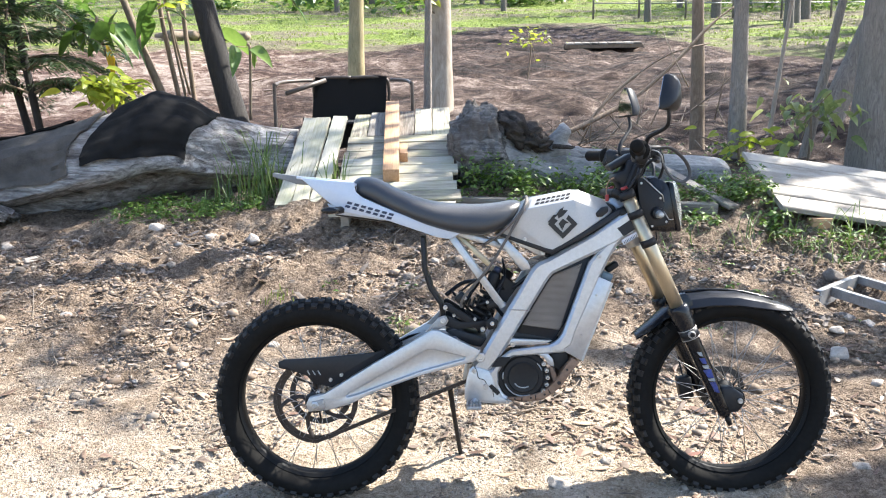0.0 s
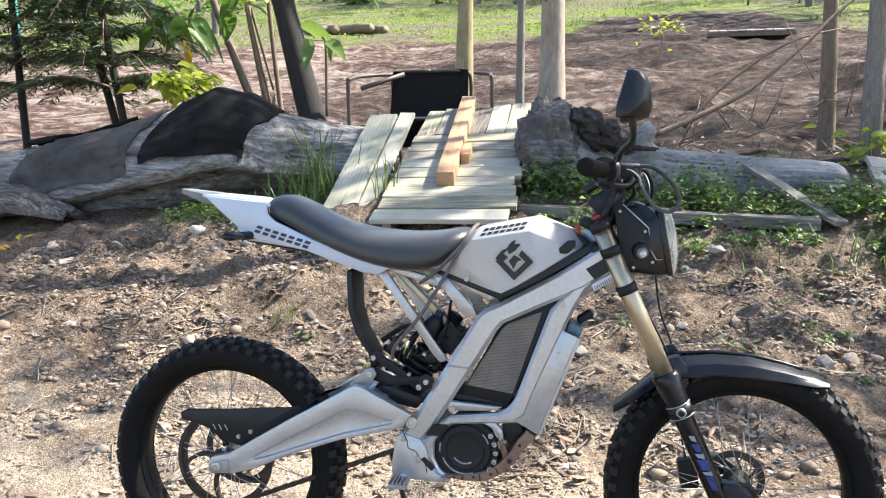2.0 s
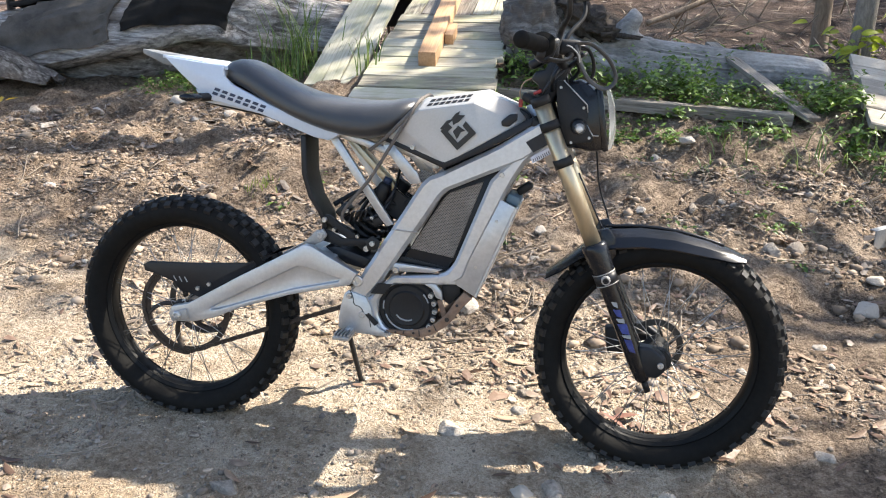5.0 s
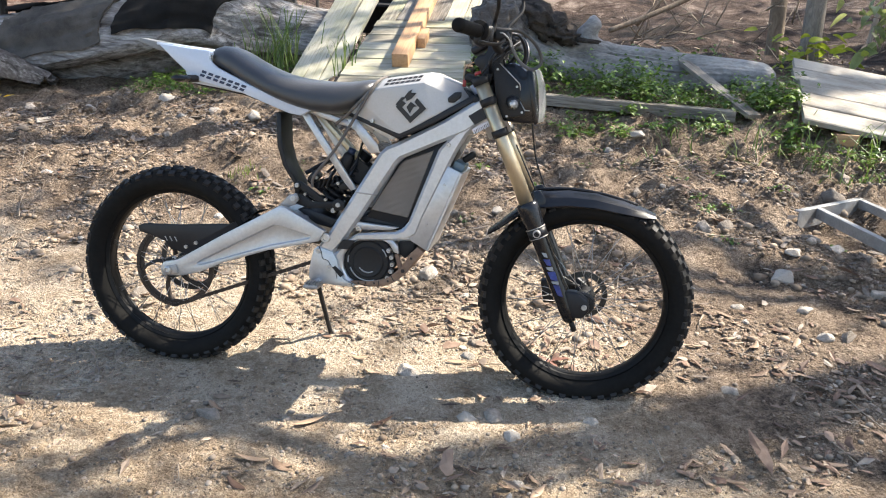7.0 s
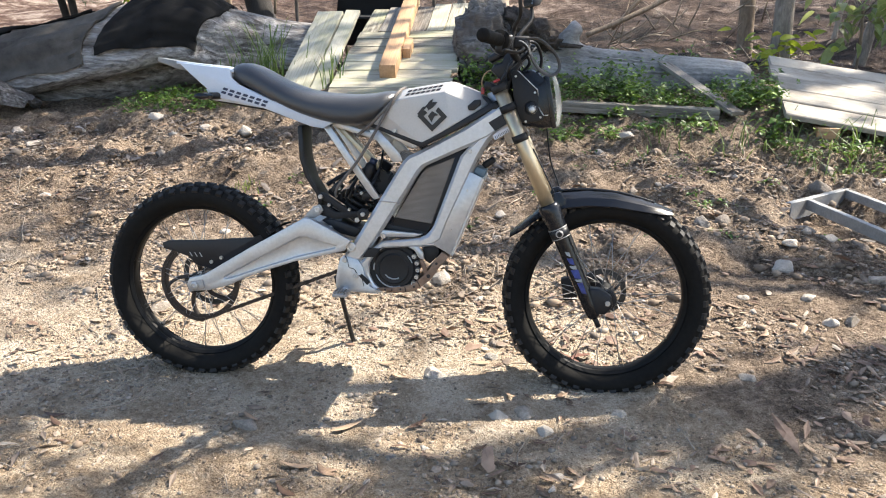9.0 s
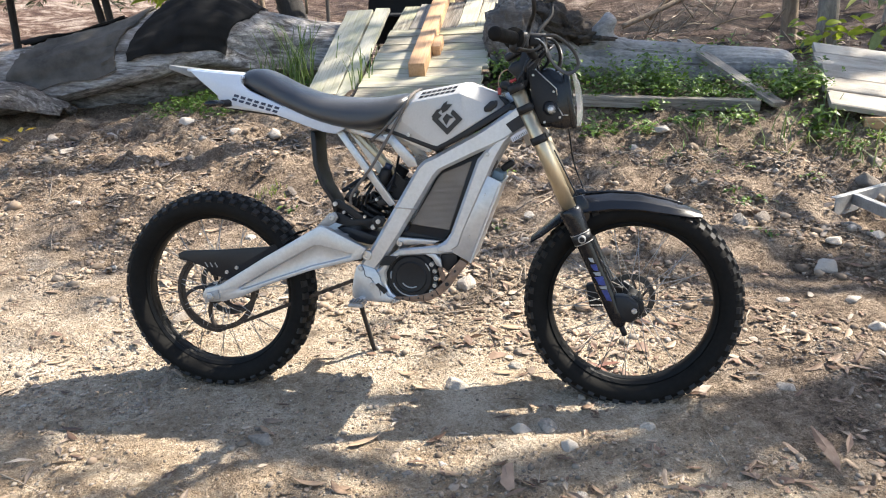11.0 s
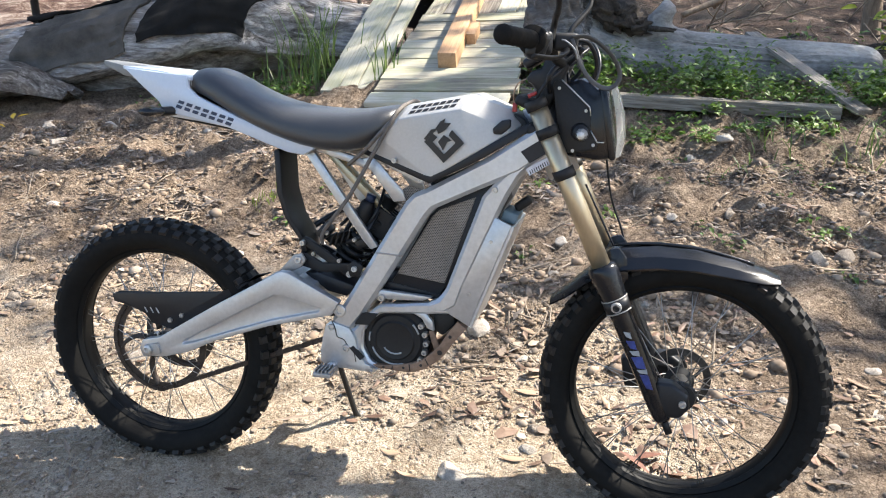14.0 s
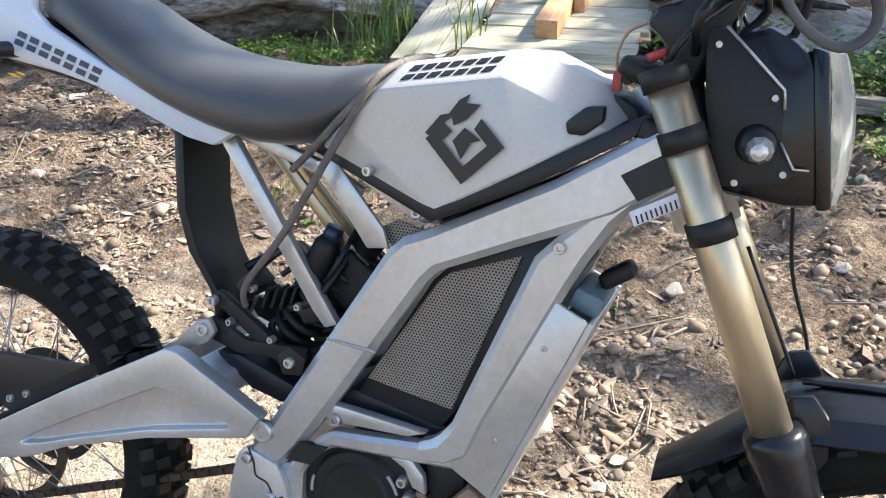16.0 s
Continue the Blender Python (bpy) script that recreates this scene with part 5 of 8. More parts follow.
for s in (-1, 1):
    y = s * 0.098
    up = part("fork_tube", tube([on_fork(0.0, y), on_fork(0.42, y)], 0.0205, 28), GOLD, bike, "bronze-coloured upper fork tube")
    low = part("fork_leg", tube([on_fork(k, y) for k in (0.375, 0.385, 0.40, 0.46, 0.475, 0.70, 0.735, 0.745)], [0.028, 0.0315, 0.031, 0.027, 0.0235, 0.0225, 0.020, 0.014], 28), GLOSS, bike, "black lower fork leg")
    part("fork_tip", tube([on_fork(0.74, y), on_fork(0.775, y)], 0.008, 12), BLACK_MATT, low)
    part("axle_lug", slab([(1.215, 0.345), (1.250, 0.344), (1.284, 0.320), (1.288, 0.290), (1.268, 0.266), (1.240, 0.266), (1.222, 0.300)], y - 0.020, y + 0.020, 0.008, 3), BLACK, low)
    part("axle_cap", bolt(1.272, s * 0.119, 0.302, 0.008), STEEL, low)
    ring = part("clamp_ring", tube([on_fork(0.452, y), on_fork(0.480, y)], 0.0285, 24), BLACK, low, "black clamp ring with bright edges")
    for k in (0.4515, 0.4805):
        part("ring_edge", tube([on_fork(k - 0.0012, y), on_fork(k + 0.0012, y)], 0.0290, 24), ALU_DULL, ring)
    part("clamp_bolt", bolt(*(on_fork(0.466, s * 0.127)), 0.0115), ALU_DULL, ring)
    part("bolt_core", bolt(*(on_fork(0.466, s * 0.1305)), 0.0075), BLACK_MATT, ring)
    for k in (0.010, 0.072, 0.165):
        part("fork_band", tube([on_fork(k - 0.011, y), on_fork(k + 0.011, y)], 0.0236, 24), BLACK_MATT, up)
    part("fork_cap", tube([on_fork(-0.016, y), on_fork(-0.008, y)], 0.010, 20), RED, up, "red anodised fork cap")
ym = -0.1218
for k, (a, b, c, mt) in enumerate(((0.522, 0.534, 0.006, GREYP), (0.542, 0.560, 0.008, BLUE), (0.566, 0.576, 0.009, GREYP), (0.580, 0.606, 0.011, BLUE), (0.610, 0.618, 0.010, GREYP), (0.622, 0.655, 0.008, BLUE))):
    q = [on_fork(a, ym, -c), on_fork(a + 0.006, ym, c), on_fork(b + 0.008, ym, c * 0.8), on_fork(b, ym, -c * 0.7)]
    part("fork_mark", slab([(v.x, v.z) for v in q], ym - 0.001, ym + 0.002, 0.0, 1), mt, bike, "blue and white printed mark")
for k, th in ((0.012, 0.030), (0.078, 0.034)):
    c = on_fork(k, 0, 0.0)
    part("triple_clamp", block((0.066, 0.190, th * 0.72), (c.x - 0.016, 0, c.z), 0.008, 3, pose(0, 0, 0, 0, 23, 0)), BLACK_MATT, bike, "black fork clamp")
part("brake_hose", tube(smooth_line([(0.985, 0.06, 1.000), (1.06, 0.09, 0.86), (1.09, 0.138, 0.70), (1.125, 0.146, 0.60), (1.150, 0.135, 0.45), (1.150, 0.100, 0.38), (1.165, 0.085, 0.31)], 6), 0.0026, 8), BLACK, bike)
part("fork_cable", tube(smooth_line([(1.035, 0.045, 0.74), (1.075, 0.03, 0.665), (1.105, 0.03, 0.605)], 6), 0.0025, 6), BLACK, bike)
part("front_caliper", block((0.045, 0.040, 0.075), (1.165, 0.085, 0.295), 0.008, 3, pose(0, 0, 0, 0, -10, 0)), BLACK_MATT, bike, "black front brake caliper")


# front mudguard: arched shell that hugs the tyre, with a rear flap
def arched(stations, name, label, material=BLACK):
    bm = bmesh.new()
    m = 7
    rings = []
    for x, z, hw, rise_ in stations:
        top = [bm.verts.new((x, hw * math.sin(a) - 0.018, z - rise_ * (1 - math.cos(a)))) for a in np.linspace(-1.35, 1.35, m)]
        bot = [bm.verts.new((x, hw * 0.92 * math.sin(a) - 0.018, z - 0.005 - rise_ * (1 - math.cos(a)))) for a in np.linspace(1.35, -1.35, m)]
        rings.append(top + bot)
    k = len(rings[0])
    for a, b in zip(rings, rings[1:]):
        for i in range(k):
            bm.faces.new((a[i], a[(i + 1) % k], b[(i + 1) % k], b[i]))
    bm.faces.new(rings[0][::-1]), bm.faces.new(rings[-1])
    bmesh.ops.recalc_face_normals(bm, faces=bm.faces[:])
    return part(name, bm, material, bike, label, 24)


fender = arched(((1.085, 0.606, 0.060, 0.056), (1.130, 0.622, 0.066, 0.058), (1.200, 0.630, 0.068, 0.056), (1.280, 0.626, 0.066, 0.052), (1.360, 0.608, 0.060, 0.044), (1.420, 0.588, 0.052, 0.030), (1.452, 0.574, 0.040, 0.014)), "front_mudguard", "glossy black front mudguard", GLOSS)
part("mudguard_rib", tube(smooth_line([(1.110, -0.030, 0.621), (1.200, -0.034, 0.629), (1.300, -0.032, 0.621), (1.400, -0.026, 0.596)], 5), 0.004, 6), GLOSS, fender)
part("mudguard_rib", tube(smooth_line([(1.110, -0.052, 0.606), (1.200, -0.057, 0.612), (1.300, -0.055, 0.604), (1.400, -0.046, 0.580)], 5), 0.0035, 6), GLOSS, fender)
arched(((0.975, 0.492, 0.040, 0.012), (1.010, 0.522, 0.050, 0.022), (1.060, 0.568, 0.056, 0.030), (1.100, 0.596, 0.058, 0.034)), "rear_flap", "black flap behind the fork", GLOSS)
part("mudguard_bracket", slab([(1.084, 0.580), (1.098, 0.618), (1.120, 0.624), (1.138, 0.602), (1.144, 0.560), (1.120, 0.515)], -0.078, -0.068, 0.004), GLOSS, bike)
part("mudguard_bracket", slab([(1.084, 0.580), (1.098, 0.618), (1.120, 0.624), (1.138, 0.602), (1.144, 0.560), (1.120, 0.515)], 0.068, 0.078, 0.004), GLOSS, bike)

# headlight: housing, side plates, lens, indicators
lamp = part("headlight", slab([(0.972, 0.950), (0.996, 0.968), (1.022, 0.978), (1.046, 0.966), (1.076, 0.942), (1.086, 0.880), (1.094, 0.810), (1.060, 0.806), (0.994, 0.814), (0.978, 0.870)], -0.078, 0.078, 0.012, 2), GLOSS, bike, "glossy black headlight housing")
for s in (-1, 1):
    pl = part("side_plate", slab([(0.966, 0.964), (0.972, 0.972), (0.986, 0.970), (1.045, 0.916), (1.047, 0.864), (1.064, 0.842), (1.060, 0.830), (0.994, 0.821), (0.974, 0.900)], s * 0.086, s * 0.079, 0.002), BLACK_MATT, lamp)
    for bx, bz in ((0.979, 0.955), (1.036, 0.910), (1.054, 0.840), (1.012, 0.827)):
        part("bolt", bolt(bx, s * 0.086, bz, 0.0036, 0.003), STEEL, pl)
    part("edge_strip", tube([(0.984, s * 0.0872, 0.972), (1.043, s * 0.0872, 0.918), (1.046, s * 0.0872, 0.900)], 0.0016, 6), STEEL, pl, "bright strip along the plate edge")
    part("edge_strip", tube([(1.047, s * 0.0872, 0.870), (1.062, s * 0.0872, 0.846), (1.076, s * 0.084, 0.846)], 0.0014, 6), STEEL, pl)
    ind = part("indicator", tube([(1.026, s * 0.080, 0.866), (1.028, s * 0.100, 0.864)], [0.021, 0.016], 16), BLACK, lamp, "front indicator with clear lens")
    part("lens", lathe([(0.003, s * 0.130), (0.008, s * 0.126), (0.011, s * 0.114), (0.0135, s * 0.099)], (1.030, 0, 0.862), 9), LENS, ind, "clear faceted lens")
bulb = bmesh.new()
for k in range(8):
    for j in range(9):
        u, w = (j / 8 - 0.5) * 2, k / 7
        x = 1.090 + 0.034 * math.sqrt(max(0.0, 1 - u * u * 0.75)) * math.sqrt(max(0.0, 1 - (2 * w - 1) ** 2 * 0.6)) - 0.018 * w
        bulb.verts.new((x, u * 0.074, 0.814 + 0.146 * w))
bulb.verts.ensure_lookup_table()
for k in range(7):
    for j in range(8):
        bulb.faces.new([bulb.verts[k * 9 + j], bulb.verts[k * 9 + j + 1], bulb.verts[(k + 1) * 9 + j + 1], bulb.verts[(k + 1) * 9 + j]])
bmesh.ops.solidify(bulb, geom=bulb.faces[:], thickness=0.004)
part("lens", bulb, CLOUDY, lamp, "clear curved headlight lens")
part("reflector", slab([(1.070, 0.930), (1.082, 0.922), (1.096, 0.824), (1.082, 0.818)], -0.066, 0.066, 0.006, 2), LENS, lamp, "pale ribbed reflector")
part("lamp_rim", slab([(1.060, 0.960), (1.076, 0.956), (1.102, 0.811), (1.088, 0.807)], -0.081, 0.081, 0.005, 2), GLOSS, lamp)

# handlebar, grips, levers, mirrors, clutter
BAR = [(0.905, -0.352, 1.052), (0.935, -0.240, 1.046), (0.958, -0.170, 1.040), (0.975, -0.110, 1.012), (0.982, 0.0, 1.004), (0.975, 0.110, 1.012), (0.958, 0.170, 1.040), (0.935, 0.240, 1.046), (0.905, 0.352, 1.052)]
bar = part("handlebar", tube(smooth_line(BAR, 5), 0.011, 14), BLACK_MATT, bike, "black handlebar")
for s in (-1, 1):
    a, b = Vector((0.900, s * 0.362, 1.053)), Vector((0.938, s * 0.235, 1.047))
    grip = part("grip", tube([a, a.lerp(b, 0.04), a.lerp(b, 0.08)] + [a.lerp(b, k / 12) for k in range(2, 13)], [0.012, 0.0175, 0.0185] + [0.0165 + 0.0012 * (k % 2) for k in range(2, 13)], 18), RUBBER, bar, "ribbed black rubber grip")
    part("grip_flange", tube([b.lerp(a, 0.02), b.lerp(a, -0.10)], 0.028, 20), RUBBER, grip)
    c = Vector((0.950, s * 0.195, 1.042))
    part("switch_block", block((0.042, 0.050, 0.046), c, 0.010, 3, pose(0, 0, 0, 0, 0, s * -15)), BLACK, bar)
    part("throttle_body", block((0.040, 0.045, 0.060), (0.946, s * 0.218, 1.038), 0.014, 3, pose(0, 0, 0, 0, 20, s * -15)), BLACK, bar)
    part("lever", tube(smooth_line([(0.985, s * 0.150, 1.036), (1.000, s * 0.185, 1.026), (0.985, s * 0.260, 1.014), (0.955, s * 0.335, 1.016)], 5), [0.007] * 8 + [0.006] * 8, 10, flat=0.6), BLACK_MATT, bar, "black brake lever")
    part("master_cylinder", block((0.050, 0.060, 0.034), (0.990, s * 0.140, 1.046), 0.008, 3, pose(0, 0, 0, 0, 0, s * -12)), BLACK_MATT, bar)
    part("lever_clamp", block((0.016, 0.022, 0.036), (0.974, s * 0.132, 1.038), 0.004), STEEL, bar)
    hose = [(0.995, s * 0.12, 1.05), (1.035, s * 0.09, 1.045), (1.05, s * 0.05, 0.99), (1.01, s * 0.03, 0.90)]
    part("hose", tube(smooth_line(hose, 6), 0.0045, 8), BLACK, bar)
    part("riser", block((0.034, 0.036, 0.120), (0.958, s * 0.048, 0.955), 0.008, 3, pose(0, 0, 0, 0, 23, 0)), BLACK_MATT, bar)
part("display", block((0.080, 0.075, 0.022), (0.930, 0.0, 1.020), 0.008, 3, pose(0, 0, 0, 0, -30, 0)), BLACK, bar, "small black display unit")
part("key_block", slab([(0.902, 0.970), (0.914, 0.990), (0.936, 0.994), (0.946, 1.026), (0.978, 1.030), (0.984, 0.942), (0.930, 0.926), (0.924, 0.954)], -0.050, 0.040, 0.008, 2), BLACK, bar)
part("wire", tube(smooth_line([(0.905, -0.048, 0.972), (0.888, -0.055, 0.962), (0.880, -0.058, 0.940), (0.882, -0.055, 0.920)], 5), 0.0018, 6), surface("tan_wire", (0.3, 0.18, 0.1), (0.45, 0.3, 0.2), 9, 90), bar)
part("wire_plug", block((0.010, 0.010, 0.020), (0.883, -0.055, 0.912), 0.002), RED, bar, "small red plug")
for k in range(7):
    r3 = random.Random(k)
    p = [(0.93 + r3.uniform(-0.02, 0.04), r3.uniform(-0.08, 0.06), 0.90 + r3.uniform(-0.03, 0.05)), (0.97 + r3.uniform(-0.03, 0.05), r3.uniform(-0.12, 0.08), 0.97 + r3.uniform(-0.03, 0.03)), (0.99 + r3.uniform(-0.02, 0.05), r3.uniform(-0.16, 0.08), 1.03 + r3.uniform(-0.01, 0.02))]
    part("loom_cable", tube(smooth_line(p, 5), r3.uniform(0.003, 0.006), 7), BLACK, bar)
part("tie_ring", tube(smooth_line([(0.985, -0.165, 1.050), (1.000, -0.185, 1.045), (1.015, -0.180, 1.030), (1.020, -0.165, 1.010)], 5), 0.0018, 7), GREYP, bar, "pale split ring")

# mirrors
for s, cx, cy, cz, turn in ((-1, 0.992, -0.330, 1.192, -32), (1, 1.010, 0.235, 1.222, 20)):
    st = part("mirror_stalk", tube(smooth_line([(0.968, s * 0.175, 1.048), (0.975, s * 0.185, 1.085), (cx + 0.002, cy * 0.93, cz - 0.085), (cx, cy, cz - 0.040)], 6), [0.0065] * 10 + [0.0055] * 9, 10), BLACK_MATT, bike, "black mirror stalk")
    m = pose(cx, cy, cz, 0, 0, turn)
    outline = [(-0.048, -0.045), (0.042, -0.045), (0.050, -0.030), (0.030, 0.038), (0.012, 0.052), (-0.008, 0.050), (-0.046, -0.020)]
    shell = bmesh.new()
    rows = []
    for dx, sc in ((0.012, 1.0), (0.0, 1.0), (-0.014, 0.9), (-0.026, 0.6), (-0.030, 0.3)):
        rows.append([shell.verts.new((-dx, a * sc, b * sc)) for a, b in outline])
    for a, b in zip(rows, rows[1:]):
        for k in range(len(outline)):
            j = (k + 1) % len(outline)
            shell.faces.new((a[k], a[j], b[j], b[k]))
    shell.faces.new(rows[0][::-1]), shell.faces.new(rows[-1])
    bmesh.ops.recalc_face_normals(shell, faces=shell.faces[:])
    bevel(shell, 0.003, 2, 40)
    bmesh.ops.transform(shell, matrix=m, verts=shell.verts)
    mi = part("mirror", shell, BLACK, st, "black wedge-shaped mirror")
    gl = bmesh.new()
    vs = [gl.verts.new((-0.0128, a * 0.9, b * 0.9)) for a, b in outline]
    f = gl.faces.new(vs[::-1])
    r = bmesh.ops.extrude_face_region(gl, geom=[f])
    bmesh.ops.translate(gl, vec=(0.001, 0, 0), verts=[v for v in r["geom"] if isinstance(v, bmesh.types.BMVert)])
    bmesh.ops.recalc_face_normals(gl, faces=gl.faces[:])
    bmesh.ops.transform(gl, matrix=m, verts=gl.verts)
    gl_me = finish(gl, "mirror_glass", MIRROR)
    ob = new("glass", gl_me)
    ob.parent = st

# stickers on the frame head
stick = part("black_label", slab([(0.905, 0.822), (0.945, 0.848), (0.962, 0.822), (0.925, 0.798)], -0.1000, -0.0985, 0.0005, 1), BLACK, bike, "square black sticker")
bc = part("code_label", slab([(0.918, 0.786), (0.962, 0.812), (0.968, 0.798), (0.925, 0.772)], -0.0988, -0.0966, 0.0, 1), PALE, bike, "white bar label")
for k in range(9):
    t = 0.08 + 0.1 * k
    x, z = 0.921 + 0.044 * t, 0.781 + 0.026 * t
    part("bar", slab([(x, z), (x + 0.0016, z + 0.001), (x + 0.005, z - 0.007), (x + 0.0034, z - 0.008)], -0.0994, -0.0989, 0.0, 1), INK, bc)

# lock strap that hangs in a loop from the bar
loop = smooth_line([(1.008, -0.165, 1.052), (1.024, -0.165, 1.006), (1.046, -0.160, 0.974), (1.076, -0.155, 0.958), (1.097, -0.155, 0.968), (1.101, -0.155, 0.990), (1.082, -0.160, 1.024), (1.042, -0.165, 1.054), (1.008, -0.165, 1.054)], 6)
part("strap_loop", tube(loop, 0.0056, 10, flat=0.5), STRAP, bike, "dark rubber strap looped on the handlebar")


# ---- the fallen log, its mats, the ramps, the panel and the steel frame ----
LOG_X = (-4.4, -3.4, -2.8, -2.45, -2.05, -1.88, -1.68, -1.52, -1.2, -0.92, 0.10, 0.25, 0.45, 0.7, 1.0, 1.4, 1.75, 1.97)
LOG_Y = (5.05, 5.25, 5.40, 5.50, 5.62, 5.68, 5.74, 5.78, 5.88, 5.92, 5.60, 5.62, 5.62, 5.62, 5.62, 5.64, 5.66, 5.67)
LOG_Z = (0.48, 0.55, 0.62, 0.70, 0.81, 0.88, 0.86, 0.79, 0.745, 0.735, 0.80, 0.84, 0.80, 0.70, 0.66, 0.640, 0.64, 0.635)
LOG_R = (0.27, 0.27, 0.275, 0.29, 0.315, 0.325, 0.30, 0.265, 0.225, 0.20, 0.24, 0.27, 0.23, 0.19, 0.17, 0.150, 0.135, 0.115)


def log_point(x, a, lift=0.0):
    """A place on the log: along it, and round it from the near side (0) over the top (90 degrees)."""
    r = float(np.interp(x, LOG_X, LOG_R))
    c = Vector((x, float(np.interp(x, LOG_X, LOG_Y)), float(np.interp(x, LOG_X, LOG_Z))))
    ledge = 0.060 * math.exp(-((math.degrees(a if a < math.pi else a - 2 * math.pi) + 14 + 5 * math.sin(x * 2.3)) / 12) ** 2) * (1 if x < -1.0 else 0.25)
    under = -0.17 * math.exp(-((math.degrees(a if a < math.pi else a - 2 * math.pi) + 52 + 6 * math.sin(x * 3.1)) / 22) ** 2) * (1 if x < -1.0 else 0.2)
    v = Vector((x * 1.4, math.cos(a) * 2.2, math.sin(a) * 2.2))
    n = 0.045 * noise.noise(v * 1.1) + 0.020 * noise.noise(Vector((x * 1.2, math.cos(a) * 9, math.sin(a) * 9))) + 0.008 * noise.noise(Vector((x * 4, math.cos(a) * 22, math.sin(a) * 22)))
    n += -0.030 * max(0.0, noise.noise(Vector((x * 0.8, math.cos(a) * 12, math.sin(a) * 12 + 5)))) + 0.016 * noise.noise(Vector((x * 1.5, math.cos(a) * 20, math.sin(a) * 20 + 2))) + 0.012 * abs(noise.noise(Vector((x * 2.0, math.cos(a) * 34, math.sin(a) * 34)))) - 0.02 * max(0.0, noise.noise(Vector((x * 0.9, math.cos(a) * 6 + 4, math.sin(a) * 6))))
    n *= min(1.0, r / 0.22) * (0.70 if x < 0 else 0.45)
    split = 0.0
    if 0.42 < x < 0.85 and 20 < math.degrees(a) < 110:
        split = -0.07 * math.sin((x - 0.42) / 0.43 * math.pi) * (0.6 + 0.8 * noise.noise(Vector((x * 9, a * 5, 0))))
    rr = r + (ledge + under) * (r / 0.28) + n + split + lift
    return c + Vector((0, -math.cos(a) * rr, math.sin(a) * rr))


SIDES = 96


def log_body(x0, x1, label, material):
    bm = bmesh.new()
    xs = np.linspace(x0, x1, int((x1 - x0) / 0.03))
    rings = [[bm.verts.new(log_point(float(x), 2 * math.pi * k / SIDES)) for k in range(SIDES)] for x in xs]
    for x, ring in zip(xs, rings):
        u = max(0.0, 1 - (x1 - x) / 0.10) if x1 > 0 else 0.0
        c = sum((v.co for v in ring), Vector()) / SIDES
        for v in ring:
            v.co = c + (v.co - c) * math.sqrt(1 - 0.72 * u * u)
    for a, b in zip(rings, rings[1:]):
        for k in range(SIDES):
            j = (k + 1) % SIDES
            bm.faces.new((a[k], a[j], b[j], b[k]))
    for ring, flip in ((rings[0], 1), (rings[-1], 0)):
        c = bm.verts.new(sum((v.co for v in ring), Vector()) / SIDES + Vector((0.03 if flip else -0.03, 0, 0)))
        for k in range(SIDES):
            j = (k + 1) % SIDES
            bm.faces.new((ring[j], ring[k], c) if flip else (ring[k], ring[j], c))
    bmesh.ops.recalc_face_normals(bm, faces=bm.faces[:])
    return whole("fallen_log", bm, material, label, "log", YARD, sharp=60)


log_body(-4.4, -0.985, "thick grey weathered fallen log with black mats on it", LOGWOOD)
fallen_log = log_body(0.12, 1.97, "tapering grey fallen log with a torn burl", LOG_DARK)
# broken burl where the log is torn open
burl = bmesh.new()
bmesh.ops.create_icosphere(burl, subdivisions=5, radius=1.0)
for v in burl.verts:
    n = v.co.copy()
    fibre = noise.noise(Vector((n.x * 8, n.y * 8, n.z * 2.2)))
    k = 1 + 0.22 * noise.noise(n * 1.6) + 0.11 * noise.noise(n * 4.3) + 0.09 * fibre - 0.07 * max(0.0, noise.noise(Vector((n.x * 13, n.y * 13, n.z * 3)))) + 0.30 * max(0.0, n.z) ** 3 * abs(noise.noise(Vector((n.x * 7, n.y * 7, 2.0)))) + 0.012 * noise.noise(n * 22)
    v.co = Vector((n.x * 0.21 * k, n.y * 0.24 * k, n.z * 0.31 * k)) + Vector((0.29 - 0.04 * n.z, 5.50, 0.80))
part("burl", burl, BURLWOOD, fallen_log, "torn burl with a dark cavity, shade put into its colour", 60)
# solid dark lump of heartwood in place of the shaded cavity
rot = bmesh.new()
bmesh.ops.create_icosphere(rot, subdivisions=4, radius=1.0)
for v in rot.verts:
    n = v.co.copy()
    k = 1 + 0.40 * noise.noise(n * 2.2) + 0.34 * noise.noise(Vector((n.x * 4, n.y * 11, n.z * 11))) + 0.22 * noise.noise(n * 13)
    v.co = Vector((n.x * 0.19 * k, n.y * 0.14 * k, n.z * 0.10 * k)) + Vector((0.54, 5.52, 0.955 - 0.5 * n.x * 0.19))
part("rotten_heart", rot, ROT, fallen_log, "crumbling grey-brown heartwood, darkened for the shaded hollow", 40)
knot = tube(smooth_line([(0.98, 5.62, 0.66), (0.84, 5.60, 0.76), (0.79, 5.58, 0.87), (0.85, 5.56, 0.99)], 5), [0.13, 0.132, 0.130, 0.126, 0.12, 0.112, 0.104, 0.096, 0.088, 0.080, 0.073, 0.066, 0.060, 0.052, 0.042, 0.026], 20)
for v in knot.verts:
    v.co += Vector((noise.noise(v.co * 9), noise.noise(v.co * 9 + Vector((5, 0, 0))), noise.noise(v.co * 14))) * 0.022
part("branch_stub", knot, LOG_DARK, fallen_log, "", 60)
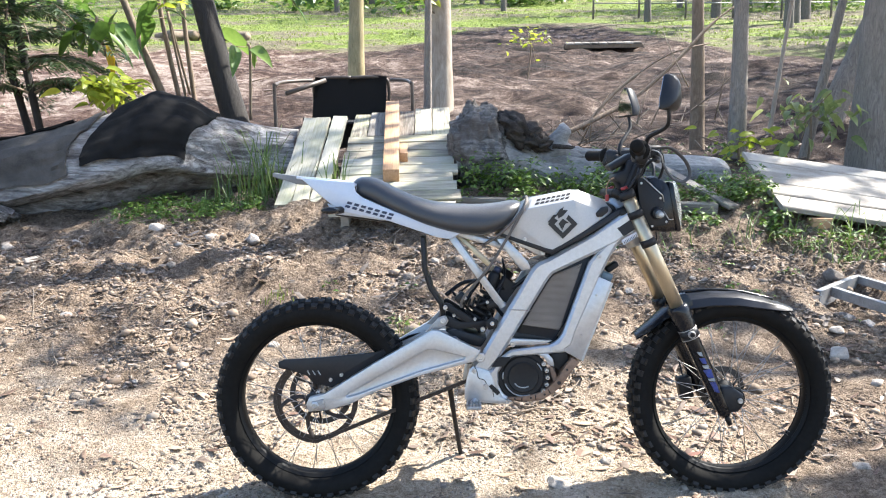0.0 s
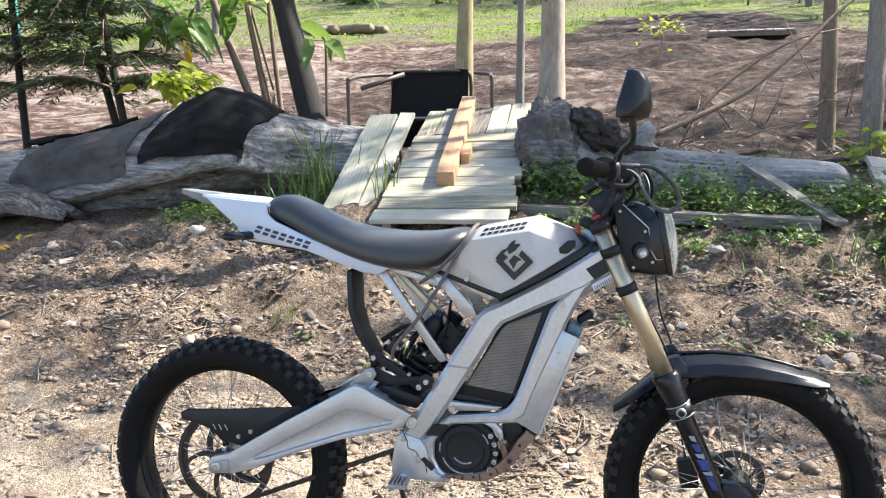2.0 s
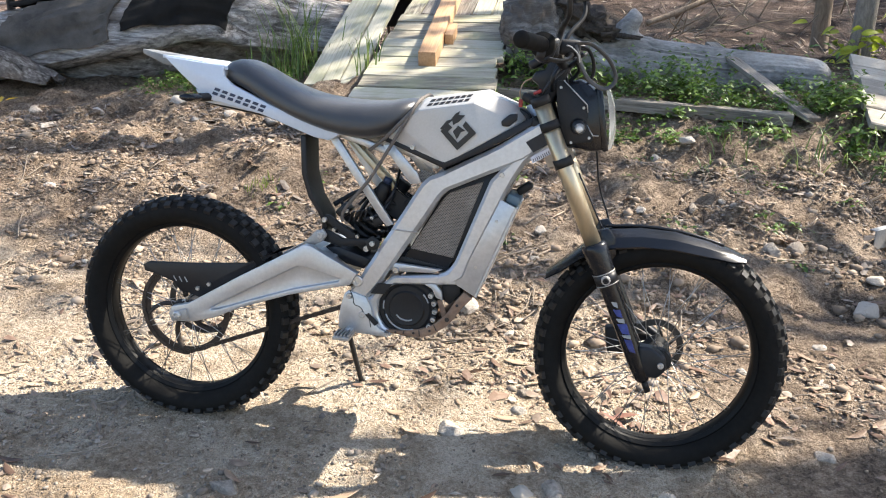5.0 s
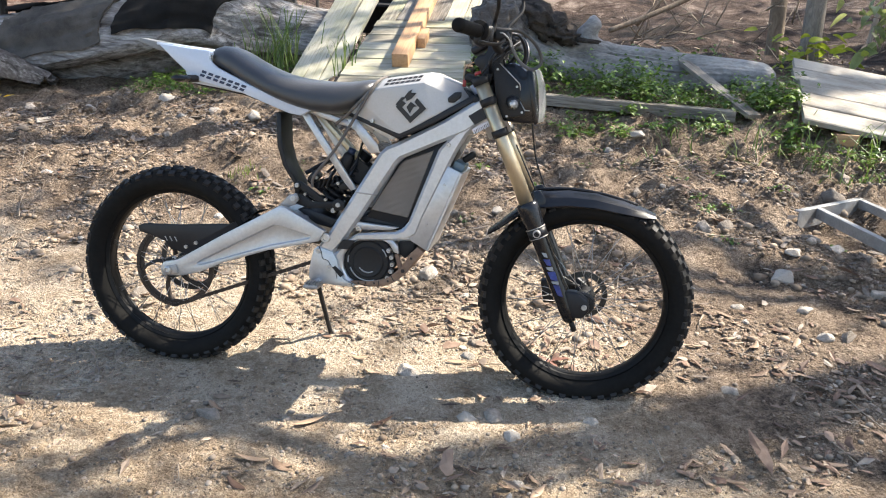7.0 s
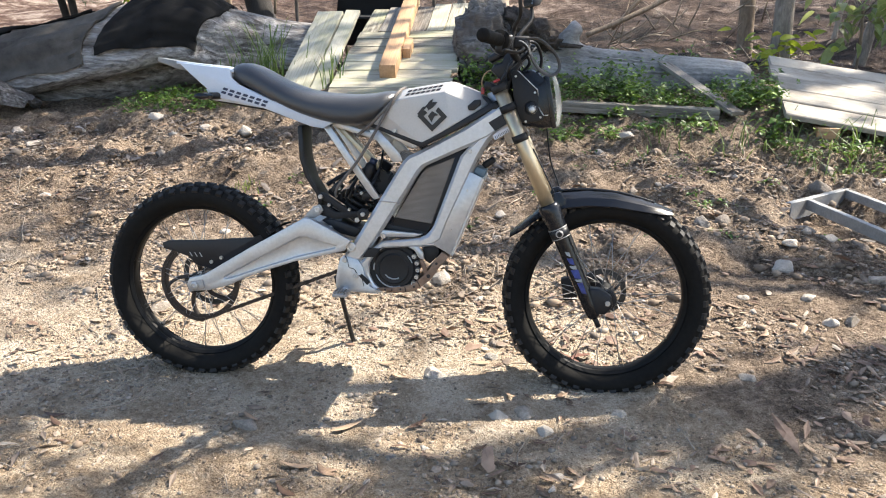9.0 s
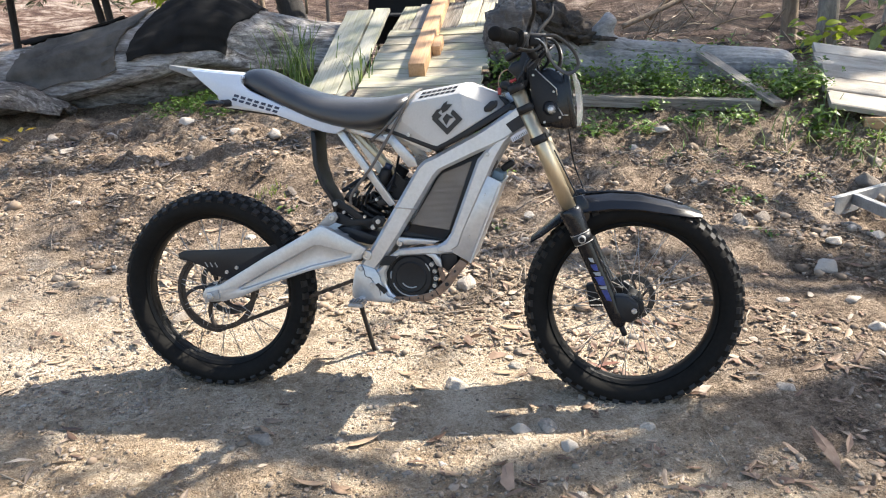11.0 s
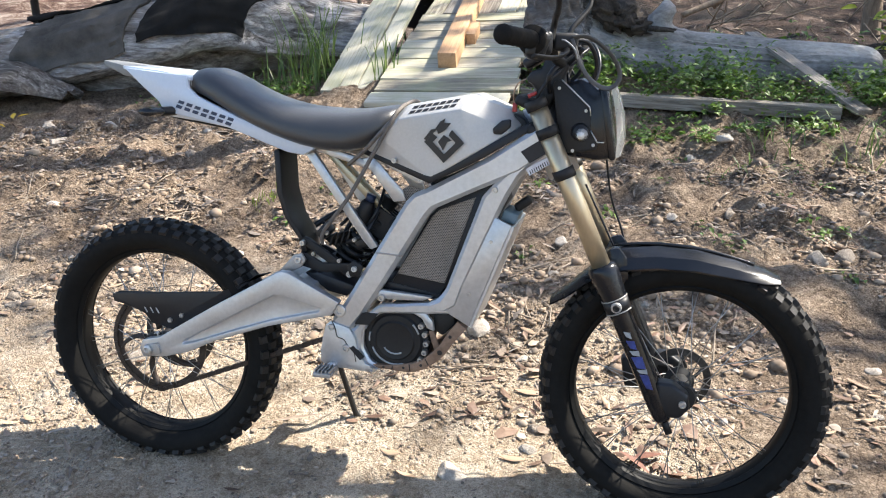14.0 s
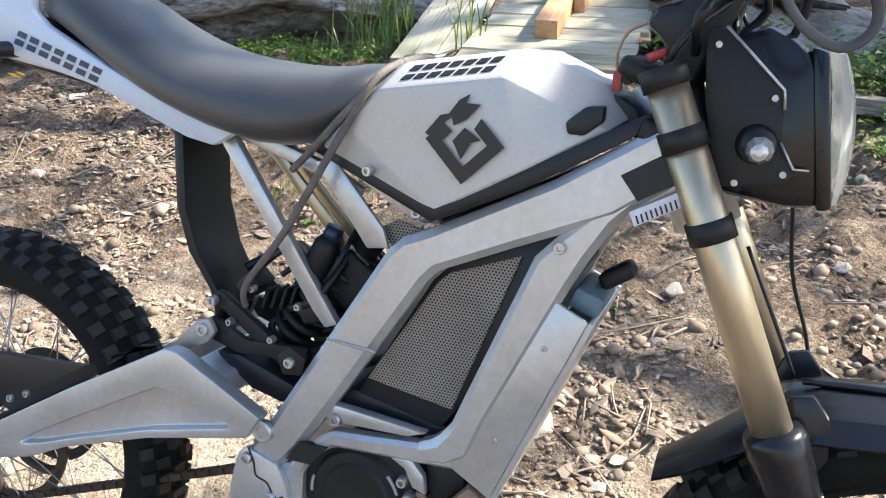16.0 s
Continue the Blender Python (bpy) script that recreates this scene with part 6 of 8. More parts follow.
for k in range(14):
    r4 = random.Random(40 + k)
    x0 = r4.uniform(0.42, 0.78)
    p = Vector((x0, 5.42 + r4.uniform(-0.05, 0.1), 0.99 + r4.uniform(-0.06, 0.05) - (x0 - 0.42) * 0.40))
    part("splinter", tube([p, p + Vector((r4.uniform(0.04, 0.16), r4.uniform(-0.04, 0.03), r4.uniform(-0.06, 0.05)))], [0.018, 0.006], 6), ROT, fallen_log)
# hollow broken butt of the log, its pale lip bulging over a dark cavity
def broken_butt():
    bm = bmesh.new()
    nu, nv = 40, 30
    rows = []
    for i in range(nu):
        u = i / (nu - 1)
        row = []
        for j in range(nv):
            a = radians(30 + 165 * j / (nv - 1))
            x = -3.55 + 0.95 * u
            r = 0.20 + 0.05 * math.sin(u * 3.0) - 0.13 * max(0.0, u - 0.75) / 0.25
            r += 0.045 * noise.noise(Vector((x * 3, math.cos(a) * 3, math.sin(a) * 3))) + 0.022 * noise.noise(Vector((x * 4, math.cos(a) * 11, math.sin(a) * 11)))
            row.append(bm.verts.new((x, 4.92 + 0.12 * u - math.cos(a) * r * 1.25, 0.42 + 0.02 * u + math.sin(a) * r)))
        rows.append(row)
    for a, b in zip(rows, rows[1:]):
        for k in range(nv - 1):
            bm.faces.new((a[k], a[k + 1], b[k + 1], b[k]))
    bmesh.ops.solidify(bm, geom=bm.faces[:], thickness=0.035)
    bmesh.ops.recalc_face_normals(bm, faces=bm.faces[:])
    return bm


whole("broken_log_piece", broken_butt(), BUTTWOOD, "hollow grey broken log piece beside the fallen log", "log", YARD, sharp=60)


def log_mat(x0, x1, a0, a1, material, label, sag=0.0, up_=0.0):
    """A mat that drapes over the log, with ragged edges."""
    nu, nv = 44, 34
    bm = bmesh.new()
    lay = []
    for lift in (0.022, 0.008):
        g = []
        for i in range(nu):
            row = []
            for j in range(nv):
                u, v = i / (nu - 1), j / (nv - 1)
                x = x0 + (x1 - x0) * u + 0.03 * math.sin(v * 7 + x0) * (1 if 0 < u < 1 else 1.4) + 0.12 * (v - 0.08)
                a = radians(a0 + (a1 - a0) * v + 3.0 * math.sin(u * 9 + x0 * 3) - sag * u * (1 - v))
                row.append(bm.verts.new(log_point(x, a, up_ + lift + 0.012 * noise.noise(Vector((x * 5, a * 3, 7))))))
            g.append(row)
        lay.append(g)
    t, b = lay
    for i in range(nu - 1):
        for j in range(nv - 1):
            bm.faces.new((t[i][j], t[i + 1][j], t[i + 1][j + 1], t[i][j + 1]))
            bm.faces.new((b[i][j], b[i][j + 1], b[i + 1][j + 1], b[i + 1][j]))
    for i in range(nu - 1):
        for j in (0, nv - 1):
            bm.faces.new((t[i][j], t[i + 1][j], b[i + 1][j], b[i][j]))
    for j in range(nv - 1):
        for i in (0, nu - 1):
            bm.faces.new((t[i][j], t[i][j + 1], b[i][j + 1], b[i][j]))
    bmesh.ops.recalc_face_normals(bm, faces=bm.faces[:])
    return whole("rubber_mat", bm, material, label, "mat", YARD, group="mats on the log", sharp=60)


log_mat(-2.20, -1.60, 6, 150, MAT, "black woven rubber mat draped over the log", 16.0)
log_mat(-3.00, -2.30, 0, 130, MAT_GREY, "faded dark mat draped over the log")
log_mat(-3.04, -2.36, 88, 134, MAT, "black edge of a second mat folded over the log", 0.0, 0.022)


# ---- boards ----
def plank_mesh(L, W, T, seed):
    """A sawn board along x, its edges worn, slightly cupped, resting on z = 0."""
    r5 = random.Random(seed)
    bm = bmesh.new()
    nx = max(4, int(L / 0.12))
    top, bot = [], []
    for i in range(nx + 1):
        x = L * i / nx
        wob = r5.uniform(-0.003, 0.003)
        row_t, row_b = [], []
        for j, s in enumerate((-0.5, -0.47, 0.0, 0.47, 0.5)):
            edge = 0.0 if abs(s) < 0.49 else -0.006
            row_t.append(bm.verts.new((x, s * W + wob, T + edge + r5.uniform(-0.001, 0.001) + 0.004 * s * s)))
            row_b.append(bm.verts.new((x, s * W + wob, 0)))
        top.append(row_t), bot.append(row_b)
    for i in range(nx):
        for j in range(4):
            bm.faces.new((top[i][j], top[i + 1][j], top[i + 1][j + 1], top[i][j + 1]))
            bm.faces.new((bot[i][j], bot[i][j + 1], bot[i + 1][j + 1], bot[i + 1][j]))
        bm.faces.new((top[i][0], bot[i][0], bot[i + 1][0], top[i + 1][0]))
        bm.faces.new((top[i][4], top[i + 1][4], bot[i + 1][4], bot[i][4]))
    for i in (0, nx):
        for j in range(4):
            bm.faces.new((top[i][j], top[i][j + 1], bot[i][j + 1], bot[i][j]))
    bmesh.ops.recalc_face_normals(bm, faces=bm.faces[:])
    return bm


def deck(name, label, category, origin, along, across, boards, material, gap=0.006, thick=0.024, base=YARD):
    """Boards side by side: each (length, width, shift). along: the boards' way; across: how they follow one another."""
    a, c = Vector(along).normalized(), Vector(across).normalized()
    n = a.cross(c).normalized()
    if n.z < 0:
        n = -n
    rot = Matrix((a, n.cross(a), n)).transposed().to_4x4()
    sgn = 1 if (n.cross(a)).dot(c) > 0 else -1
    t = thing(name, label, category, base @ Matrix.Translation(origin) @ rot)
    y = 0.0
    for k, (L, W, shift) in enumerate(boards):
        bm = plank_mesh(L, W - gap, thick, k * 7 + len(name))
        b = part("plank", bm, material, t)
        b.matrix_basis = pose(shift, sgn * (y + W / 2), 0.003 * (k % 3), 0.5 * ((k * 37) % 5 - 2), 0, 0.35 * ((k * 53) % 5 - 2))
        y += W
    return t, rot, y, sgn


# steep narrow ramp of three long boards
ramp_l, rl_rot, _, sg = deck("narrow_ramp", "narrow ramp of three weathered boards leaning on the log", "ramp", (-0.988, 5.0, 0.545), (0.035, 0.92, 0.47), (1, -0.05, 0), ((1.05, 0.102, 0.0), (1.05, 0.104, 0.0), (1.06, 0.106, 0.0)), PLANK)
for k in (0.12, 0.92):
    b = part("cleat", plank_mesh(0.235, 0.07, 0.04, 3), PLANK, ramp_l)
    b.matrix_basis = pose(k, 0, -0.042, 0, 0, 90 * sg)
# wide ramp: cross boards below, long boards above
ramp_r, rr_rot, _, sg = deck("wide_ramp", "wide ramp of pale green-stained cross boards over the log", "ramp", (-0.600, 4.62, 0.545), (1, 0.01, 0.02), (0.0, 1.0, 0.275), tuple((0.725 - 0.002 * k + 0.012 * ((k * 29) % 3 - 1), 0.142, 0.006 * ((k * 17) % 3 - 1)) for k in range(9)), PLANK)
for k in (0.08, 0.60):
    b = part("joist", plank_mesh(1.75, 0.045, 0.07, 5), PLANK_OLD, ramp_r)
    b.matrix_basis = pose(k, 0.02 * sg, -0.072, 0, 0, 90 * sg)
y0 = 1.285
for k, (w, m, l) in enumerate(((0.12, PLANK, 0.51), (0.18, PLANK_OLD, 0.53), (0.15, PLANK_OLD, 0.56), (0.125, PLANK, 0.59), (0.135, PLANK, 0.63))):
    b = part("plank", plank_mesh(l, w - 0.006, 0.024, 60 + k), m, ramp_r)
    b.matrix_basis = pose(0.0 + sum((0.12, 0.18, 0.15, 0.125, 0.135)[:k]) + w / 2, y0 * sg, 0.002 + 0.006 * (k % 2), 0, 0, 90 * sg)
# squared timber lying up the wide ramp, with an offcut against it
up = Vector((-0.05, 1.0, 0.275)).normalized()
tm = YARD @ Matrix.Translation((-0.280, 5.04, 0.688)) @ Matrix((up, Vector((0, 0, 1)).cross(up).normalized(), up.cross(Vector((0, 0, 1)).cross(up)).normalized())).transposed().to_4x4()
post_bm = block((1.42, 0.098, 0.085), (0.71, 0, 0.043), 0.004, 2)
bmesh.ops.subdivide_edges(post_bm, edges=[e for e in post_bm.edges if e.calc_length() > 1.0], cuts=10)
whole("timber_post", post_bm, POST, "orange-brown squared timber lying up the ramp", "timber", tm)
whole("timber_offcut", block((0.20, 0.05, 0.07), (0.42, -0.078, 0.036), 0.003, 2), POST, "short brown timber offcut on the ramp", "timber", tm)

# board panel, tipped
PANEL_X = (0.98, -0.055, -0.148)
deck("board_panel", "panel of silvered old boards lying on the ground", "panel", (1.936, 5.075, 0.535), PANEL_X, (0.119, 1.155, 0.249), ((2.3, 0.25, 0.0), (2.3, 0.235, -0.01), (1.9, 0.25, 0.012), (1.35, 0.24, -0.015), (1.12, 0.225, 0.0)), PLANK_OLD, 0.010, 0.03, Matrix.Identity(4))
# loose boards
a, b = Vector((1.705, 4.78, 0.545)), Vector((1.300, 5.80, 0.800))
d = (b - a).normalized()
s = d.cross(Vector((0, 0, 1))).normalized()
whole("leaning_board", plank_mesh((b - a).length, 0.075, 0.022, 91), PLANK_OLD, "grey board leaning on the log", "board", YARD @ Matrix.Translation(a) @ Matrix((d, -s, s.cross(d) if s.cross(d).z > 0 else -s.cross(d))).transposed().to_4x4())
whole("edging_board", plank_mesh(1.50, 0.095, 0.055, 92), PLANK_OLD, "mossy board lying along the weeds", "board", YARD @ pose(0.12, 4.93, 0.555, 0, 1.3, -4.5))
whole("offcut_block", block((0.12, 0.10, 0.08), (2.17, 5.085, 0.455), 0.006), POST, "pale timber block under the panel", "timber", Matrix.Identity(4))


# galvanised angle-steel frame
def angle_bar(p, q, w=0.030, web=0.080, t=0.005):
    """An angle section: a flat flange on top, an upright web on the near edge."""
    p, q = Vector(p), Vector(q)
    d = (q - p).normalized()
    s = Vector((0, 0, 1)).cross(d).normalized()
    up_ = d.cross(s)
    bm = bmesh.new()
    prof = ((0, 0), (w, 0), (w, -t), (t, -t), (t, -web), (0, -web))
    r0, r1 = [[bm.verts.new(e + s * a + up_ * b) for a, b in prof] for e in (p, q)]
    for k in range(6):
        j = (k + 1) % 6
        bm.faces.new((r0[k], r0[j], r1[j], r1[k]))
    bm.faces.new(r0[::-1]), bm.faces.new(r1)
    bmesh.ops.recalc_face_normals(bm, faces=bm.faces[:])
    return bevel(bm, 0.0012, 1)


A, U, W_ = Vector((1.770, 4.035, 0.283)), Vector((0.69, 0.72, 0.0)), Vector((0.34, -0.94, -0.02))
steel = thing("steel_frame", "galvanised angle-steel frame lying on the dirt", "frame", Matrix.Translation(A))
for p, q, web in ((U * 0.0, U * 1.7, 0.085), (U * 0.13, U * 0.13 + W_ * 1.0, 0.048), (U * 0.48, U * 0.48 + W_ * 1.0, 0.040), (U * 1.1, U * 1.1 + W_ * 1.0, 0.040), (W_ * 1.0, W_ * 1.0 + U * 1.7, 0.085)):
    part("angle_bar", angle_bar(p, q, 0.030, web), GALV, steel)

# camp chair behind the ramps
chair = thing("camp_chair", "black canvas camp chair with a bronze tube frame", "chair", YARD @ pose(-0.70, 6.78, 0.62, 0, 0, 4))
for s in (-1, 1):
    x = -0.50 if s < 0 else 0.42
    part("arm_frame", tube(smooth_line([(x * 1.14, -0.28, 0.0), (x * 1.14, -0.28, 0.60), (x * 1.12, -0.26, 0.65), (x * 1.05, 0.0, 0.675), (s * 0.32, 0.20, 0.685)], 6), 0.014, 10), TUBE, chair, "bent dark tube arm")
    part("back_tube", tube(smooth_line([(s * 0.29, 0.30, 0.0), (s * 0.29, 0.12, 0.35), (s * 0.30, 0.06, 0.62), (s * 0.25, 0.05, 0.70), (0, 0.05, 0.705)], 6), 0.013, 10), TUBE, chair)
    part("leg", tube([(s * 0.36, 0.30, 0.0), (s * 0.36, -0.22, 0.40)], 0.012, 10), TUBE, chair)
part("arm_pad", tube([(-0.50, -0.16, 0.585), (-0.20, 0.0, 0.685)], 0.018, 10), TUBE, chair, "loose bronze tube end")
back = bmesh.new()
g = [[back.verts.new((x - 0.12 * (0.70 - z) * (1 if x < 0 else 0.3), 0.04 + 0.03 * math.cos(x * 6) + 0.05 * (0.5 - z), z + 0.012 * math.sin(x * 11))) for x in np.linspace(-0.285, 0.285, 12)] for z in np.linspace(0.14, 0.71, 9)]
for i in range(8):
    for j in range(11):
        back.faces.new((g[i][j], g[i][j + 1], g[i + 1][j + 1], g[i + 1][j]))
bmesh.ops.solidify(back, geom=back.faces[:], thickness=0.008)
part("backrest", back, FABRIC, chair, "black canvas backrest", 60)
part("seat", block((0.56, 0.44, 0.02), (0, -0.06, 0.36), 0.006), FABRIC, chair)


# ---- trees ----
def trunk_mesh(points, radii, sides=14, rough=0.06, steps=8):
    line = smooth_line(points, steps)
    ks = np.linspace(0, len(radii) - 1, len(line))
    rad = [float(np.interp(k, range(len(radii)), radii)) for k in ks]
    bm = tube(line, rad, sides)
    for v in bm.verts:
        v.co += Vector((noise.noise(v.co * 5), noise.noise(v.co * 5 + Vector((9, 0, 0))), 0)) * rough * max(rad)
    return bm


def tree(name, label, x, y, lean, high, r0, bark, crown=0, crown_r=1.4, crown_z=None, leaf=0.12, group="trees", limbs=4, bend=0.1, leafmat=None, sides=14):
    """Trunk, a few limbs and a loose crown of leaf clumps."""
    r6 = random.Random(int(x * 1000) + int(y * 100))
    gx, gy = yard_xy(x, y)
    t = thing(name, label, "tree", pose(gx, gy, float(rise(gx, gy)) - 0.12) @ Matrix.Scale(1.085, 4), group)
    pts, radii = [], []
    for k in range(7):
        u = k / 6
        pts.append((lean[0] * u * high + bend * math.sin(u * 5 + x) * u, lean[1] * u * high + bend * math.cos(u * 4 + y) * u, u * high))
        radii.append(r0 * (1.25 if k == 0 else 1.0) * (1 - 0.62 * u))
    part("trunk", trunk_mesh(pts, radii, sides), bark, t, "", 80)
    cz = crown_z or high * 0.8
    tips = []
    for k in range(limbs):
        u = min(0.98, (cz + r6.uniform(-0.8, 0.6)) / high)
        base = Vector((lean[0] * u * high, lean[1] * u * high, u * high))
        a = 6.283 * k / max(1, limbs) + r6.uniform(-0.5, 0.5)
        end = base + Vector((math.cos(a) * crown_r * r6.uniform(0.6, 1), math.sin(a) * crown_r * r6.uniform(0.6, 1), r6.uniform(0.2, 0.9) * crown_r))
        part("limb", tube(smooth_line([base, base.lerp(end, 0.5) + Vector((0, 0, 0.1 * crown_r)), end], 4), [r0 * 0.35] * 3 + [r0 * 0.25] * 3 + [r0 * 0.1] * 3, 7), bark, t)
        tips += [base.lerp(end, f) for f in (0.55, 0.8, 1.0)]
    if crown and tips:
        pts = []
        for k in range(crown):
            p = tips[r6.randrange(len(tips))]
            s = crown_r * 0.28
            pts.append((p.x + r6.gauss(0, s), p.y + r6.gauss(0, s), p.z + r6.gauss(0, s * 0.7)))
        part("crown", leaves("crown", pts, leaf, leafmat or CANOPY, 0.0, 0.2), leafmat or CANOPY, t)
    return t


# trees behind the log
tree("gum_tree", "dark rough-barked trunk behind the log", -1.50, 6.70, (-0.237, 0.03), 6.0, 0.10, BARK_DARK, 0, 1.5, 5.2, 0.13)
tree("gum_tree", "mottled ochre trunk on the slope", -1.108, 10.881, (0.03, 0.02), 8.5, 0.104, BARK_OCHRE, 0, 1.5, 6.4, 0.13)
tree("gum_tree", "pale smooth straight trunk", -0.012, 10.835, (0.0, 0.01), 10.5, 0.142, BARK_PALE, 0, 1.6, 10.2, 0.13)
tree("gum_tree", "thin grey straight trunk on the slope", -0.116, 7.659, (0.006, 0.0), 7.0, 0.036, BARK_GREY, 0, 1.2, 6.2, 0.12)
tree("gum_tree", "brown furrowed trunk behind the log", 2.340, 7.62, (-0.03, 0.02), 8.0, 0.058, BARK_BROWN, 300, 1.4, 7.0, 0.13)
tree("gum_tree", "grey slender trunk beside the board panel", 2.445, 6.90, (-0.005, 0.02), 7.5, 0.066, BARK_GREY, 300, 1.3, 6.6, 0.13)
tree("gum_tree", "thin leaning pale sapling", 3.35, 8.6, (0.13, 0.02), 5.5, 0.022, BARK_PALE, 80, 0.9, 4.8, 0.12)
tree("gum_tree", "thin leaning grey sapling", 3.142, 7.287, (0.20, 0.02), 5.5, 0.042, BARK_GREY, 100, 1.0, 4.8, 0.12)
tree("gum_tree", "broad grey ironbark trunk", 3.56, 6.80, (0.02, 0.02), 9.0, 0.205, BARK_GREY, 700, 2.0, 7.6, 0.14, sides=20)
tree("gum_tree", "leaning grey limb-like trunk", 3.883, 8.642, (0.40, 0.02), 4.6, 0.13, BARK_GREY, 0, 1.0, 3.8, 0.12, limbs=0)
for x, y, ln, h, r in ((-2.07, 7.2, -0.376, 3.6, 0.040), (-2.10, 7.25, -0.17, 3.6, 0.024), (-2.05, 7.3, -0.08, 3.8, 0.024)):
    tree("sapling", "slim brown sapling trunk behind the log", x, y, (ln, 0.03), h, r, BARK_BROWN, 0, 0.6, h * 0.9, limbs=0, group="saplings")


# unseen trees added beyond the yard's right edge: their shade stripes the churned field
for x, y, h, r in ((9.6, 10.5, 9.0, 0.17), (10.8, 13.5, 9.5, 0.2), (12.5, 12.0, 9.0, 0.16), (12.6, 17.0, 10.0, 0.2), (14.5, 20.0, 10.5, 0.2), (15.5, 15.0, 9.5, 0.17), (17.0, 24.0, 11.0, 0.22), (18.0, 19.0, 10.0, 0.2), (8.2, 8.4, 8.5, 0.15)):
    tree("gum_tree", "unseen grey gum tree added to shade the field", x, y, (0.02, 0.01), h, r, BARK_GREY, 650, 2.3, h * 0.78, 0.22, limbs=6)


def oval_leaves(places, size, material, droop, up, width=0.46):
    """Broad leaves with a rounded outline, folded along the rib and bending down towards the tip."""
    V, F = [], []
    for p in places:
        L = size * float(rng.uniform(0.65, 1.3))
        a = float(rng.uniform(0, 6.283))
        d = Vector((math.cos(a), math.sin(a), up + float(rng.normal(0, 0.3)))).normalized()
        side = d.cross(Vector((0, 0, 1))).normalized()
        side = (side + side.cross(d) * float(rng.uniform(-1.3, 1.3))).normalized()
        nrm = side.cross(d).normalized()
        o = len(V)
        for i in range(8):
            u = i / 7
            w = L * width * 0.5 * (math.sin(math.pi * u ** 0.75) ** 0.8 if 0 < u < 1 else 0.03)
            c = Vector(p) + d * L * u - Vector((0, 0, 1)) * droop * L * u * u * 0.8
            for k in (-1, 0, 1):
                V.append(tuple(c + side * k * w + nrm * abs(k) * w * 0.35))
        for i in range(7):
            for k in (0, 1):
                q = o + i * 3 + k
                F.append((q, q + 1, q + 4, q + 3))
    return mesh_of("leaves", V, F, material, True)


# big-leaved sapling crowns, with one yellowed hanging leaf
def big_leaves(name, label, centre, count, radius, size, material, droop=0.7, up=-0.5, stem=None):
    t = thing(name, label, "plant", YARD @ pose(*centre))
    pts = rng.normal(0, radius, (count, 3)) * np.array([1, 1, 0.55])
    if stem:
        part("stem", tube(smooth_line([(stem[0] - centre[0], stem[1] - centre[1], stem[2] - centre[2]), (0.02, 0, -radius), (0, 0, radius * 0.4)], 5), 0.011, 7), BARK_BROWN, t)
    for p in pts[: min(9, count // 3)]:
        part("twig", tube([(0, 0, 0), tuple(p)], 0.004, 5), BARK_BROWN, t)
    part("leaves", oval_leaves(pts, size, material, droop, up), material, t)
    return t


big_leaves("leafy_sapling", "drooping broad green leaves of a sapling", (-2.16, 6.9, 1.80), 5, 0.12, 0.30, BROAD, stem=(-2.10, 7.2, 0.8))
big_leaves("leafy_sapling", "cluster of drooping leaves on a sapling tip", (-2.57, 6.5, 1.74), 16, 0.12, 0.20, BROAD, stem=(-2.45, 6.8, 0.9))
big_leaves("leafy_sapling", "hanging glossy leaves above the yard", (-1.08, 6.6, 2.10), 14, 0.14, 0.24, BROAD, stem=(-1.86, 6.72, 2.05))
big_leaves("leafy_sapling", "two grey-green leaves on a thin stem", (-1.47, 6.6, 1.56), 3, 0.05, 0.22, BROAD, stem=(-1.50, 6.7, 1.0))
big_leaves("young_shrub", "young yellow-green shrub in sunlight behind the log", (-2.36, 6.08, 1.27), 110, 0.105, 0.115, LIME, 0.5, 0.0, stem=(-2.38, 6.08, 0.5))
big_leaves("young_shrub", "bright yellow-green sapling tip", (-2.22, 7.0, 1.98), 24, 0.09, 0.12, LIME, 0.3, 0.1, stem=(-2.12, 7.2, 1.2))
big_leaves("shrub", "shrub with large pale green leaves beside the panel", (2.92, 6.65, 1.00), 70, 0.19, 0.12, PALE_LEAF, 0.6, -0.2, stem=(2.95, 6.7, 0.6))
big_leaves("shrub", "low bright shrub at the foot of a trunk", (2.35, 6.6, 0.74), 60, 0.13, 0.10, LIME, 0.3, 0.1, stem=(2.35, 6.6, 0.55))
big_leaves("sapling_tip", "bright young leaves growing from a pale trunk", (-0.21, 10.66, 2.36), 40, 0.12, 0.11, LIME, 0.3, 0.1, stem=(-0.04, 10.80, 2.10))
big_leaves("sapling_tip", "few bright leaves on a thin sapling", (1.55, 15.0, 2.05), 60, 0.22, 0.11, LIME, 0.2, 0.1, stem=(1.5, 15.0, 1.2))
yl = thing("yellow_leaf", "long yellowed leaf hanging from a sapling", "leaf", YARD @ pose(-2.47, 6.38, 1.60))
part("blade", leaves("blade", [(0, 0, 0), (0.02, 0.0, -0.02)], 0.26, YELLOW, -2.5, 0.3, 0.3, 0.1, [(0.1, 0, -1), (-0.05, 0, -1)]), YELLOW, yl)


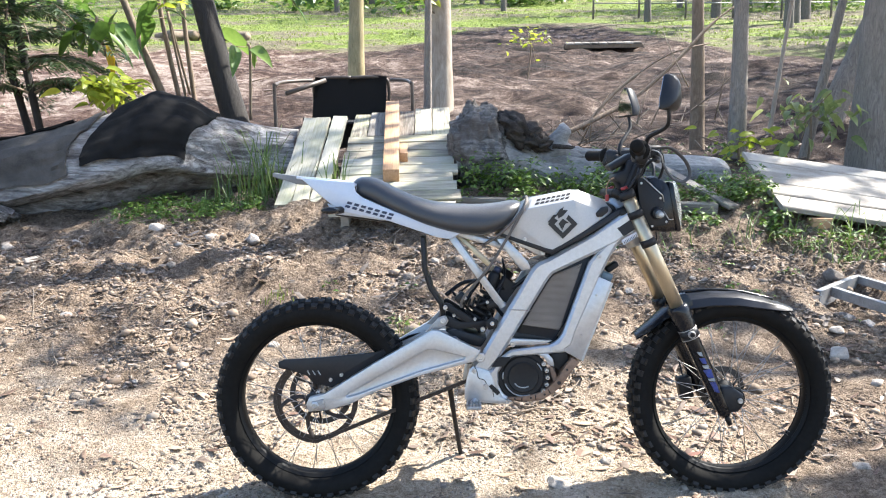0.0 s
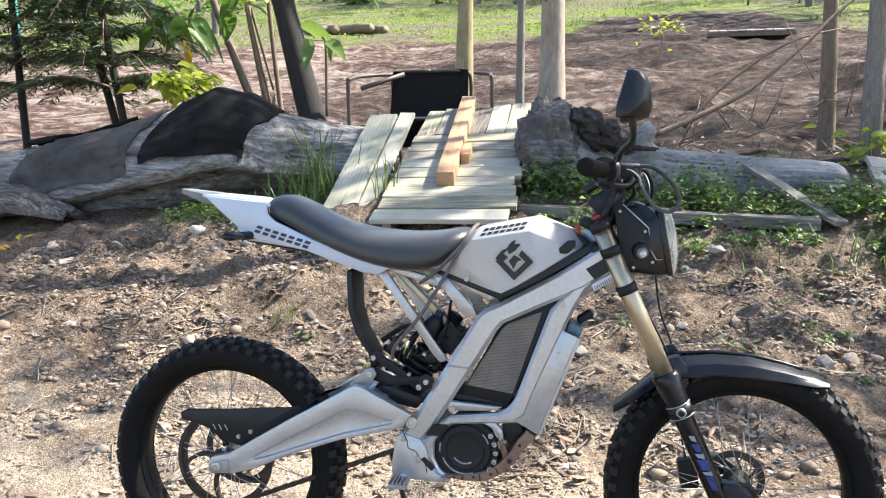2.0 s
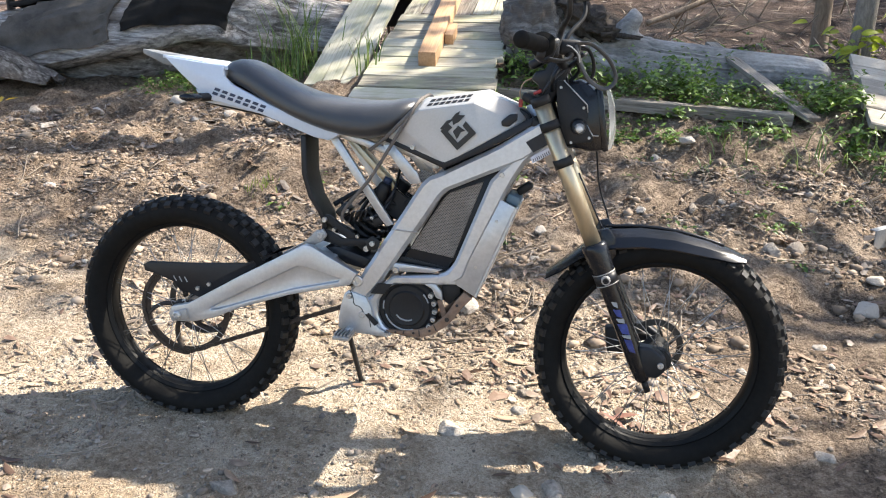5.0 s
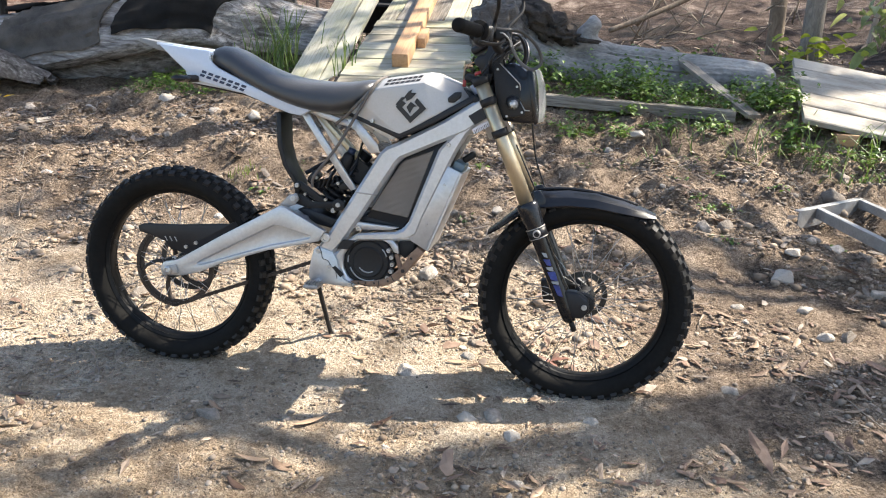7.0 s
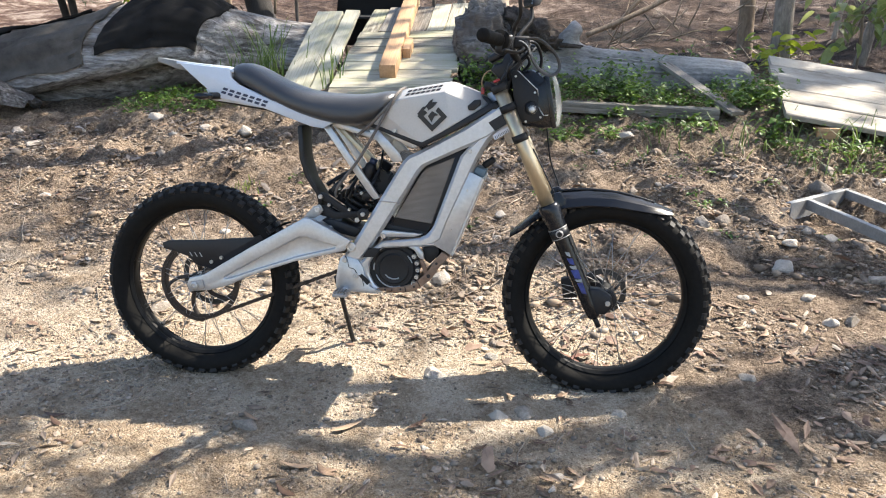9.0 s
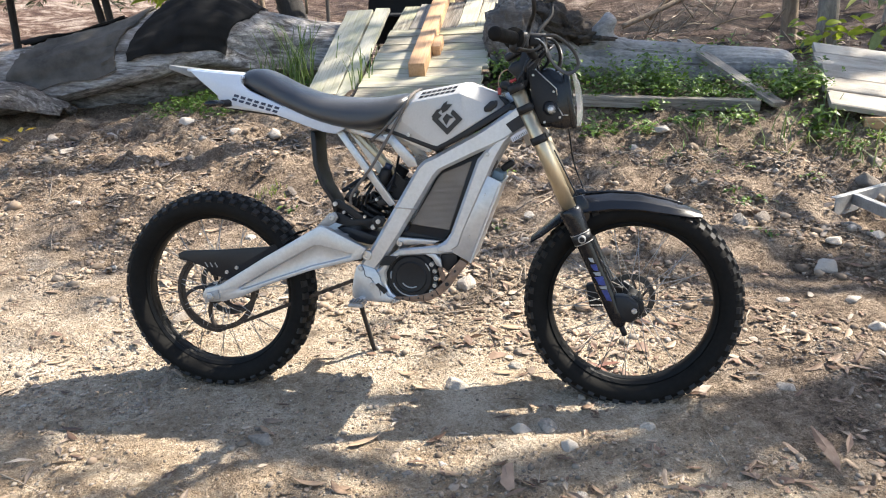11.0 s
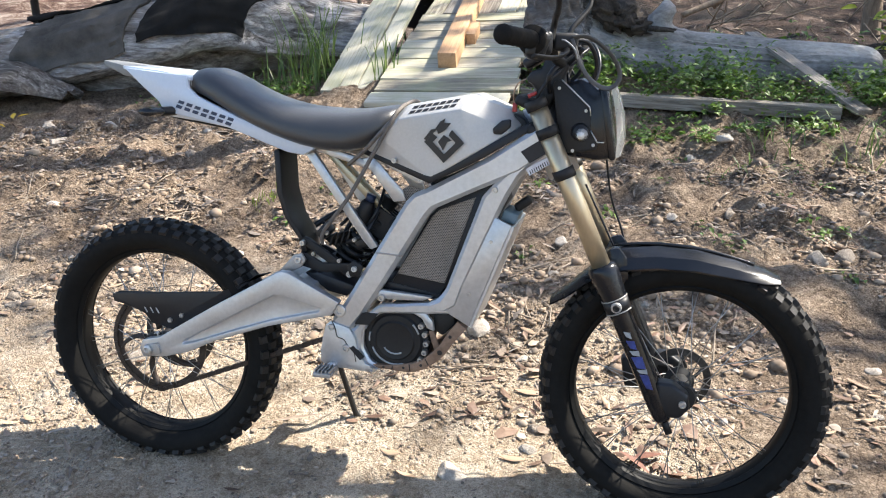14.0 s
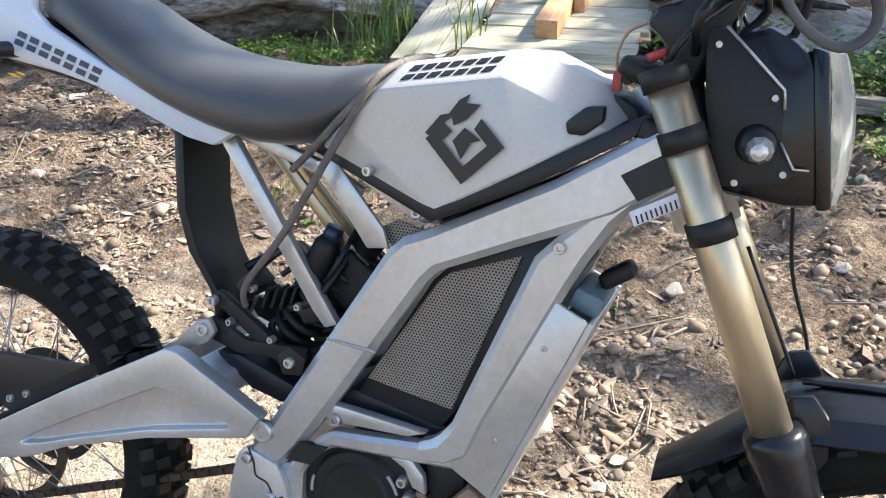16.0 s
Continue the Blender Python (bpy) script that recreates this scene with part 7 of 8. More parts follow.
def conifer(x, y, high, lean, seed):
    """A young araucaria: thin dark trunk, whorls of feathery fronds."""
    r7 = random.Random(seed)
    x, y = yard_xy(x, y)
    z = float(rise(x, y)) - 0.05
    t = thing("conifer_sapling", "young dark conifer with feathery fronds behind the log", "tree", pose(x, y, z) @ Matrix.Scale(1.085, 4), "conifers")
    part("trunk", trunk_mesh([(0, 0, 0), (lean * high * 0.5, 0, high * 0.5), (lean * high, 0, high)], [0.034, 0.027, 0.010], 10), BARK_DARK, t, "", 80)
    P, D = [], []
    h = 0.75
    while h < high:
        for k in range(7):
            a = r7.uniform(0, 6.283)
            L = (1.25 - 0.65 * h / high) * r7.uniform(0.6, 1.0)
            base = Vector((lean * h, 0, h))
            pts = [base + Vector((math.cos(a) * L * u, math.sin(a) * L * u, 0.16 * L * math.sin(u * 2.6) - 0.22 * L * u * u)) for u in np.linspace(0, 1, 8)]
            part("limb", tube(pts, [0.007 * (1 - 0.8 * u) + 0.0015 for u in np.linspace(0, 1, 8)], 5), BARK_BROWN, t)
            for u in np.linspace(0.12, 1, 34):
                i = u * 7
                p = pts[int(min(6, i))].lerp(pts[int(min(7, int(min(6, i)) + 1))], i - int(min(6, i)))
                for sd in (-1, 1):
                    sl = 0.16 * (1.15 - u) + 0.03
                    w = Vector((-math.sin(a) * sd + math.cos(a) * 0.7, math.cos(a) * sd + math.sin(a) * 0.7, r7.uniform(-0.35, 0.05))).normalized()
                    for f in (0.0, 0.35, 0.7):
                        q = p + w * sl * f
                        P.append(tuple(q)), D.append(tuple(w + Vector((0, 0, -0.2 * f))))
        h += r7.uniform(0.16, 0.24)
    part("crown", leaves("crown", P, 0.080, NEEDLE, 0, 0.1, 0.15, 0.3, D), NEEDLE, t)


conifer(-3.05, 6.55, 3.0, -0.13, 1)
conifer(-3.18, 6.7, 3.2, -0.21, 2)
conifer(-4.1, 6.7, 2.9, 0.0, 3)

# fallen dead branch behind the log, forked
br = thing("dead_branch", "fallen forked dead branch behind the log", "branch", YARD)
part("limb", tube(smooth_line([(0.95, 6.6, 0.86), (1.25, 6.72, 0.98), (1.62, 6.9, 1.16), (1.98, 7.1, 1.44), (2.36, 7.3, 1.78), (2.75, 7.5, 1.98), (3.3, 7.7, 2.05)], 6), [0.020] * 12 + [0.015] * 12 + [0.008] * 13, 8), BARK_BROWN, br)
part("limb", tube(smooth_line([(1.15, 6.72, 0.90), (1.45, 6.9, 1.20), (1.9, 7.1, 1.48), (2.3, 7.3, 1.58)], 6), [0.014] * 9 + [0.007] * 10, 7), BARK_BROWN, br)
for k in range(26):
    r8 = random.Random(70 + k)
    u = r8.random()
    p = Vector((1.0 + 1.5 * u, 6.7 + 0.6 * u, 0.75 + 0.7 * u * r8.random()))
    q = p + Vector((r8.uniform(-0.3, 0.45), r8.uniform(-0.15, 0.3), r8.uniform(-0.3, 0.45)))
    part("twig", tube([p, p.lerp(q, 0.5) + Vector((0, 0, r8.uniform(-0.05, 0.05))), q], [0.006, 0.0045, 0.002], 5), TWIG if k % 3 else BARK_BROWN, br)

# ---- low growth round the log ----
def patch(n, x0, x1, y0, y1, density):
    out = []
    while len(out) < n:
        x, y = rng.uniform(x0, x1), rng.uniform(y0, y1)
        if rng.random() < density(x, y):
            out.append((x, y))
    return np.array(out)


def weeds(name, label, n, x0, x1, y0, y1, high, size, density=lambda x, y: 1.0, material=None):
    stems = patch(n, x0, x1, y0, y1, density)
    P = []
    for x, y in stems:
        x, y = yard_xy(x, y)
        h = high * rng.uniform(0.3, 1.0)
        z = float(height(x, y))
        sx, sy = rng.normal(0, 0.35, 2)
        for k in range(int(rng.integers(7, 13))):
            u = rng.uniform(0.25, 1.0)
            P.append((x + sx * h * u + rng.normal(0, 0.025), y + sy * h * u + rng.normal(0, 0.025), z + h * u))
    material = material or WEED
    return tagged(new(name, leaves(name, P, size, material, 0.25, 0.25, 0.5)), label, "weeds", "", "stuff")


def clump(x, y, r):
    return lambda px, py: math.exp(-((px - x) ** 2 + (py - y) ** 2) / r ** 2)


weeds("weed_patch", "low green weeds along the foot of the log", 170, -2.05, -1.05, 4.80, 5.40, 0.085, 0.036, lambda x, y: min(1, max(0.0, (y - 4.70) / 0.3)) * (0.35 + 0.65 * abs(math.sin(x * 3.1))))
weeds("weed_patch", "leafy weeds between the ramp and the burl", 160, 0.17, 1.25, 4.98, 5.42, 0.28, 0.046, lambda x, y: 0.4 + 0.6 * abs(math.sin(x * 4.0)))
weeds("weed_patch", "green weeds round the loose boards", 170, 0.6, 1.86, 4.86, 5.35, 0.17, 0.040, lambda x, y: 0.25 + 0.75 * clump(1.75, 4.9, 0.5)(x, y))
weeds("weed_patch", "weeds under the edge of the board panel", 100, 1.8, 3.2, 4.36, 4.62, 0.11, 0.036, lambda x, y: 0.9)
weeds("weed_patch", "low weeds creeping along the edging board", 90, 0.1, 1.6, 4.55, 4.85, 0.09, 0.042, lambda x, y: 0.8)
weeds("weed_patch", "weeds reaching over the log from behind", 14, 0.7, 2.1, 5.84, 5.98, 0.36, 0.058, lambda x, y: 0.8)
weeds("weed_patch", "leafy weeds round the end of the log", 44, 1.78, 1.98, 4.45, 5.40, 0.22, 0.052, lambda x, y: 0.9)
weeds("weed_patch", "sparse small weeds on the bank", 30, -2.5, 2.8, 3.5, 4.4, 0.05, 0.030, lambda x, y: 0.05 + clump(-0.25, 3.55, 0.35)(x, y) + clump(1.2, 3.9, 0.4)(x, y))


def tuft(x, y, n, r, high, width, label, material=None, lean=0.35):
    p = rng.normal(0, r, (n, 2))
    x, y = yard_xy(x, y)
    P = [(a, b, float(height(x + a, y + b)) - float(height(x, y)) - 0.01) for a, b in p]
    return whole("grass_tuft", blades("grass_tuft", P, high, width, material or GRASS, lean), material or GRASS, label, "grass", pose(x, y, float(height(x, y))), "grass tufts", "stuff")


tuft(-1.12, 5.30, 75, 0.10, 0.52, 0.008, "tall green grass tuft against the log", None, 0.6)
tuft(-1.26, 5.22, 40, 0.12, 0.32, 0.008, "tall green grass tuft against the log", None, 0.7)
tuft(-0.62, 5.05, 12, 0.04, 0.36, 0.010, "grass growing between the ramps")
for x, y, h in ((1.62, 4.42, 0.20), (1.95, 4.55, 0.24), (2.25, 4.50, 0.24), (2.5, 4.55, 0.2), (1.30, 4.50, 0.16), (2.05, 4.32, 0.14), (1.15, 4.25, 0.10)):
    tuft(x, y, 20, 0.08, h * 0.9, 0.0065, "bright arching grass tuft on the bank", None, 1.5)
for x, y in ((-0.15, 3.55), (-0.22, 3.50), (-0.9, 4.0)):
    tuft(x, y, 26, 0.05, 0.06, 0.005, "small dry green grass tuft on the bank", LAWN)

# ---- loose litter on the ground ----
def clumpy(x, y):
    """Litter gathers in drifts."""
    return min(1.0, max(0.04, 0.42 + 1.5 * noise.noise(Vector((x * 1.9, y * 2.3, 3.0))) + 0.7 * noise.noise(Vector((x * 6, y * 6, 9.0)))))


def scatter(n, x0, x1, y0, y1, dens=None):
    return patch(n, x0, x1, y0, y1, dens or clumpy)


def stone_mesh(seed, flat):
    """A worn broken stone: a lump cut by a few flat breaks, its corners rubbed round."""
    bm = bmesh.new()
    bmesh.ops.create_icosphere(bm, subdivisions=3, radius=1.0)
    o = Vector((seed * 3.1, seed * 1.7, 0))
    r12 = random.Random(seed)
    cuts = [(Vector((r12.uniform(-1, 1), r12.uniform(-1, 1), r12.uniform(-0.3, 1))).normalized(), r12.uniform(0.42, 0.78)) for _ in range(10)]
    for v in bm.verts:
        n = v.co.copy()
        p = n * (1 + 0.25 * noise.noise(n * 1.1 + o))
        for d, h in cuts:
            over_ = p.dot(d) - h
            if over_ > 0:
                p -= d * over_
        p *= 1 + 0.10 * noise.noise(n * 3.4 + o)
        v.co = Vector((p.x, p.y * 0.8, p.z * flat))
    return finish(bm, "stone", STONE, 17)


stone_meshes = [stone_mesh(k, 0.42 + 0.07 * (k % 4)) for k in range(9)]
spots = np.concatenate([scatter(120, -2.4, 2.7, 2.9, 4.6), scatter(50, -1.4, 2.2, 1.45, 2.9)])
# stones that stand out: on the bank, then on the trodden dirt
bank_stones = [(-2.70, 4.76, 0.045), (-2.42, 4.47, 0.047), (-1.89, 4.98, 0.060), (-1.52, 4.90, 0.041), (-1.27, 4.96, 0.050), (-1.68, 4.80, 0.027), (-1.85, 3.75, 0.035), (-0.80, 3.54, 0.030), (-1.63, 4.53, 0.039), (-2.29, 4.77, 0.048), (1.05, 4.89, 0.046), (0.90, 4.86, 0.041), (2.10, 4.72, 0.085), (1.99, 4.45, 0.080), (1.77, 3.75, 0.041), (1.88, 3.76, 0.042), (1.43, 3.82, 0.048), (1.33, 3.77, 0.045), (0.45, 3.74, 0.035), (2.00, 3.75, 0.042)]
dirt_stones = [(-1.49, 3.09, 0.033), (-0.75, 2.81, 0.047), (1.62, 3.46, 0.052), (1.43, 3.18, 0.023), (1.66, 3.19, 0.029), (1.70, 3.03, 0.031), (1.78, 3.05, 0.038), (1.97, 3.39, 0.052), (0.36, 2.50, 0.037), (0.53, 2.72, 0.025), (0.53, 2.62, 0.022), (0.59, 2.29, 0.030), (0.66, 2.31, 0.035), (0.73, 2.23, 0.030), (0.94, 2.35, 0.024), (0.28, 3.13, 0.055), (0.06, 2.67, 0.015), (-0.12, 2.12, 0.036), (1.35, 2.60, 0.030)]
named = [(a, b, min(c * 1.2, 0.072)) for a, b, c in bank_stones + dirt_stones]
k = 0
for x, y, s in [(float(a), float(b), float(np.clip(rng.lognormal(-4.1, 0.4), 0.009, 0.045)) * (1.1 if b > 2.9 else 0.8)) for a, b in spots] + named:
    ob = new("stone", stone_meshes[k % 9])
    ob.matrix_world = pose(x, y, float(height(x, y)) + s * 0.10, rng.uniform(-12, 12), rng.uniform(-12, 12), rng.uniform(0, 360)) @ Matrix.Diagonal((s, s, s, 1))
    tagged(ob, "pale angular stone half sunk in the dirt", "stone", "stones on the ground")
    k += 1


def pebbles(name, label, n, x0, x1, y0, y1, size, material, dens=None):
    p = scatter(n, x0, x1, y0, y1, dens)
    z = height(p[:, 0], p[:, 1])
    ico = bmesh.new()
    bmesh.ops.create_icosphere(ico, subdivisions=1, radius=1.0)
    base = np.array([v.co[:] for v in ico.verts]) * np.array([1, 0.85, 0.62])
    ico.verts.index_update()
    fc = np.array([[v.index for v in f.verts] for f in ico.faces])
    ico.free()
    s = size * rng.lognormal(0, 0.5, n)
    a = rng.uniform(0, 6.283, n)
    J = base[None] * rng.uniform(0.72, 1.22, (n, len(base), 1))
    c, t = np.cos(a)[:, None], np.sin(a)[:, None]
    V = np.stack([J[..., 0] * c - J[..., 1] * t, J[..., 0] * t + J[..., 1] * c, J[..., 2]], -1) * s[:, None, None]
    V += np.stack([p[:, 0], p[:, 1], z + s * 0.15], 1)[:, None]
    F = (fc[None] + (np.arange(n) * len(base))[:, None, None]).reshape(-1, 3)
    return tagged(new(name, mesh_of(name, V.reshape(-1, 3), F.tolist(), material, True)), label, "gravel", "", "stuff")


GRAVEL = leaf_mat("gravel", (0.115, 0.09, 0.068), (0.21, 0.168, 0.128), (0.36, 0.305, 0.245), 0.9, 0.0)
pebbles("gravel", "small stones strewn over the bank", 1000, -2.8, 2.9, 2.7, 4.7, 0.0070, GRAVEL)
pebbles("soil_crumbs", "crumbled clods of brown soil on the bank", 10000, -2.7, 2.8, 2.9, 5.1, 0.0072, CRUMB)
pebbles("soil_clods", "large crumbly clods of brown soil on the bank", 420, -2.7, 2.8, 3.0, 4.9, 0.0135, CRUMB)
pebbles("soil_crumbs", "crumbs of pale dirt on the trodden ground", 5000, -1.6, 2.3, 1.5, 3.0, 0.0036, CRUMB)
pebbles("gravel", "grit and pebbles on the sandy dirt", 2500, -1.6, 2.4, 1.35, 2.9, 0.0045, GRAVEL)


def flat_litter(name, label, n, x0, x1, y0, y1, size, width, material, lift=0.006, tilt=0.25, dens=None, spread=0.5):
    p = scatter(n, x0, x1, y0, y1, dens)
    z = height(p[:, 0], p[:, 1]) + lift
    a = rng.uniform(0, 6.283, n)
    d = np.stack([np.cos(a), np.sin(a), rng.normal(0.05, tilt, n)], 1)
    return tagged(new(name, leaves(name, np.stack([p[:, 0], p[:, 1], z], 1), size, material, 0, 0.05, width, spread, d, 0.2)), label, "litter", "", "stuff")


def shards(name, label, n, x0, x1, y0, y1, size, width, material, lift=0.005, tilt=0.2, dens=None):
    """Torn bits of bark, leaf and wood: thin plates with uneven outlines, some tipped up."""
    p = scatter(n, x0, x1, y0, y1, dens)
    z = height(p[:, 0], p[:, 1]) + lift
    s = size * np.clip(rng.lognormal(-0.15, 0.55, n), 0.3, 3.0)
    a = rng.uniform(0, 6.283, n)
    k = 6
    th = (np.arange(k) / k * 6.283)[None] + rng.uniform(-0.35, 0.35, (n, k))
    r = rng.uniform(0.55, 1.1, (n, k))
    w = width * rng.uniform(0.6, 1.7, n)
    u, t = r * np.cos(th) * 0.5, r * np.sin(th) * 0.5 * w[:, None]
    tx, ty = rng.normal(0, tilt, n)[:, None], rng.normal(0, tilt, n)[:, None]
    h = u * tx + t * ty + rng.uniform(-0.03, 0.05, (n, k)) + np.abs(tx) * 0.3
    c, q = np.cos(a)[:, None], np.sin(a)[:, None]
    ring = np.stack([u * c - t * q, u * q + t * c, h], -1)
    mid_ = np.stack([np.zeros(n), np.zeros(n), 0.05 + np.abs(tx[:, 0]) * 0.3], -1)[:, None]
    V = np.concatenate([ring, mid_], 1) * s[:, None, None] + np.stack([p[:, 0], p[:, 1], z], 1)[:, None]
    o = (np.arange(n) * (k + 1))[:, None]
    F = np.concatenate([np.concatenate([o + i, o + (i + 1) % k, o + k], 1) for i in range(k)])
    return tagged(new(name, mesh_of(name, V.reshape(-1, 3), F.tolist(), material)), label, "litter", "", "stuff")


def bank_top(x, y):
    """Most of the litter lies high on the bank, below the log; lower down it is bare crumbly dirt."""
    return clumpy(x, y) * min(1.0, max(0.38 if x < 0.7 else 0.15, (y - 3.45 - 0.25 * math.sin(x * 2.1)) / 0.6))


LITTER_RED = leaf_mat("red_brown_leaf_bits", (0.075, 0.036, 0.024), (0.20, 0.115, 0.075), (0.38, 0.27, 0.19), 0.6, 0.1)
MULCH = leaf_mat("bark_mulch", (0.040, 0.032, 0.026), (0.115, 0.092, 0.075), (0.27, 0.225, 0.19), 0.8, 0.0)
flat_litter("leaf_litter", "dry brown gum leaves strewn on the dirt", 190, -1.6, 2.4, 1.35, 2.95, 0.060, 0.24, LITTER, 0.004, 0.16)
flat_litter("leaf_litter", "dry leaves and bark strips on the bank", 800, -2.8, 2.9, 2.9, 5.2, 0.046, 0.17, LITTER, 0.005, 0.16, bank_top)
flat_litter("leaf_litter", "red-brown dead leaves beside the front wheel", 150, 0.3, 2.4, 2.0, 3.4, 0.058, 0.26, LITTER_RED, 0.006, 0.2)
shards("bark_mulch", "dark shreds of bark and leaf on the bank", 3600, -2.8, 2.9, 3.2, 5.2, 0.028, 0.42, MULCH, 0.003, 0.16, bank_top)
shards("wood_chips", "pale wood chips and splinters on the bank", 2300, -2.8, 2.9, 2.9, 5.2, 0.022, 0.40, CHIP, 0.003, 0.16, bank_top)
shards("leaf_litter", "red-brown crumbled leaf on the bank", 900, -2.6, 2.8, 2.6, 4.6, 0.026, 0.45, LITTER_RED, 0.004, 0.2)
shards("leaf_litter", "broken leaf pieces on the trodden dirt", 800, -1.6, 2.4, 2.1, 3.3, 0.024, 0.42, LITTER, 0.003, 0.15)
shards("leaf_litter", "broken brown leaves beside the front wheel", 420, 0.7, 2.4, 2.1, 3.4, 0.030, 0.42, LITTER_RED, 0.004, 0.18)
flat_litter("leaf_litter", "pale shredded leaf and bark strips below the log", 1100, -2.7, 0.4, 3.95, 5.0, 0.050, 0.13, LITTER, 0.006, 0.18, bank_top)
flat_litter("leaf_litter", "red-brown shredded leaves below the log", 900, -2.7, 1.6, 3.85, 5.0, 0.044, 0.16, LITTER_RED, 0.006, 0.18, bank_top)
shards("bark_mulch", "dark bark shreds below the log", 2400, -2.7, 0.4, 3.9, 5.1, 0.034, 0.36, MULCH, 0.005, 0.2, bank_top)
shards("wood_chips", "pale chips and shreds on the open bank", 1800, -2.6, 1.0, 3.0, 4.5, 0.026, 0.34, CHIP, 0.004, 0.2)
shards("leaf_litter", "large broken red-brown leaves beside the front wheel", 110, 0.55, 2.4, 1.9, 3.5, 0.052, 0.26, LITTER_RED, 0.006, 0.30)
shards("leaf_litter", "large broken pale leaves beside the front wheel", 130, 0.45, 2.4, 1.6, 3.5, 0.046, 0.24, LITTER, 0.006, 0.30)
shards("wood_chips", "fine chips on the sandy dirt", 1500, -1.6, 2.4, 1.35, 2.95, 0.013, 0.5, CHIP, 0.002, 0.12)
pebbles("gravel", "sharp grit on the trodden dirt", 3000, -1.6, 2.4, 2.0, 3.4, 0.0042, GRAVEL)
flat_litter("wood_chips", "forest debris behind the log", 1800, -5.5, 6.5, 6.4, 11.0, 0.11, 0.18, CHIP, 0.015, 0.35)


def sticks(name, label, n, x0, x1, y0, y1, length, radius, material):
    bm = bmesh.new()
    for x, y in scatter(n, x0, x1, y0, y1):
        a, L = rng.uniform(0, 6.283), length * rng.uniform(0.4, 1.5)
        pts = []
        for u in (-0.5, 0.0, 0.5):
            px, py = x + math.cos(a) * L * u + rng.normal(0, L * 0.05), y + math.sin(a) * L * u + rng.normal(0, L * 0.05)
            pts.append((px, py, float(height(px, py)) + radius + rng.uniform(0, 0.008)))
        tube(pts, [radius, radius * 0.8, radius * 0.5], 5, bm)
    return whole(name, bm, material, label, "sticks", kind="stuff")


sticks("sticks", "thin dead sticks on the bank", 260, -2.6, 2.8, 2.9, 5.1, 0.15, 0.0030, TWIG)
sticks("sticks", "few thin twigs on the dirt", 60, -1.5, 2.3, 1.4, 2.9, 0.12, 0.0022, TWIG)
sticks("sticks", "fallen branches in the churned field", 26, -7, 9, 7.0, 16.0, 0.8, 0.012, BARK_BROWN)
# the larger fallen leaves: curled, each on its own
def curled_leaf(seed):
    """A lance-shaped leaf of unit length, folded along its rib and curling up at the ends."""
    r11 = random.Random(seed)
    bend, fold, side = r11.uniform(0.02, 0.14), r11.uniform(0.0, 0.5), r11.uniform(-0.16, 0.16)
    V, F = [], []
    for i in range(9):
        u = i / 8
        w = 0.13 * math.sin(math.pi * u ** 0.8) ** 0.9 + 0.004
        cy, cz = side * math.sin(math.pi * u), bend * (2 * u - 1) ** 2 * (0.7 if u > 0.5 else 1.0)
        for s in (-1, 0, 1):
            V.append((u - 0.5, cy + s * w, cz + abs(s) * w * fold + 0.004 * r11.uniform(-1, 1)))
    for i in range(8):
        for s in (0, 1):
            a = i * 3 + s
            F.append((a, a + 1, a + 4, a + 3))
    V += [(x, y, z - 0.008) for x, y, z in V]
    F += [(d + 27, c + 27, b + 27, a + 27) for a, b, c, d in F]
    for i in range(8):
        F += [(i * 3, i * 3 + 3, i * 3 + 30, i * 3 + 27), (i * 3 + 2, i * 3 + 29, i * 3 + 32, i * 3 + 5)]
    return mesh_of("fallen_leaf", V, F, DRY_LEAF, True)


DRY_LEAF = surface("dry_gum_leaf", (0.085, 0.048, 0.030), (0.36, 0.255, 0.17), 3, 18, (0.5, 0.75), 0, 0.2, random=0.75)
leaf_meshes = [curled_leaf(k) for k in range(8)]
seen = [(0.56, 2.10, 0.041), (0.54, 1.95, 0.031), (0.67, 2.05, 0.032), (0.80, 2.03, 0.024), (0.83, 1.98, 0.048), (0.75, 1.98, 0.029), (0.47, 1.94, 0.023), (0.61, 1.91, 0.038), (0.26, 2.46, 0.042), (0.50, 2.58, 0.048), (0.62, 2.40, 0.034), (0.53, 2.34, 0.038), (0.18, 1.93, 0.039), (0.09, 1.94, 0.060), (0.17, 2.15, 0.070), (1.06, 2.07, 0.030), (1.06, 2.01, 0.039), (0.56, 2.57, 0.028)]
more = [(float(a), float(b), float(rng.uniform(0.025, 0.055))) for a, b in scatter(85, -1.5, 2.2, 1.45, 2.9)] + [(float(a), float(b), float(rng.uniform(0.025, 0.06))) for a, b in scatter(90, -2.3, 2.4, 2.9, 4.4)] + [(float(a), float(b), float(rng.uniform(0.03, 0.06))) for a, b in scatter(70, 0.35, 2.2, 1.6, 3.2)]
for k, (x, y, h) in enumerate(seen + more):
    ob = new("fallen_leaf", leaf_meshes[k % 8])
    ob.matrix_world = pose(x, y, float(height(x, y)) + 0.004, rng.uniform(-14, 14), rng.uniform(-10, 10), rng.uniform(-70, 70) + 180 * (k % 2)) @ Matrix.Scale(h * 1.5, 4)
    tagged(ob, "dry curled brown gum leaf lying on the dirt", "leaf", "fallen leaves")
whole("bark_strip", leaves("bark_strip", [(0, 0, 0.010)], 0.17, CHIP, 0, 0.0, 0.11, 0.01, [(1, 0.12, 0.02)]), CHIP, "long pale strip of bark beside the stand", "bark", pose(-0.19, 2.56, float(height(-0.1, 2.56)), 0, 0, 6))
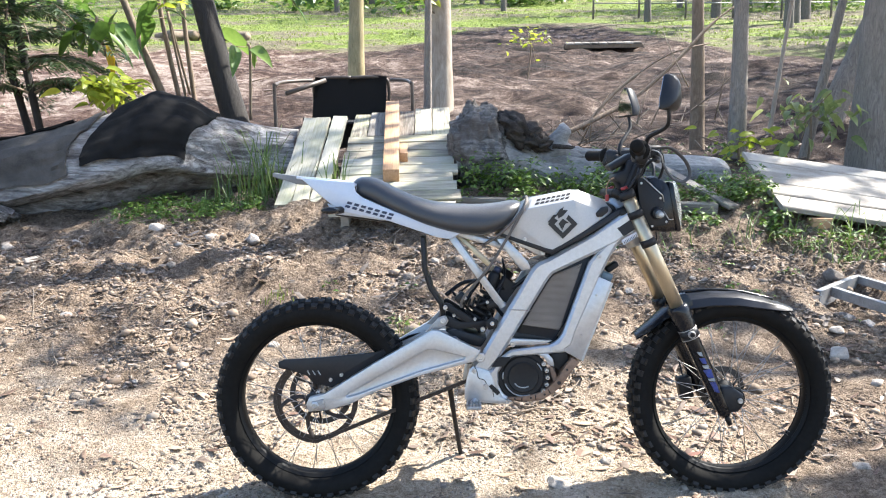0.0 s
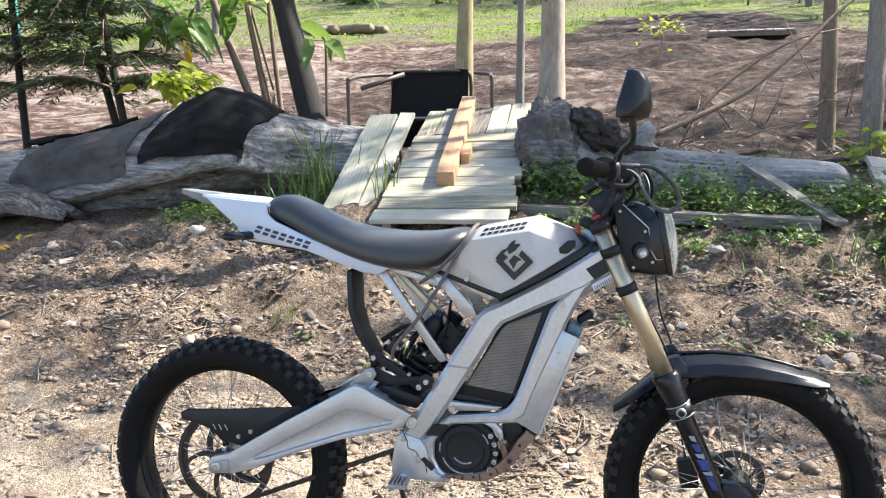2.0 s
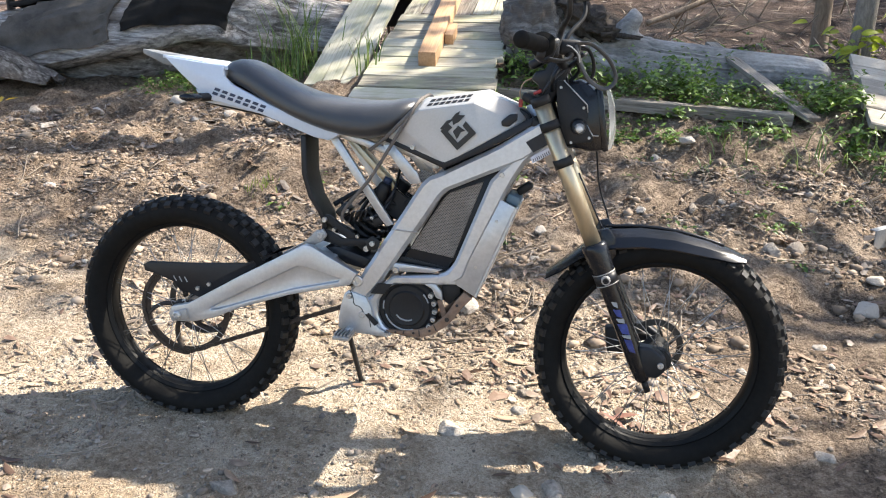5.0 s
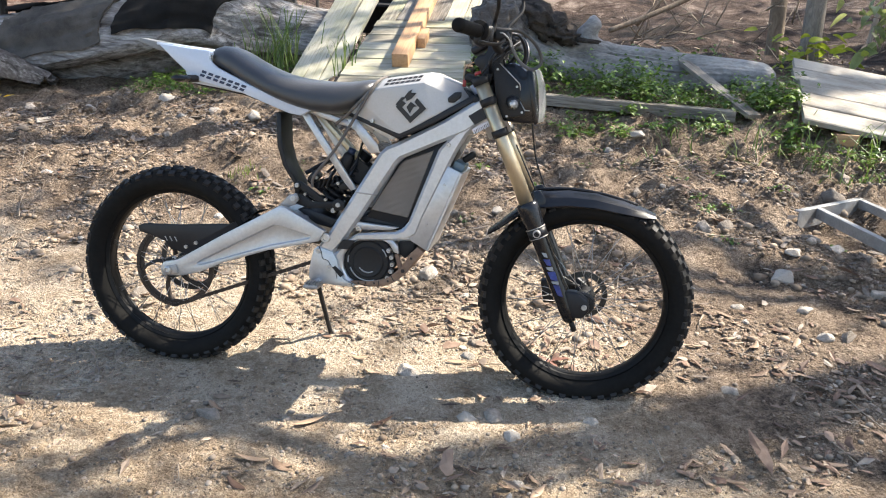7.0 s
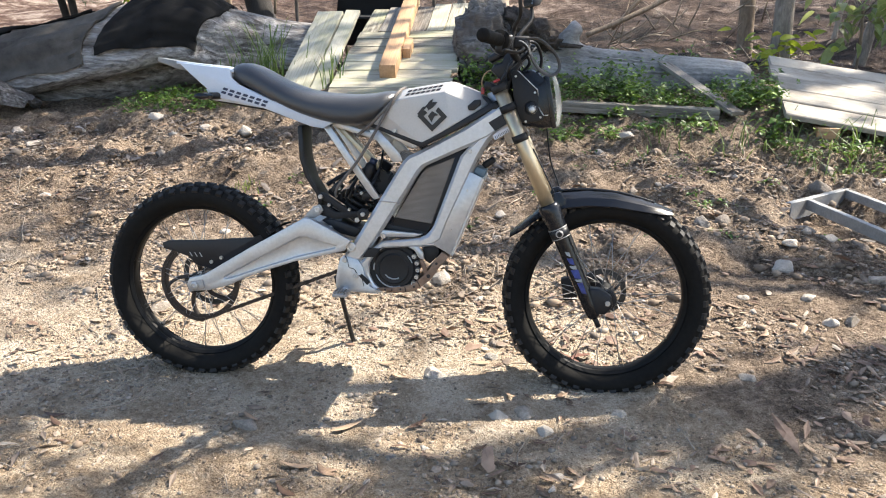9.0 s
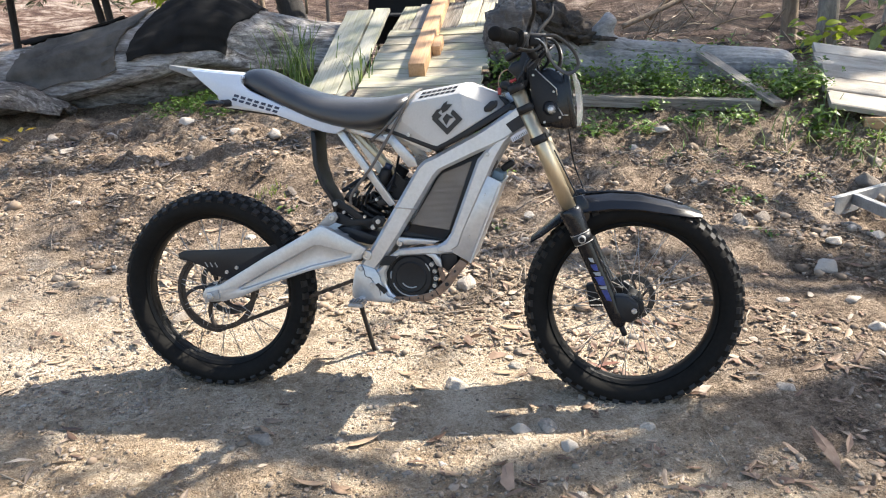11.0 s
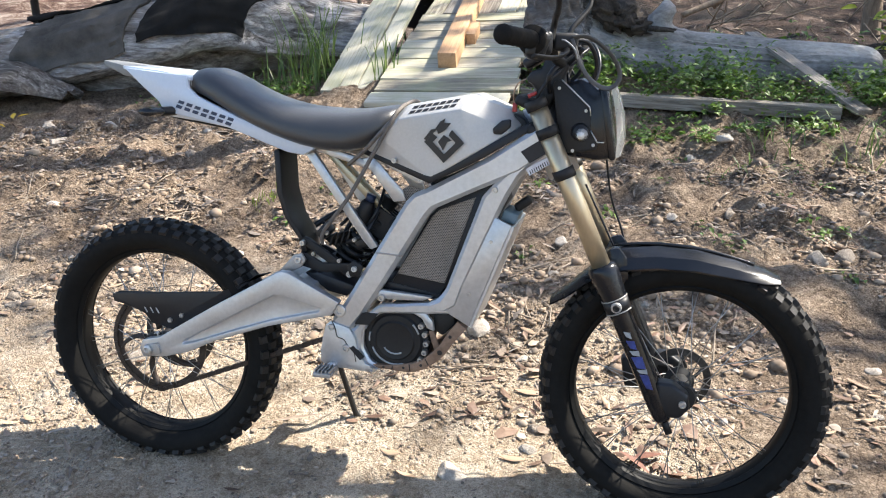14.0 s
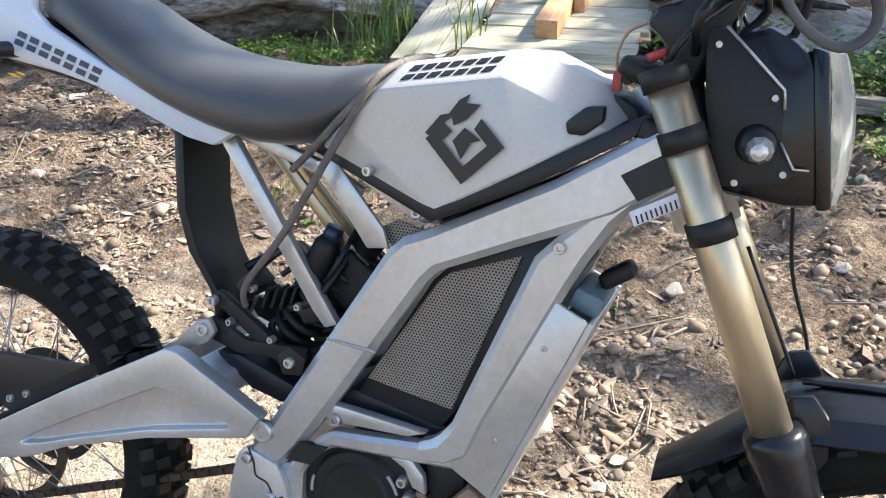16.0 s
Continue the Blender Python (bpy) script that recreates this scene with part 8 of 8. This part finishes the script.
for x, y, a in ((0.78, 2.62, 20), (0.84, 2.58, 140)):
    whole("red_leaf", leaves("red_leaf", [(0, 0, 0.012)], 0.10, surface("red_brown_leaf", (0.095, 0.040, 0.026), (0.19, 0.085, 0.055), 20, 90, (0.5, 0.7)), 0, 0.0, 0.5, 0.01, [(1, 0.1, 0.1)]), EARTH, "red-brown dead leaf under the front wheel", "leaf", pose(x, y, float(height(x, y)), 0, 0, a))
for x, y in (yard_xy(*q) for q in ((-2.52, 4.35), (-2.45, 4.37))):
    whole("yellow_leaf", leaves("yellow_leaf", [(0, 0, 0.02), (0.02, 0.01, 0.03)], 0.07, YELLOW, 0.2, 0.0, 0.6, 0.1), YELLOW, "fallen yellow leaf among the weeds", "leaf", pose(x, y, float(height(x, y)) + 0.03))

# ---- the hill ----
LAWN_X, LAWN_Y = (-14.0, -6.2, -2.6, -0.2, 5.4, 7.0, 12.0), (27.0, 25.0, 23.3, 36.3, 37.3, 21.6, 17.3)
P = scatter(14000, -40, 45, 15, 62, lambda x, y: min(1.0, max(0.0, (y - np.interp(x, LAWN_X, LAWN_Y) + 1.5 * math.sin(x * 0.61 + 2)) / 5)) * (1.0 if noise.noise(Vector((x * 0.25, y * 0.4, 1))) > -0.1 else 0.2))
tagged(new("lawn", blades("lawn", np.stack([P[:, 0], P[:, 1], height(P[:, 0], P[:, 1])], 1), 0.09, 0.06, LAWN)), "sunlit rough grass on the hill", "grass", "", "stuff")

# forest on the hill: trunks with crowns
proto = []
for k in range(4):
    t = tree("forest_tree", "slim forest tree on the hill", -60.0 - 6 * k, 60.0, (0.02 * (k - 1.5), 0.0), 11 + k, 0.13 + 0.03 * k, FAR_WOOD, 420, 2.4, 8.5, 0.34, "forest trees", 5, 0.2, BROAD if k % 2 else CANOPY, 8)
    proto.append(t)
r9 = random.Random(11)
placed = 0
while placed < 95:
    x, y = r9.uniform(-45, 55), r9.uniform(24, 75)
    if y < 34 and r9.random() < 0.75:
        continue
    if abs(x - 0.17 * y) < 4.5 and y < 33:
        continue
    copy_thing(proto[placed % 4], pose(x, y, float(rise(x, y)) - 0.15, 0, 0, r9.uniform(0, 360)))
    placed += 1
bush_pts = []
for k in range(46):
    x, y = r9.uniform(-40, 50), r9.uniform(44, 70)
    z = float(rise(x, y))
    s = r9.uniform(0.6, 1.6)
    bush_pts += [(x + r9.gauss(0, s), y + r9.gauss(0, s), z + abs(r9.gauss(0, s * 0.8))) for _ in range(130)]
tagged(new("far_scrub", leaves("far_scrub", bush_pts, 0.5, BROAD, 0.1, 0.2, 0.6)), "dense green scrub at the edge of the forest", "scrub", "", "stuff")

# wooden foot bridge over the ditch, log pile, wire fence, play frame
bx, by = yard_xy(4.05, 21.5)
bz = float(rise(bx, by))
bridge = thing("foot_bridge", "low plank bridge in the churned field", "bridge", pose(bx, by, bz + 0.15, 5, 0, -4))
for k in range(9):
    part("plank", block((0.20, 0.9, 0.05), (-0.9 + 0.225 * k, 0, 0.05), 0.008), PLANK_OLD, bridge)
part("beam", block((2.1, 0.10, 0.10), (0, -0.38, -0.02), 0.01), BARK_BROWN, bridge)
part("beam", block((2.1, 0.10, 0.14), (0, 0.38, -0.05), 0.01), BARK_DARK, bridge)
for k in range(5):
    x, y = yard_xy(-10.0 + 0.70 * k + r9.uniform(-0.3, 0.3), 30.0 + r9.uniform(-1.2, 0.8))
    L = r9.uniform(1.2, 2.6)
    whole("cut_log", trunk_mesh([(-L / 2, 0, 0), (0, 0.05, 0.03), (L / 2, 0, 0)], [0.22, 0.19, 0.16], 14, 0.35), BARK_BROWN, "cut log lying at the edge of the grass", "log", pose(x, y, float(rise(x, y)) + 0.10 + 0.10 * (k % 2), 0, r9.uniform(-4, 4), r9.uniform(-50, 50)), "cut logs")
fence = thing("wire_fence", "thin post and wire fence along the forest", "fence", pose(0, 0, 0))
prev = None
for k in range(14):
    x, y = yard_xy(6.5 + 1.9 * k, 37.0 - 0.35 * k)
    z = float(rise(x, y))
    part("post", tube([(x, y, z - 0.1), (x, y, z + 1.3)], 0.05, 8), FAR_WOOD, fence)
    if prev:
        for h in (0.7, 1.2):
            part("rail", tube([(prev[0], prev[1], prev[2] + h), (x, y, z + h)], 0.022, 6), GALV, fence)
    prev = (x, y, z)
px, py = yard_xy(-14.6, 20.0)
pz = float(rise(px, py))
frame_ = thing("play_frame", "teal painted post frame far behind the conifers", "frame", pose(px, py, pz))
for dx in (-0.5, 0.5):
    part("post", tube([(dx, 0, 0), (dx, 0, 2.2)], 0.09, 10), TEAL, frame_)
part("beam", block((1.5, 0.1, 0.16), (0, 0, 1.9), 0.01), TEAL, frame_)

# ---- unseen trees beside the yard, placed so that their crowns shade it (their shadows lie on the dirt) ----
def shade_tree(x, y, high, r0, clumps, n, seed, leaf=0.15):
    z = float(rise(x, y)) - 0.1
    t = thing("gum_tree", "unseen gum tree beside the yard, placed to cast dappled shade", "tree", pose(x, y, z), "trees")
    part("trunk", trunk_mesh([(0, 0, 0), (0.05, 0.02, high * 0.5), (0.1, 0.0, high)], [r0 * 1.2, r0, r0 * 0.5], 14), BARK_GREY, t, "", 80)
    pts = []
    r10 = np.random.default_rng(seed)
    for cx, cy, cz, rad, w in clumps:
        end = Vector((cx - x, cy - y, cz - z))
        base = Vector((0.08, 0, min(high * 0.9, end.z * 0.75)))
        part("limb", tube(smooth_line([base, base.lerp(end, 0.5) + Vector((0, 0, 0.25)), end], 4), [r0 * 0.35] * 3 + [r0 * 0.22] * 3 + [r0 * 0.08] * 3, 7), BARK_GREY, t)
        m = int(n * w)
        pts.append(np.array(end)[None] + r10.normal(0, 1, (m, 3)) * np.array([rad, rad, rad * 0.35]))
    part("crown", leaves("crown", np.concatenate(pts), leaf, CANOPY, 0.0, 0.2, 0.34), CANOPY, t)
    return t


SH = (sun_way.x / sun_way.z, sun_way.y / sun_way.z)


def over(gx, gy, h, rad, w):
    """A leaf clump at height h whose shadow falls on the ground at gx, gy."""
    gx, gy = yard_xy(gx, gy)
    return (gx + SH[0] * h, gy + SH[1] * h, h, rad, w)


def bare_limb(t, base, ground_line, h0, h1, r):
    """A leafless limb whose shadow follows a line on the dirt."""
    n = len(ground_line)
    pts = [Vector(base)] + [Vector(over(gx, gy, h0 + (h1 - h0) * k / (n - 1), 0, 0)[:3]) for k, (gx, gy) in enumerate(ground_line)]
    line = smooth_line([p - t.matrix_world.translation for p in pts], 5)
    part("limb", tube(line, [r * (1 - 0.8 * k / (len(line) - 1)) for k in range(len(line))], 7), BARK_GREY, t)


edge_tree = shade_tree(5.6, 2.6, 6.8, 0.16, [over(-1.3, 1.40, 5.0, 0.30, 0.34), over(-0.5, 1.45, 5.2, 0.34, 0.34), over(0.35, 1.60, 5.4, 0.32, 0.22), over(1.15, 1.60, 5.6, 0.34, 0.12), over(1.85, 1.85, 5.0, 0.34, 0.05), over(-0.95, 1.95, 4.6, 0.10, 0.08), over(2.0, 2.45, 5.2, 0.24, 0.07), over(2.45, 2.2, 5.4, 0.30, 0.11), over(1.2, 2.30, 5.0, 0.16, 0.09), over(1.55, 2.55, 5.0, 0.20, 0.07), over(0.2, 0.8, 5.6, 0.45, 0.7), over(-1.2, 0.7, 5.4, 0.45, 0.7)], 900, 3)
bare_limb(edge_tree, (5.6, 2.6, 2.9), ((0.10, 2.07), (-0.03, 2.04), (-0.15, 1.98), (-0.25, 1.84), (-0.29, 1.62)), 3.5, 3.0, 0.040)
bare_limb(edge_tree, (5.6, 2.6, 3.1), ((-0.02, 2.07), (-0.14, 2.00), (-0.30, 1.74), (-0.50, 1.66)), 3.8, 3.4, 0.026)
bare_limb(edge_tree, (5.6, 2.6, 2.7), ((1.39, 2.46), (1.18, 2.22), (1.00, 2.00), (0.80, 1.76)), 3.4, 2.9, 0.048)
bare_limb(edge_tree, (5.6, 2.6, 2.8), ((1.30, 2.48), (1.06, 2.23), (0.84, 2.01), (0.66, 1.84)), 3.2, 2.8, 0.030)
# two more added out of view, their clumps set to darken bank and logs
shade_tree(6.0, 5.2, 7.2, 0.17, [over(-1.7, 3.4, 5.2, 0.22, 0.06), over(-0.4, 3.35, 5.6, 0.24, 0.06), over(0.9, 3.6, 5.4, 0.30, 0.06), over(0.25, 3.9, 5.6, 0.22, 0.06), over(-0.36, 5.20, 6.2, 0.17, 0.8), over(0.45, 5.3, 6.2, 0.32, 0.9), over(1.2, 5.4, 6.0, 0.30, 0.5)], 900, 4)
shade_tree(7.4, 9.9, 7.6, 0.15, [over(-1.6, 5.2, 6.0, 0.30, 0.22), over(-2.1, 5.1, 6.2, 0.34, 0.3), over(-2.8, 4.9, 6.1, 0.36, 0.3), over(-3.4, 4.7, 6.3, 0.4, 0.8), over(-2.4, 4.4, 6.4, 0.22, 0.3)], 900, 6)
